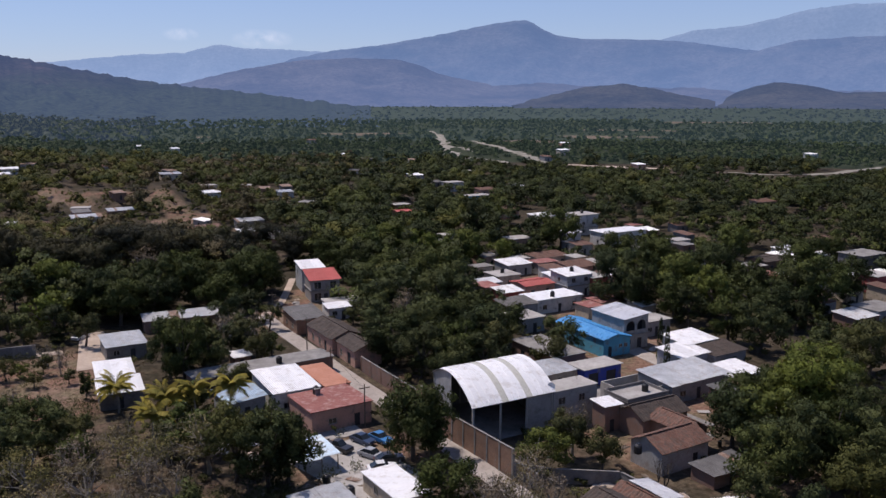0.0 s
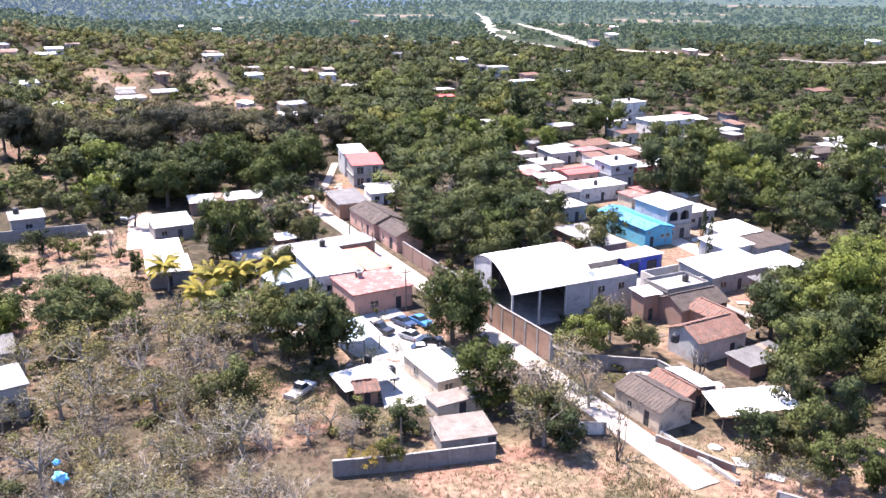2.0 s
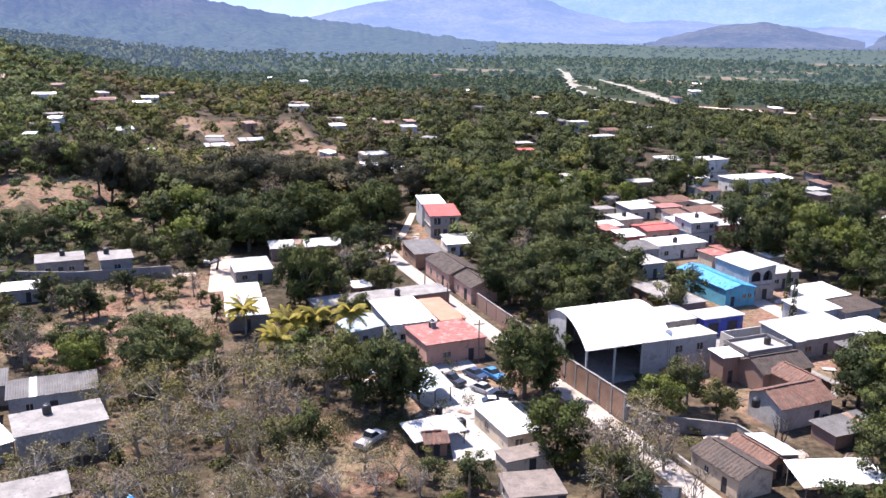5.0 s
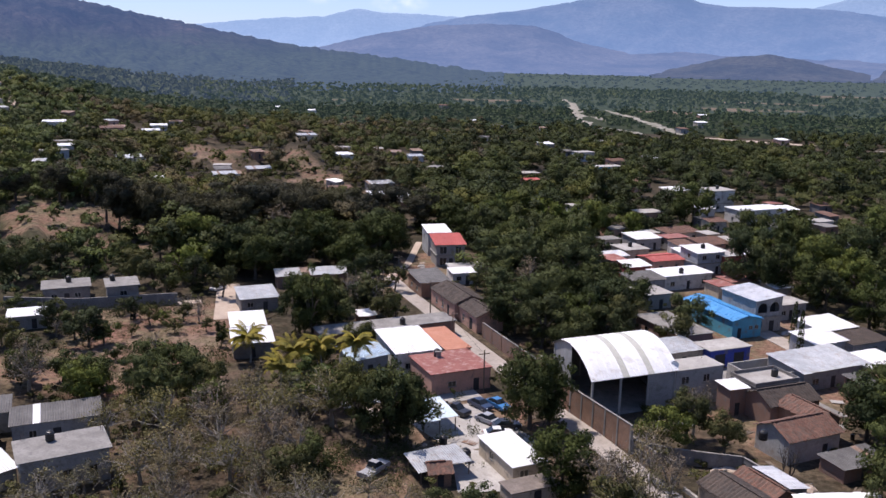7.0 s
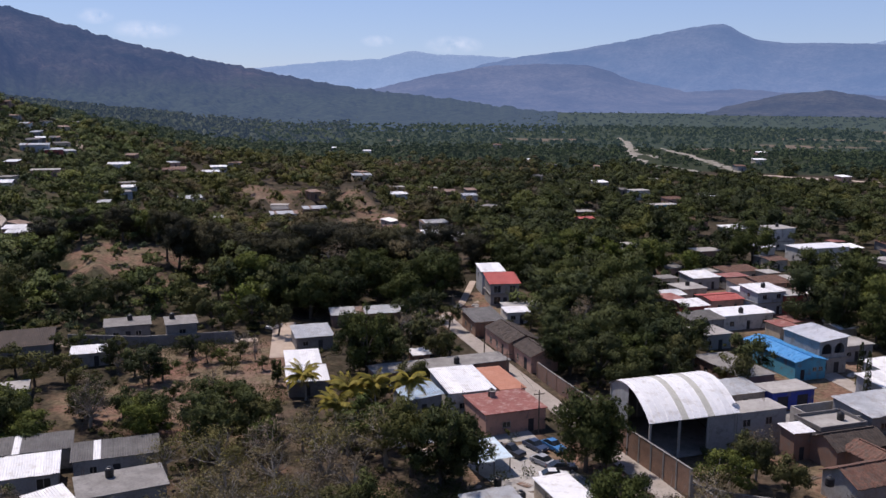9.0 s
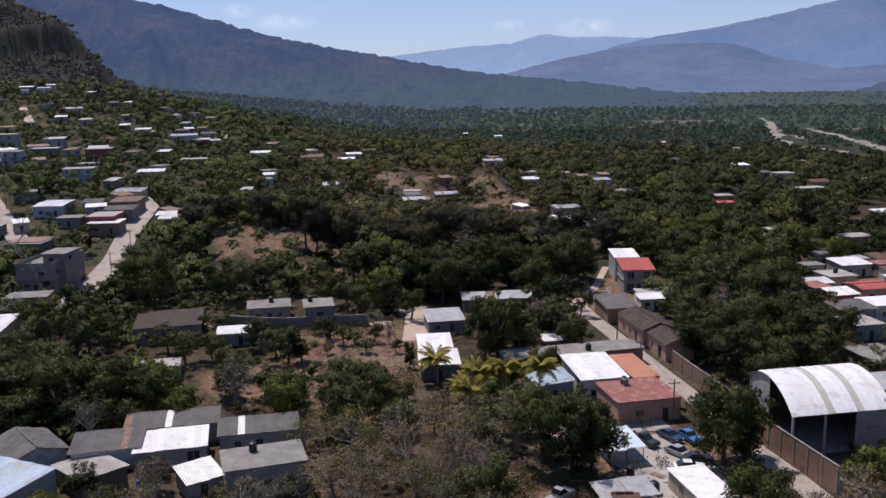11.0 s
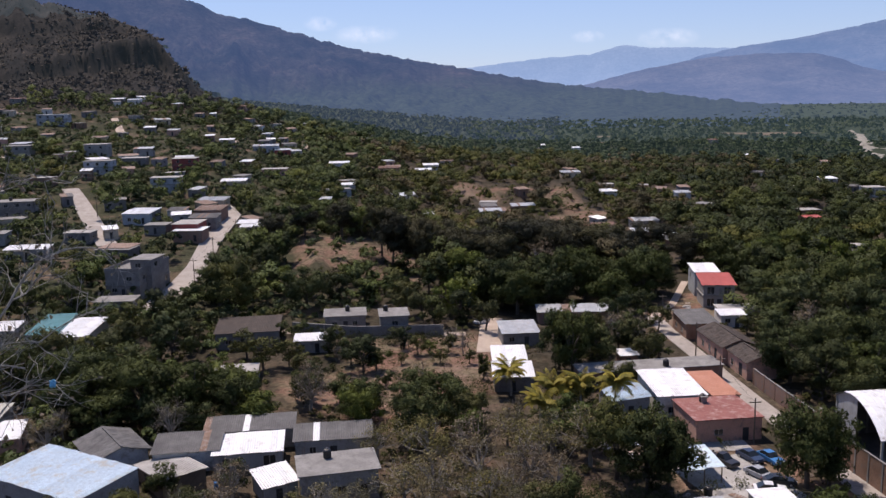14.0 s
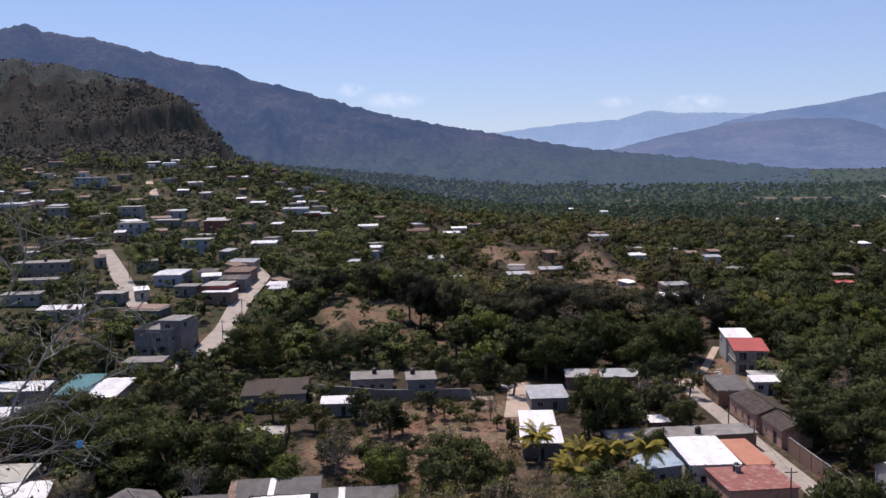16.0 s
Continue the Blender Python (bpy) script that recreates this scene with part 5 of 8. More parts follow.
house("small white house with a white sheet roof", -24.4, 197.4, 24, 5.2, 4.0, 2.7, W_WHITE, "sheet", WHITE_SHEET, [("front", 0.8, 2.0, 1, 2)], [("front", 3, 3.9, 2.0)], rise=0.3)

# cross lane and the houses beyond the hall
house("turquoise house with a bright blue sheet roof", 30.6, 174.5, 28, 6.6, 16.0, 3.6, W_TURQ, "tile", BLUE_SHEET, [("front", 3.8, 4.7, 1.6, 2.3), ("front", 5.1, 6.0, 1.6, 2.3)], [("front", 1.2, 2.1, 2.05)], rise=0.75, axis="y", over=0.3)
house("pale house with an arched upper gallery", 36.6, 176.5, 30, 6.4, 10.0, 6.4, W_GREY, "sheet", WHITE_SHEET, [("front", 0.8, 2.0, 1.0, 2.1)], [("front", 3.6, 4.8, 2.2)], rise=0.6, floor_at=3.0, fall="left", arches=[("front", 0.6, 2.9, 3.2, 5.9), ("front", 3.5, 5.8, 3.2, 5.9)])
house("low house with a pale slab roof", 44.5, 184.0, 30, 7.5, 5.0, 3.2, W_GREY, "flat", PALE, [("front", 1.2, 2.4, 1, 2), ("front", 5, 6.2, 1, 2)], [("front", 3.2, 4.1, 2.05)])
house("cobalt blue shop with a white flat roof", 27.4, 152.4, 30, 8.4, 4.6, 3.2, W_BLUE, "flat", PALE, [], [("front", 1.0, 3.2, 2.4), ("front", 5.0, 7.2, 2.4)], over=0.3)
house("old shed with a patched grey flat roof", 20.2, 163.5, 30, 7.0, 14.0, 3.2, W_BROWN, "flat", CONCRETE, [("front", 1.2, 2.4, 1, 2), ("left", 3, 4.2, 1, 2)], [("front", 4, 5, 2.05)], over=0.3)
house("low house with a pale sheet roof behind the hall", 18.6, 150.2, 30, 8.6, 6.0, 3.0, W_CREAM, "sheet", ZINC, [("front", 1.5, 2.7, 1, 2)], [("front", 4.4, 5.3, 2.05)], rise=0.4)
house("grey house with a flat pale roof", 17.5, 187.0, 30, 7.0, 6.5, 3.2, W_GREY, "flat", PALE, [("front", 1.2, 2.4, 1, 2)], [("front", 4, 5, 2.05)])
house("roofless yard of pale plastered walls", 32.6, 143.0, 30, 9.0, 7.0, 2.8, PALE, "none", PALE, [("front", 1.2, 2.2, 1, 2)], [("front", 6, 7, 2.05)], name="walled_yard", category="building")
house("flat-roofed concrete house with a terrace", 31.4, 136.4, 30, 8.4, 5.6, 3.2, BLOCK, "flat", PALE, [("front", 1.2, 2.4, 1, 2), ("left", 2, 3.2, 1, 2)], [("front", 5, 6, 2.05)], parapet=0.5, over=0.1)
house("wide house under pale zinc sheets", 42.0, 147.0, 32, 14.0, 8.0, 3.2, W_GREY, "sheet", ZINC, [("front", 2, 3.4, 1, 2), ("front", 9, 10.4, 1, 2)], [("front", 6, 7, 2.05)], rise=0.6)
house("house with a sun-bleached white roof", 48.6, 167.6, 32, 8.4, 6.6, 3.6, W_WHITE, "sheet", WHITE_SHEET, [("front", 1.5, 2.9, 1, 2.1)], [("front", 5, 6, 2.05)], rise=0.5)
house("teal-walled house with a white sheet roof", 45.4, 160.0, 32, 7.4, 6.0, 3.2, W_PALEBLUE, "sheet", WHITE_SHEET, [("front", 1.2, 2.4, 1, 2)], [("front", 4.6, 5.5, 2.05)], rise=0.5)
house("low shed with a faded brown sheet roof", 53.0, 162.5, 32, 8.6, 5.6, 2.9, W_GREY, "sheet", OLDCLAY, [("front", 1.5, 2.7, 1, 2)], [("front", 5, 6, 2.0)], rise=0.5, name="shed", category="shed")
house("house with white roof sheets beside big trees", 51.6, 149.6, 32, 7.6, 6.0, 3.0, W_GREY, "sheet", WHITE_SHEET, [("front", 1.2, 2.4, 1, 2)], [("front", 4.6, 5.5, 2.05)], rise=0.5)
house("low shed with a dark sheet roof", 49.0, 140.5, 32, 8.0, 4.6, 2.8, W_BROWN, "sheet", GREY_SHEET, [], [("front", 3, 4, 2.0)], rise=0.4, name="shed", category="shed")

# houses in front of the big right-hand trees
house("house with a weathered clay tile roof and sheet walls", 32.0, 117.2, 32, 9.0, 6.0, 3.4, ZINC, "tile", CLAY, [], [("front", 6.0, 7.0, 2.0)], rise=1.4, axis="x", over=0.4)
house("wing with a weathered clay tile roof", 34.8, 123.5, 32, 4.6, 7.0, 3.4, BRICK, "tile", CLAY, [("left", 2, 3.2, 1, 2)], [], rise=1.1, axis="y", over=0.3)
house("old house with a dark mossy tile roof", 32.4, 129.0, 30, 9.0, 5.6, 3.3, W_BROWN, "tile", OLDCLAY, [("front", 1.5, 2.7, 1, 2)], [("front", 5, 6, 2.05)], rise=1.4, axis="x")
house("low lean-to under grey sheets", 38.0, 112.0, 32, 8.0, 4.0, 1.9, W_BROWN, "sheet", GREY_SHEET, [], [("front", 3, 4, 1.7)], rise=0.2, name="lean_to", category="shed")
house("white plastered cottage with a dark tile roof", 21.0, 97.8, 33, 5.2, 7.8, 2.8, W_CREAM, "tile", OLDCLAY, [("left", 2.2, 3.0, 1.2, 2.0)], [("left", 5.2, 6.1, 2.05)], rise=1.1, axis="y", over=0.3)
house("cottage wing with a patched clay tile roof", 24.6, 102.0, 33, 3.4, 6.4, 2.1, BRICK, "tile", CLAY, [], [("front", 2, 3, 1.8)], rise=0.9, axis="y")
house("lean-to with new white roof sheets", 26.9, 103.6, 33, 2.8, 5.6, 2.2, BLOCK, "sheet", WHITE_SHEET, [], [("front", 1.2, 2.1, 1.9)], rise=0.5, fall="right", name="lean_to", category="shed")


def canopy(x, y, ang, w, d, h, material, label):
    """A light tin canopy on poles, with two tilted planes of sheet."""
    e = base("canopy", x, y, ang, label, "canopy")
    BUILT.append((x, y, ang, w, d))
    for px in (-w / 2 + 0.2, 0, w / 2 - 0.2):
        for py in (-d / 2 + 0.2, d / 2 - 0.2):
            bm = bmesh.new()
            cuboid(bm, px - 0.06, py - 0.06, -0.6, px + 0.06, py + 0.06, h + 0.05)
            part("post", bm, WOODP, e)
    sheet_roof(e, w * 0.52, d, h, material, 0.5, 0.2, "front", 1.0, cx=-w * 0.26)
    sheet_roof(e, w * 0.46, d, h + 0.25, material, 0.3, 0.2, "front", 1.0, cx=w * 0.25)
    return e


canopy(32.6, 96.6, 12, 10.0, 5.0, 2.6, WHITE_SHEET, "white sheet canopy on wooden posts in a yard")
canopy(-18.2, 116.0, 32, 5.2, 6.4, 2.2, PALEBLUE_SHEET, "pale blue sheet carport on posts")
canopy(-15.0, 102.0, 34, 7.0, 4.4, 1.7, ZINC, "rusty zinc lean-to roof on posts")

# the yard with vehicles and the flat-roofed house before it
strip("yard", "pale broken concrete yard with rubble", [(-18, 121.5), (-9, 112), (-6, 98.5)], 12.0, PALE, 0.02)
strip("patio", "grey concrete yard between low houses", [(26, 148), (38, 128)], 11.0, CONCRETE, 0.02)
strip("forecourt", "pale concrete forecourt of the pink house", [(-22, 124.4), (-13, 129.6)], 4.0, PALE, 0.02)
house("flat-roofed house with a white sealed roof", -6.0, 105.2, 32, 4.6, 9.6, 2.6, W_CREAM, "flat", WHITE_SHEET, [("front", 1, 2.2, 1, 2), ("left", 3, 4.2, 1, 2)], [("front", 3.6, 4.5, 2.05)], over=0.25)
house("low pale-roofed store room", -3.2, 97.4, 32, 6.4, 3.0, 1.9, W_CREAM, "flat", DUSTY, [], [("front", 3, 4, 1.75)], over=0.2)
house("squat concrete house with a broad pale roof", -2.0, 89.6, 18, 6.4, 5.4, 2.0, BLOCK, "flat", DUSTY, [("left", 2, 3, 0.8, 1.6)], [("front", 5.4, 6.3, 1.85)], over=0.15)
house("small hut with an orange tile roof", -14.6, 99.6, 20, 2.6, 3.0, 1.9, BRICK, "tile", CLAY, [], [("front", 0.9, 1.7, 1.7)], rise=0.7, name="hut", category="shed")
wall_run("concrete_wall", "grey concrete yard wall with pillars", [(-15.5, 81.6), (-8.2, 83.2), (1.6, 86.2)], 1.9, BLOCK, pillar=2.9)
wall_run("garden_wall", "short white-washed garden wall", [(9.2, 92.2), (14.6, 92.6)], 1.5, W_WHITE, pillar=2.7)
wall_run("low_wall", "low concrete kerb wall beside the street", [(15.6, 102.8), (27.4, 82.6)], 0.45, PALE, thick=0.35, pillar=4.0, cap=False)
wall_run("low_wall", "low stone retaining wall beside the street", [(20.4, 91.0), (27.6, 85.0)], 0.9, W_BROWN, pillar=3.2)
wall_run("garden_wall", "white-washed wall at the slope's foot", [(30.6, 79.6), (36.5, 76.4)], 1.2, W_WHITE, pillar=2.9)

# left: sheds and yards
house("shed under white metal sheets", -58.8, 150.6, 25, 6.0, 7.6, 2.7, BLOCK, "sheet", WHITE_SHEET, [("left", 2, 3, 1, 1.9)], [("front", 2.4, 3.3, 2.0)], rise=0.5, name="shed", category="shed")
house("larger shed under white metal sheets", -54.6, 141.8, 25, 6.8, 7.0, 2.7, BLOCK, "sheet", WHITE_SHEET, [("left", 2, 3, 1, 1.9)], [("front", 2.8, 3.7, 2.0)], rise=0.5, name="shed", category="shed")
house("block house with a bleached zinc roof", -63.4, 168.0, 30, 7.4, 7.6, 2.8, BLOCK, "sheet", ZINC, [("front", 1.2, 2.4, 1, 2)], [("front", 4.4, 5.3, 2.0)], rise=0.6)
house("long low shed with patchy white roof sheets", -57.5, 189.0, 25, 17.0, 5.0, 2.7, W_BROWN, "sheet", ZINC, [("front", 3, 4.2, 1, 2), ("front", 11, 12.2, 1, 2)], [("front", 7, 8, 2.0)], rise=0.5, name="shed", category="shed")
house("grey house with a patched reddish sheet roof", -117.0, 147.0, 32, 13.0, 10.0, 3.4, BLOCK, "sheet", OLDCLAY, [("front", 2, 3.2, 1, 2), ("front", 8, 9.2, 1, 2)], [("front", 5, 6, 2.05)], rise=0.8)
house("grey block house with a flat roof", -104.0, 165.0, 32, 9.0, 7.0, 3.2, BLOCK, "flat", CONCRETE, [("front", 1.5, 2.7, 1, 2), ("front", 6, 7.2, 1, 2)], [("front", 4, 5, 2.05)])
house("low outhouse with a white sheet roof", -101.0, 147.0, 30, 6.6, 4.4, 2.6, W_GREY, "sheet", WHITE_SHEET, [("front", 1, 2, 1, 1.9)], [("front", 4, 4.9, 2.0)], rise=0.3, name="shed", category="shed")
house("grey block house with a raised flat roof", -91.5, 165.0, 32, 6.0, 7.0, 4.4, BLOCK, "flat", CONCRETE, [("front", 2.4, 3.8, 2.4, 3.4), ("left", 2, 3.2, 1, 2)], [("front", 0.8, 1.7, 2.05)])
wall_run("block_wall", "grey concrete block yard wall", [(-112.0, 156.0), (-97.0, 158.0), (-80.0, 166.0)], 2.4, BLOCK, pillar=4.0)
house("squat ruin with a pale flat roof", -103.0, 125.0, 34, 8.0, 6.0, 2.4, CONCRETE, "flat", PALE, [], [("front", 3, 4, 2.0)], over=0.1)

# the nearer roofs at the lower left
house("large pale blue sheet-roofed building", -92.2, 75.6, -4, 17.6, 9.8, 4.1, W_GREY, "sheet", PALEBLUE_SHEET, [("right", 1.5, 2.7, 1, 2.2), ("right", 6, 7.2, 1, 2.2)], [("front", 4, 5.2, 2.2)], rise=0.5, fall="front", over=0.15)
house("cabin with a dark hipped sheet roof", -95.5, 87.4, 62, 7.4, 9.0, 3.0, W_PALEBLUE, "tile", GREY_SHEET, [], [("front", 2, 3, 2.0)], rise=1.2, axis="y", over=0.5)
house("long shed under grey cement sheets", -85.2, 91.8, 32, 9.0, 5.6, 3.0, W_WHITE, "sheet", GREY_SHEET, [], [("front", 3, 4, 2.0)], rise=0.6, name="shed", category="shed")
house("long shed with a translucent strip in its grey roof", -81.6, 101.5, 32, 13.0, 4.8, 3.0, W_GREY, "sheet", GREY_SHEET, [("front", 2, 3, 1, 2)], [("front", 5, 6, 2.0)], rise=0.5, name="shed", category="shed", pale=(6,))
house("long grey sheet shed with one pale sheet", -68.2, 103.6, 32, 11.0, 5.0, 3.0, W_GREY, "sheet", GREY_SHEET, [("front", 2, 3, 1, 2)], [("front", 5, 6, 2.0)], rise=0.5, name="shed", category="shed", pale=(3,))
house("shed under a sagging white sheet roof", -77.4, 95.6, 33, 9.4, 6.0, 2.7, W_GREY, "sheet", WHITE_SHEET, [("front", 6.8, 8.6, 0.6, 2.2)], [("front", 1.2, 2.2, 2.0)], rise=0.5, name="shed", category="shed")
house("leaning shed with a faded sheet roof", -83.0, 85.6, -25, 9.4, 6.0, 2.1, WOODP, "sheet", PALE, [], [("front", 3, 4, 1.9)], rise=0.9, fall="left", name="shed", category="shed")
house("white hut with a sheet roof", -68.0, 88.8, 55, 4.6, 5.0, 2.4, W_GREY, "sheet", WHITE_SHEET, [], [("front", 1.6, 2.5, 1.9)], rise=0.5, name="hut", category="shed")
house("grey concrete house with a stained pale roof", -60.6, 92.6, 38, 10.0, 6.4, 4.2, W_GREY, "flat", CONCRETE, [("front", 1.5, 2.7, 1.2, 2.3), ("front", 4.6, 5.8, 1.2, 2.3), ("front", 7.6, 8.6, 1.2, 2.3)], [("left", 2.6, 3.5, 2.05)], over=0.4)
house("low pink house with a zinc roof", -116.0, 84.6, 40, 7.0, 6.0, 2.8, W_PINK, "sheet", WHITE_SHEET, [("right", 2, 3, 1, 2)], [("front", 3, 4, 2.0)], rise=0.6)
house("small house below the thicket", -56.0, 78.5, 36, 8.0, 5.0, 2.6, W_GREY, "flat", CONCRETE, [("front", 1.5, 2.7, 1, 2)], [("front", 5, 6, 2.0)], over=0.3)

# along the climbing street
house("three-level grey concrete house with open roof terrace", -167.0, 166.5, 18, 9.0, 17.0, 6.2, BLOCK, "flat", CONCRETE, [("front", 1.5, 2.9, 1.2, 2.3), ("front", 5.5, 6.9, 4.1, 5.2), ("right", 2, 3.2, 4.1, 5.2), ("right", 6, 7.2, 4.1, 5.2), ("right", 10, 11.2, 4.1, 5.2), ("right", 14, 15.2, 1.2, 2.3)], [("front", 4, 5, 2.05)], parapet=0.9, over=0.1, floor_at=2.9)
house("roof room of grey concrete blocks", -163.6, 166.5, 18, 5.4, 7.4, 9.0, BLOCK, "flat", CONCRETE, [("front", 1.2, 2.6, 7.0, 8.2), ("right", 2, 3.6, 7.0, 8.2)], [], over=0.4, name="roof_room", category="building")
house("house with a teal sheet roof", -155.0, 129.0, 32, 6.2, 15.0, 3.4, W_WHITE, "sheet", TEAL_SHEET, [("front", 1.2, 2.4, 1, 2)], [("front", 4, 5, 2.05)], rise=0.5)
house("long cream house under white metal sheets", -147.6, 129.8, 28, 6.6, 13.6, 3.5, W_CREAM, "sheet", WHITE_SHEET, [("right", 2, 3.2, 1, 2), ("right", 6, 7.2, 1, 2), ("front", 1, 2.2, 1, 2)], [("right", 9.6, 10.6, 2.05)], rise=0.5)
for lab, x, y, w, d, h, wl, rf, rm, ang in [
    ("grey house with a white sheet roof by the climbing street", -218, 222, 9, 7, 3.2, BLOCK, "sheet", WHITE_SHEET, 20), ("small gabled shed behind the climbing street", -212, 232, 6, 5, 2.8, W_WHITE, "sheet", GREY_SHEET, 25),
    ("long house with a brownish sheet roof on the climbing street", -203.5, 239, 9, 10, 3.6, W_BROWN, "sheet", RUSTY, 24), ("house with a pale sheet roof at the street's top", -214, 253, 10, 7, 3.2, W_CREAM, "sheet", ZINC, 20),
    ("red-walled house with a white roof edge on the street", -194, 217, 8, 10, 4.2, W_RED, "flat", PALE, 24), ("small house with a white roof beside the street", -184, 234, 6, 5, 3.0, W_BROWN, "sheet", WHITE_SHEET, 24),
    ("house with an open brown roof terrace", -195, 188, 9, 8, 3.2, BLOCK, "flat", RUSTY, 20), ("low block house behind the street houses", -203.5, 213, 7, 6, 2.9, BLOCK, "flat", CONCRETE, 24)]:
    if all(math.hypot(x - b[0], y - b[1]) > 0.42 * (w + max(b[3], b[4])) for b in BUILT):
        simple(lab, x, y, w, d, h, wl, rf, rm, ang)
simple("long house with a pale zinc roof", -167, 121, 15, 6, 3.2, W_GREY, "sheet", WHITE_SHEET)
simple("low shed under white sheets below the street", -157, 109, 11, 4.6, 2.8, W_GREY, "sheet", WHITE_SHEET)
simple("low house with a faded beige sheet roof", -127, 88.6, 10, 6.4, 2.8, W_GREY, "sheet", FADED_SHEET)
simple("low house with an open flat roof", -159, 151, 9, 6, 3.0, BLOCK, "flat", CONCRETE)
FAR = "houses beyond the trees"
for lab, x, y, w, d, h, wl, rf, rm, ang in [
    ("flat-roofed grey house above the street", -194, 186, 10, 7, 3.2, BLOCK, "flat", CONCRETE, 20), ("small grey house with a flat roof", -217, 194, 8, 6, 3.0, BLOCK, "flat", PALE, 25),
    ("brown house beside the climbing street", -190, 213, 9, 8, 3.4, W_BROWN, "flat", WHITE_SHEET, 25), ("grey house at the bend of the street", -197, 228, 9, 7, 3.6, BLOCK, "sheet", GREY_SHEET, 25),
    ("small white house at the street's edge", -180, 231, 7, 6, 3.0, W_CREAM, "sheet", WHITE_SHEET, 25), ("white house with a white sheet roof", -217, 219, 9, 7, 3.4, W_PALEBLUE, "sheet", WHITE_SHEET, 25),
    ("open hut under white sheets", -207, 228, 6, 5, 2.8, W_GREY, "sheet", WHITE_SHEET, 40), ("long grey concrete block house", -259, 203, 18, 8, 5.6, BLOCK, "flat", CONCRETE, 35),
    ("long low grey concrete house above the street", -250, 193, 14, 6, 3.0, W_CREAM, "flat", CONCRETE, 35), ("low house with a grey roof", -239, 179, 11, 7, 3.0, W_GREY, "flat", CONCRETE, 35), ("white-roofed open shelter on the slope", -216, 174, 12, 5, 3.0, W_GREY, "sheet", WHITE_SHEET, 30)]:
    simple(lab, x, y, w, d, h, wl, rf, rm, ang, group=FAR)
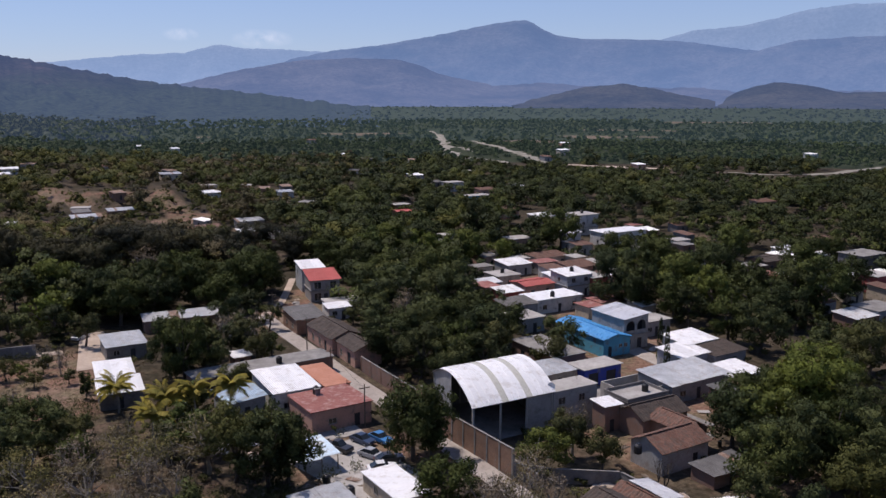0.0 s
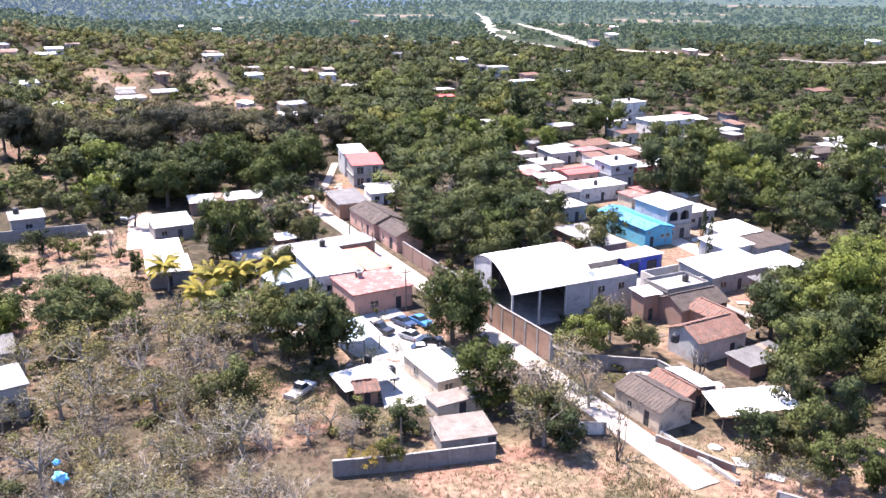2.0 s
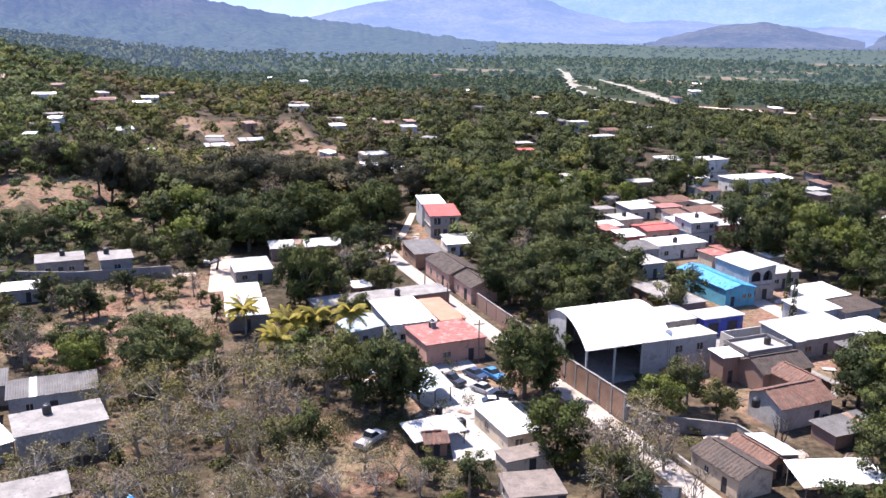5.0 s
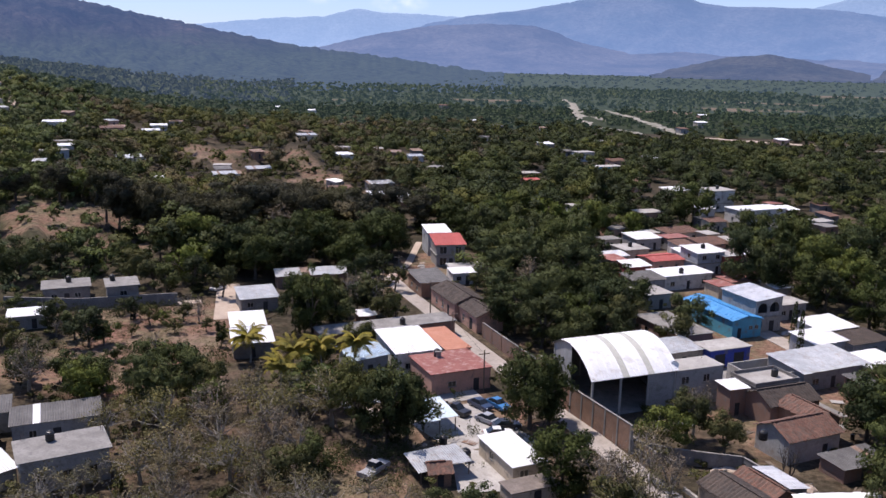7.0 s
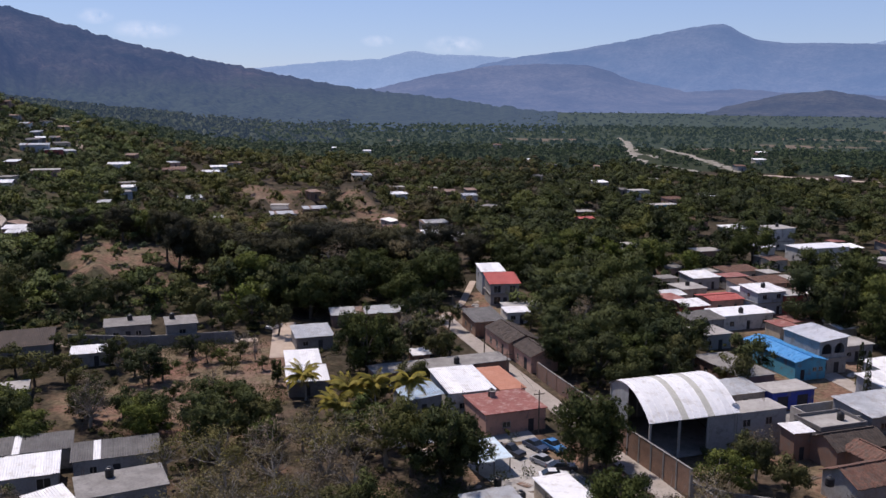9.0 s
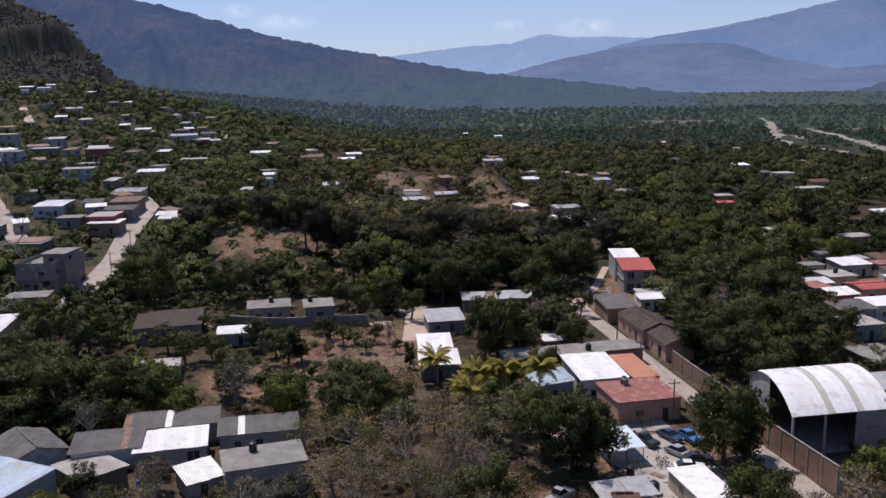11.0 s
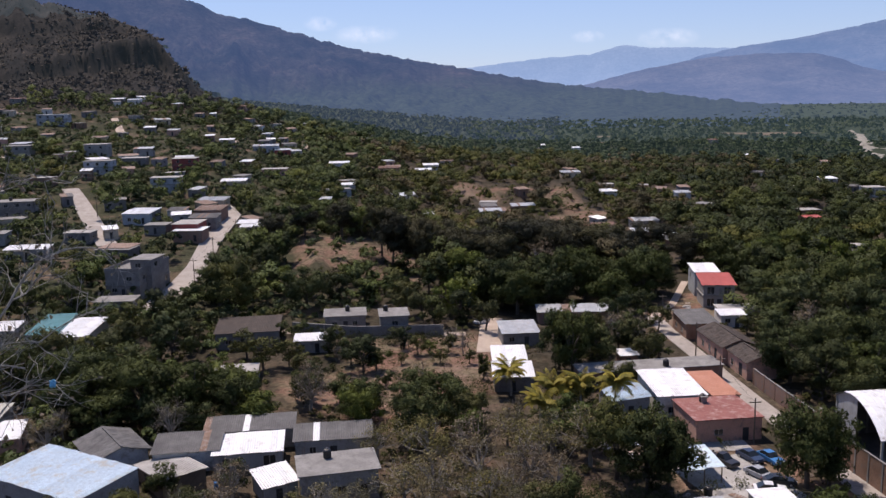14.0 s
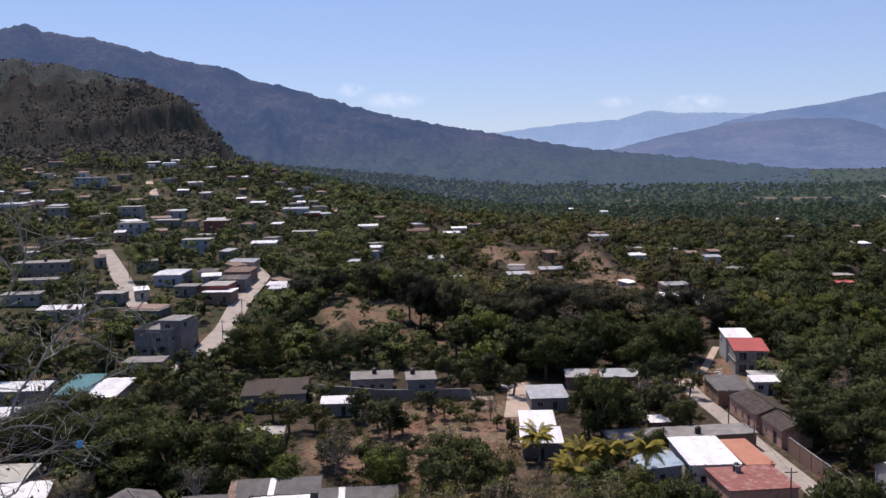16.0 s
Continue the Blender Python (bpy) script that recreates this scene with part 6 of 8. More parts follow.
for lab, x, y, w, d, h, wl, rf, rm in [
    ("grey arcaded house on the slope", -244, 262, 11, 7, 5.6, W_PALEBLUE, "flat", PALE), ("dark red two-storey house on the slope", -266, 298, 10, 8, 5.6, W_RED, "flat", PALE),
    ("house with a pale flat roof on the slope", -289, 292, 10, 7, 3.2, BLOCK, "flat", PALE), ("grey-blue house on the slope", -287, 270, 11, 8, 5.6, W_PALEBLUE, "flat", CONCRETE),
    ("tall grey house on the slope", -315, 296, 10, 8, 5.8, W_GREY, "flat", PALE), ("white-roofed house on the slope", -372, 277, 11, 7, 3.2, W_PALEBLUE, "sheet", WHITE_SHEET),
    ("grey house among bushes on the slope", -339, 274, 11, 7, 5.6, W_GREY, "flat", CONCRETE), ("row of grey-blue houses on the upper slope", -401, 348, 16, 8, 5.6, W_PALEBLUE, "flat", ZINC),
    ("small pale house under the bluff", -426, 434, 8, 6, 3.2, W_WHITE, "sheet", WHITE_SHEET), ("house with a long white roof", -233, 289, 10, 7, 3.2, W_CREAM, "sheet", WHITE_SHEET),
    ("pinkish house beside the trees", -243, 331, 11, 7, 3.4, W_PINK, "flat", PALE), ("house with a bright white roof", -248, 394, 10, 7, 3.2, W_WHITE, "sheet", WHITE_SHEET),
    ("small white-roofed house in the woods", -209, 339, 6, 5, 3.0, W_WHITE, "sheet", WHITE_SHEET), ("house with a reddish roof", -234, 422, 11, 7, 3.2, W_PINK, "sheet", CLAY),
    ("low house with a white roof in the woods", -228, 452, 9, 6, 3.0, W_GREY, "sheet", WHITE_SHEET), ("long pale-blue house under grey sheets", -287, 384, 13, 7, 3.4, W_PALEBLUE, "sheet", ZINC),
    ("red-walled house beside a pale path", -278, 386, 8, 6, 3.2, W_RED, "sheet", ZINC),
    # right half
    ("house with a pale flat roof", 16, 232, 7, 7, 3.2, W_CREAM, "flat", PALE), ("house with a red tile roof", 23, 221, 9, 7, 3.2, W_PINK, "tile", REDROOF), ("long house with a white roof", 26, 206, 13, 7, 3.4, W_WHITE, "flat", WHITE_SHEET),
    ("two-storey house with a white roof", 33, 221, 8, 7, 5.6, W_PALEBLUE, "sheet", WHITE_SHEET), ("house with a deep red wall", 39, 222, 5, 5, 4.6, W_RED, "flat", PALE), ("house with a bleached sheet roof", 20, 246, 8, 7, 3.2, W_GREY, "sheet", WHITE_SHEET),
    ("long house with an orange-brown roof", 31, 258, 11, 6, 3.0, W_CREAM, "sheet", CLAY), ("house with a reddish roof and tank", 38, 243, 9, 7, 3.2, W_PINK, "sheet", CLAY), ("house with a grey sheet roof", 17, 199, 8, 6, 3.2, W_GREY, "sheet", GREY_SHEET),
    ("small shop with a white awning roof", 16, 213, 6, 5, 3.0, W_RED, "sheet", WHITE_SHEET),
    ("white three-storey house above the trees", 51, 320, 9, 8, 7.4, W_WHITE, "flat", PALE), ("long white house with blue openings", 60, 297, 18, 8, 4.6, W_WHITE, "flat", WHITE_SHEET), ("white-roofed house in the trees", 39, 343, 9, 7, 3.2, W_CREAM, "sheet", WHITE_SHEET),
    ("pinkish low house in the trees", 25, 291, 8, 6, 3.0, W_PINK, "flat", PALE), ("white house with a stepped flat roof", 69, 245, 9, 8, 4.4, W_WHITE, "flat", PALE), ("house with a pale patchy roof", 79, 257, 8, 7, 3.2, W_CREAM, "flat", PALE),
    ("house with a red tile roof in the trees", 125, 287, 10, 7, 3.2, W_BROWN, "tile", CLAY), ("white-roofed house in the trees", 107, 267, 8, 7, 3.2, W_WHITE, "sheet", WHITE_SHEET), ("house with a broad brown tile roof", 95, 253, 10, 8, 3.2, W_BROWN, "tile", OLDCLAY),
    ("grey two-storey concrete house", 121, 249, 11, 8, 5.8, BLOCK, "flat", CONCRETE), ("grey house with a white slab roof", 108, 229, 9, 7, 3.2, BLOCK, "flat", WHITE_SHEET), ("grey house with a blue-grey wall", 99, 195, 9, 7, 3.4, W_PALEBLUE, "flat", CONCRETE),
    ("brick-red house with a pale roof", 113, 225, 7, 6, 4.6, W_RED, "flat", PALE), ("small white house in the trees", 78, 287, 6, 5, 3.0, W_WHITE, "flat", PALE), ("yard house with pale sheets", 92, 190, 8, 6, 2.8, W_BROWN, "sheet", ZINC),
    ("red-roofed cottage in dense trees", -17, 357, 6, 5, 3.0, W_PINK, "tile", REDROOF), ("bright white house in a clearing", -111, 418, 8, 7, 3.6, W_WHITE, "sheet", WHITE_SHEET), ("long shed under grey roof sheets", -74, 332, 10, 6, 2.8, W_GREY, "sheet", ZINC),
    ("small shed under white metal roof sheets", -60, 302, 7, 5, 2.8, W_GREY, "sheet", WHITE_SHEET), ("small shed under white metal roof sheets", -69, 305, 6, 5, 2.8, W_BROWN, "sheet", WHITE_SHEET), ("cream house standing on the bare slope", -142, 457, 10, 6, 3.0, W_CREAM, "sheet", ZINC), ("blue-grey shed standing on bare earth", -139, 339, 11, 6, 2.8, W_PALEBLUE, "sheet", ZINC),
    ("dark brown shed standing on bare earth", -134, 362, 10, 6, 2.8, W_BROWN, "sheet", ZINC), ("white-roofed house at the woods' edge", -238, 482, 9, 7, 3.2, W_WHITE, "sheet", WHITE_SHEET),
    ("turquoise-edged low building by the river", 15, 413, 14, 6, 3.0, W_TURQ, "flat", PALE), ("white house near the river", 5, 456, 9, 7, 4.6, W_WHITE, "flat", PALE), ("orange earth-walled house near the river", 21, 438, 9, 6, 3.0, W_PINK, "sheet", CLAY),
    ("low white house in the woods", -77, 426, 7, 5, 3.0, W_WHITE, "sheet", ZINC), ("small pale house in the woods", 1, 299, 4, 4, 2.8, W_WHITE, "flat", PALE), ("long low house in the woods", 142, 388, 10, 6, 3.0, W_CREAM, "sheet", CLAY)]:
    simple(lab, x, y, w, d, h, wl, rf, rm, 30, group=FAR)

# the crowded blocks of small houses on the right
rngt = random.Random(17)
for cx, cy, rx, ry, n in ((28, 226, 18, 36, 34), (112, 228, 24, 34, 14), (62, 300, 26, 26, 7)):
    for k in range(n * 3):
        x, y = cx + rngt.uniform(-rx, rx), cy + rngt.uniform(-ry, ry)
        w, d = rngt.uniform(4, 7), rngt.uniform(4, 6.5)
        if any(math.hypot(x - b[0], y - b[1]) < 0.55 * (w + max(b[3], b[4])) for b in BUILT):
            continue
        rf, rm, lab = rngt.choice([("flat", PALE, "pale flat roof"), ("flat", CONCRETE, "grey flat roof"), ("sheet", WHITE_SHEET, "white sheet roof"), ("sheet", ZINC, "dull zinc roof"), ("sheet", CLAY, "rusty red roof"), ("flat", REDSLAB, "red sealed roof")])
        simple("small town house with a " + lab, x, y, w, d, rngt.choice([2.7, 2.9, 3.2]), rngt.choice([W_GREY, W_WHITE, W_CREAM, W_PINK, BLOCK, W_BROWN]), rf, rm, 30, group=FAR, sheet=2.0)
# houses climbing the slope, then those among the valley's trees
def outlying(words, spots, wide, seed):
    rn = random.Random(seed)
    for x, y in spots:
        if any(math.hypot(x - b[0], y - b[1]) < 0.5 * (wide + max(b[3], b[4])) for b in BUILT):
            continue
        rf, rm, lab = rn.choice([("flat", PALE, "pale flat roof"), ("sheet", WHITE_SHEET, "white sheet roof"), ("flat", CONCRETE, "grey flat roof"), ("sheet", ZINC, "zinc sheet roof"), ("sheet", GREY_SHEET, "grey cement-sheet roof"), ("sheet", RUSTY, "rusty sheet roof"), ("sheet", RUSTY, "rust-streaked sheet roof")])
        wl = rn.choice([BLOCK, W_GREY, W_WHITE, W_BROWN, W_CREAM, W_PINK, BLOCK, BRICK])
        simple(words + " with a " + lab, x, y, wide * rn.uniform(0.75, 1.25), rn.uniform(5, 7), rn.choice([2.6, 2.9, 3.1, 3.3]), wl, rf, rm, rn.uniform(5, 75), group=FAR, sheet=2.0)


outlying("hillside house", [(-369, 288), (-406, 308), (-392, 318), (-416, 365), (-409, 380), (-384, 349), (-438, 452), (-436, 430), (-379, 386), (-342, 358), (-339, 320), (-302, 283), (-297, 296), (-301, 310), (-277, 310)], 6.8, 41)
outlying("hillside house", [(-281, 298), (-258, 282), (-298, 398), (-292, 412), (-239, 302), (-241, 326), (-276, 394), (-249, 391), (-267, 436), (-218, 353), (-239, 436), (-251, 453), (-358, 462), (-362, 389), (-365, 312), (-289, 243), (-355, 288), (-303, 372), (-261, 334)], 6.5, 42)
outlying("valley house among trees", [(-121, 453), (-150, 482), (-145, 349), (-152, 366), (-142, 382), (-92, 333), (-61, 391), (-81, 451), (-90, 441), (-55, 546), (-54, 630), (-19, 380), (-238, 505), (-236, 476), (-3, 477), (-22, 626), (-56, 289)], 6.2, 43)
rngs = random.Random(91)
outlying("small hillside house half hidden in bushes", [(-math.sin(radians(q)) * v, math.cos(radians(q)) * v) for q, v in [(rngs.uniform(31, 57), rngs.uniform(290, 610)) for _ in range(46)]], 4.6, 44)
OPEN_SIGHTS = list(SIGHTS)
# many more small far roofs on the slope and in the valley
rngf = random.Random(5)
for k in range(18):
    a = rngf.uniform(31, 56)
    r = rngf.uniform(330, 640)
    x, y = -math.sin(radians(a)) * r, math.cos(radians(a)) * r
    if any(math.hypot(x - b[0], y - b[1]) < 16 for b in BUILT):
        continue
    rf, rm, lab = rngf.choice([("flat", PALE, "pale flat roof"), ("sheet", WHITE_SHEET, "white sheet roof"), ("flat", CONCRETE, "grey flat roof"), ("sheet", ZINC, "zinc sheet roof"), ("sheet", CLAY, "reddish roof")])
    wl = rngf.choice([BLOCK, W_GREY, W_WHITE, W_PALEBLUE, W_CREAM, W_PINK])
    simple("hillside house with a " + lab, x, y, rngf.uniform(6, 10), rngf.uniform(5, 7), rngf.choice([3.0, 3.2, 5.6]), wl, rf, rm, rngf.choice([20, 30, 45]), group=FAR, sheet=2.0)

for k in range(26):
    a = rngf.uniform(-31, 33)
    r = rngf.uniform(270, 900)
    x, y = -math.sin(radians(a)) * r, math.cos(radians(a)) * r
    if any(math.hypot(x - b[0], y - b[1]) < 14 for b in BUILT):
        continue
    rf, rm, lab = rngf.choice([("flat", PALE, "pale flat roof"), ("sheet", WHITE_SHEET, "white sheet roof"), ("sheet", WHITE_SHEET, "bright white roof"), ("sheet", ZINC, "zinc sheet roof"), ("sheet", CLAY, "reddish roof")])
    simple("valley house with a " + lab + " among trees", x, y, rngf.uniform(6, 10), rngf.uniform(5, 7), rngf.choice([3.4, 3.4, 4.2]), rngf.choice([W_GREY, W_WHITE, W_CREAM, W_PINK]), rf, rm, rngf.choice([20, 30, 45]), group=FAR, sheet=2.0)


# ---------------------------------------------------------------- vehicles, tanks, poles
def loft(bm, profile, y0, y1, inset=0.0, top_from=None):
    """A side profile swept across the width, drawn in towards the top."""
    rows = []
    for y, k in ((y0, 0), (y0 + 0.08, 1), (y1 - 0.08, 1), (y1, 0)):
        ring = []
        for x, z in profile:
            t = inset * max(0, (z - top_from) / 0.6) if top_from is not None else 0
            yy = y + (t if y < (y0 + y1) / 2 else -t)
            g = 1.0 if k else 0.985
            ring.append(bm.verts.new((x * g, yy, z * (1.0 if k else 0.99))))
        rows.append(ring)
    n = len(profile)
    for a, b in zip(rows, rows[1:]):
        for i in range(n):
            j = (i + 1) % n
            bm.faces.new((a[i], a[j], b[j], b[i]))
    bm.faces.new(rows[0][::-1])
    bm.faces.new(rows[-1])
    bmesh.ops.recalc_face_normals(bm, faces=bm.faces)


def vehicle(x, y, ang, material, label, pickup=False, name="car"):
    e = base(name, x, y, ang, label, "pickup truck" if pickup else "car", "parked vehicles")
    L = 4.9 if pickup else 4.2
    bm = bmesh.new()
    if pickup:
        prof = [(-L / 2, 0.4), (L / 2, 0.4), (L / 2 + 0.05, 0.75), (L / 2 - 0.1, 0.98), (L / 2 - 1.2, 1.05), (0.3, 1.08), (-0.5, 1.08), (-0.5, 0.78), (-L / 2 + 0.08, 0.78), (-L / 2 + 0.08, 1.05), (-L / 2, 1.05)]
        cab = [(1.25, 1.05), (0.55, 1.66), (-0.35, 1.68), (-0.55, 1.05)]
    else:
        prof = [(-L / 2, 0.35), (L / 2, 0.35), (L / 2 + 0.04, 0.6), (L / 2 - 0.1, 0.82), (L / 2 - 1.1, 0.93), (-L / 2 + 0.5, 0.95), (-L / 2 + 0.02, 0.85)]
        cab = [(L / 2 - 1.15, 0.92), (0.35, 1.4), (-0.9, 1.42), (-L / 2 + 0.4, 0.95)]
    loft(bm, prof, -0.85, 0.85)
    body = part("body", bm, material, e)
    bm = bmesh.new()
    loft(bm, cab, -0.76, 0.76, 0.14, 0.95)
    cabin = part("cabin", bm, GLASS, e, "dark glazed cabin")
    bm = bmesh.new()
    cuboid(bm, cab[2][0] + 0.05, -0.58, cab[2][1] - 0.02, cab[1][0] - 0.05, 0.58, cab[1][1] + 0.05)
    part("roof_panel", bm, material, e)
    for sx in (-1, 1):
        for sy in (-1, 1):
            for nm, r, w, m2 in (("tyre", 0.32, 0.1, RUBBER), ("rim", 0.18, 0.112, STEEL)):
                bm = bmesh.new()
                bmesh.ops.create_cone(bm, cap_ends=True, segments=14, radius1=r, radius2=r, depth=w * 2, matrix=Matrix.Translation((sx * L * 0.31, sy * 0.76, 0.32)) @ Matrix.Rotation(radians(90), 4, "X"))
                if nm == "tyre":
                    wheel = part("wheel", bm, m2, e)
                else:
                    part("rim", bm, m2, wheel)
    for sy in (-0.6, 0.6):
        for nm, xx, m2 in (("headlight", L / 2 - 0.03, WHITE_SHEET), ("tail_light", -L / 2 - 0.03, W_RED)):
            bm = bmesh.new()
            cuboid(bm, xx - 0.03, sy - 0.14, 0.62, xx + 0.05, sy + 0.14, 0.74)
            part(nm, bm, m2, e)
    BUILT.append((x, y, ang, 3, 3))
    return e


P_DARK, P_BLUE, P_WHITE, P_NAVY, P_SILVER = paint("charcoal_car_paint", (0.03, 0.03, 0.035)), paint("blue_car_paint", (0.05, 0.2, 0.45)), paint("white_car_paint", (0.7, 0.7, 0.7)), paint("navy_car_paint", (0.03, 0.05, 0.1)), paint("silver_car_paint", (0.35, 0.36, 0.38))
vehicle(-15.4, 121.2, -35, P_DARK, "dark grey pickup parked in the yard", True, "pickup")
vehicle(-12.0, 124.0, -42, P_NAVY, "navy blue car parked in the yard")
vehicle(-9.4, 124.6, -46, P_BLUE, "bright blue car parked in the yard")
vehicle(-10.2, 118.6, -35, P_SILVER, "silver car parked in the yard")
vehicle(-7.6, 117.2, 20, P_DARK, "black car parked under a tree")
vehicle(-8.4, 114.2, 15, P_WHITE, "white car with dusty paint in the yard")
vehicle(-23.0, 100.2, 65, P_SILVER, "silver pickup in the shade of trees", True, "pickup")
vehicle(-76.4, 179.0, 75, P_WHITE, "white car at the end of the track")
vehicle(-31.0, 199.0, 60, paint("brown_car_paint", (0.2, 0.08, 0.05)), "brown car parked beside the street")


def tank(x, y, z, s=1.0, label="black plastic rooftop water tank"):
    e = base("water_tank", x, y, 0, label, "water tank", "water tanks", z)
    bm = bmesh.new()
    prof = [(0.0, 0.0), (0.52, 0.0), (0.55, 0.1), (0.55, 0.35), (0.52, 0.38), (0.55, 0.41), (0.55, 0.7), (0.52, 0.73), (0.55, 0.76), (0.55, 1.0), (0.4, 1.2), (0.2, 1.28)]
    rings = [[bm.verts.new((r * s * math.cos(2 * math.pi * i / 18), r * s * math.sin(2 * math.pi * i / 18), h * s)) for i in range(18)] for r, h in prof[1:]]
    for a, b in zip(rings, rings[1:]):
        for i in range(18):
            bm.faces.new((a[i], a[(i + 1) % 18], b[(i + 1) % 18], b[i]))
    bm.faces.new(rings[0][::-1])
    bm.faces.new(rings[-1])
    part("body", bm, TANKP, e)
    bm = bmesh.new()
    bmesh.ops.create_cone(bm, cap_ends=True, segments=16, radius1=0.24 * s, radius2=0.2 * s, depth=0.1 * s, matrix=Matrix.Translation((0, 0, 1.32 * s)))
    part("lid", bm, TANKP, e)
    return e


tank(-12.0, 106.0, ground_z(-12, 106) + 0.1, 1.25, "black plastic water tank standing in the yard")
tank(-15.6, 110.2, ground_z(-15.6, 110.2) + 0.1, 1.0, "small black water tank standing in the yard")
tank(26.4, 112.2, ground_z(27, 112) + 3.5)
tank(41.4, 184.6, ground_z(44.5, 184.0) + 3.36)
tank(42.8, 183.6, ground_z(44.5, 184.0) + 3.36)
tank(-29.8, 153.6, ground_z(-33.0, 153.5) + 3.06)
tank(-93.6, 165.2, ground_z(-91.5, 165.0) + 4.56)
tank(26.0, 203.5, ground_z(26, 206) + 3.56)
tank(-258, 203, ground_z(-259, 203) + 5.76)


# ---------------------------------------------------------------- yard and roof clutter
def rubble_heap(x, y, size, seed):
    """A low heap of broken concrete and earth with loose lumps on it."""
    rn = random.Random(seed)
    e = base("rubble_heap", x, y, rn.uniform(0, 360), "low heap of pale broken concrete and earth", "rubble", "yard clutter")
    bm = bmesh.new()
    bmesh.ops.create_icosphere(bm, subdivisions=2, radius=size)
    for v in bm.verts:
        f = 1 + 0.5 * noise.fractal((v.co.x * 1.1 + seed, v.co.y * 1.1, v.co.z * 1.1), 1, 2, 3)
        v.co = Vector((v.co.x * f * 1.3, v.co.y * f, v.co.z * f * 0.4))
    part("mound", bm, DIRTROAD if seed % 3 else PALE, e)
    for k in range(5):
        bm = bmesh.new()
        s = size * rn.uniform(0.12, 0.28)
        cuboid(bm, -s, -s * 0.7, -s * 0.4, s, s * 0.7, s * 0.4)
        lump = part("lump", bm, rn.choice([CONCRETE, PALE, BRICK]), e)
        lump.matrix_basis = pose(rn.uniform(-1, 1) * size, rn.uniform(-0.8, 0.8) * size, 0.3 * size, rn.uniform(-30, 30), rn.uniform(-30, 30), rn.uniform(0, 180))


def oil_drum(x, y, z, seed):
    e = base("drum", x, y, 0, "dented steel drum standing in a yard", "drum", "yard clutter", z)
    bm = bmesh.new()
    prof = [(0.29, 0.0), (0.29, 0.28), (0.305, 0.3), (0.29, 0.32), (0.29, 0.58), (0.305, 0.6), (0.29, 0.62), (0.29, 0.88), (0.26, 0.88), (0.25, 0.84)]
    rings = [[bm.verts.new((r * math.cos(a * math.pi / 6), r * math.sin(a * math.pi / 6), zz)) for a in range(12)] for r, zz in prof]
    for a, b in zip(rings, rings[1:]):
        for i in range(12):
            bm.faces.new((a[i], a[(i + 1) % 12], b[(i + 1) % 12], b[i]))
    bm.faces.new(rings[-1])
    part("barrel", bm, (RUSTY, P_BLUE, W_RED, TANKP)[seed % 4], e)


def plank_stack(x, y, ang, seed):
    """A few weathered boards stacked crosswise."""
    rn = random.Random(seed)
    e = base("timber_stack", x, y, ang, "small stack of weathered boards on the ground", "timber", "yard clutter")
    for k in range(6):
        bm = bmesh.new()
        cuboid(bm, -rn.uniform(0.9, 1.5), -0.1, 0, rn.uniform(0.9, 1.5), 0.1, 0.05)
        part("board", bm, WOODP, e).matrix_basis = pose(0, -0.35 + 0.25 * (k % 3) + rn.uniform(-0.04, 0.04), 0.055 * (k // 3), 0, 0, rn.uniform(-8, 8))


def loose_sheet(x, y, ang, material, label):
    """A bent roofing sheet lying on the ground, propped at one edge."""
    V = [(i * 0.1 - 1.0, j * 0.75 - 0.75, 0.06 + 0.12 * (j / 2) + 0.03 * math.sin(i * 1.57)) for i in range(21) for j in range(3)]
    V += [(a, b, c - 0.02) for a, b, c in V]
    F = grid_faces(21, 3)
    e = base("roof_sheet", x, y, ang, label, "metal sheet", "yard clutter")
    link_mesh("sheet", np.array(V), np.concatenate([F, (F + 63)[:, ::-1]]), material, e)


def starter_bars(x, y, z, seed):
    """Bare steel bars left standing at a roof corner for a later storey."""
    e = base("starter_bars", x, y, 30, "rusty steel bars standing up from a concrete roof corner", "rebar", "roof clutter", z)
    for i, (dx, dy) in enumerate(((-0.12, -0.12), (0.12, -0.12), (0.12, 0.12), (-0.12, 0.12))):
        V, F = [], []
        tube(V, F, (dx, dy, -0.05), (dx + 0.03 * i, dy, 0.9 + 0.1 * ((seed + i) % 3)), 0.02, 0.02, 4)
        link_mesh("bar", np.array(V), F, RUSTY, e)


rngc = random.Random(77)
done = 0
for k in range(500):
    cx, cy, rx, ry = rngc.choice([(-12, 112, 8, 10), (30, 131, 14, 12), (30, 106, 10, 8), (42, 158, 10, 20), (-26, 122, 8, 4), (-75, 92, 12, 8), (28, 222, 16, 24), (-32, 203, 6, 12), (14, 98, 6, 10), (33, 88, 8, 6)])
    x, y = cx + rngc.uniform(-rx, rx), cy + rngc.uniform(-ry, ry)
    sc = math.hypot(x - 24 + (y - 82) * 0.568, 0)
    if done >= 90 or sc < 4.5 or any(math.hypot(x - b[0], y - b[1]) < 0.5 * math.hypot(b[3], b[4]) + 0.6 for b in BUILT):
        continue
    done += 1
    kind = rngc.randrange(6)
    if kind < 2:
        rubble_heap(x, y, rngc.uniform(0.5, 1.2), done)
    elif kind == 2:
        oil_drum(x, y, ground_z(x, y), done)
    elif kind == 3:
        plank_stack(x, y, rngc.uniform(0, 180), done)
    else:
        loose_sheet(x, y, rngc.uniform(0, 180), rngc.choice([ZINC, PALE, RUSTY, RUSTY]), rngc.choice(["bent roofing sheet lying in a yard", "old roofing sheet propped on rubble"]))
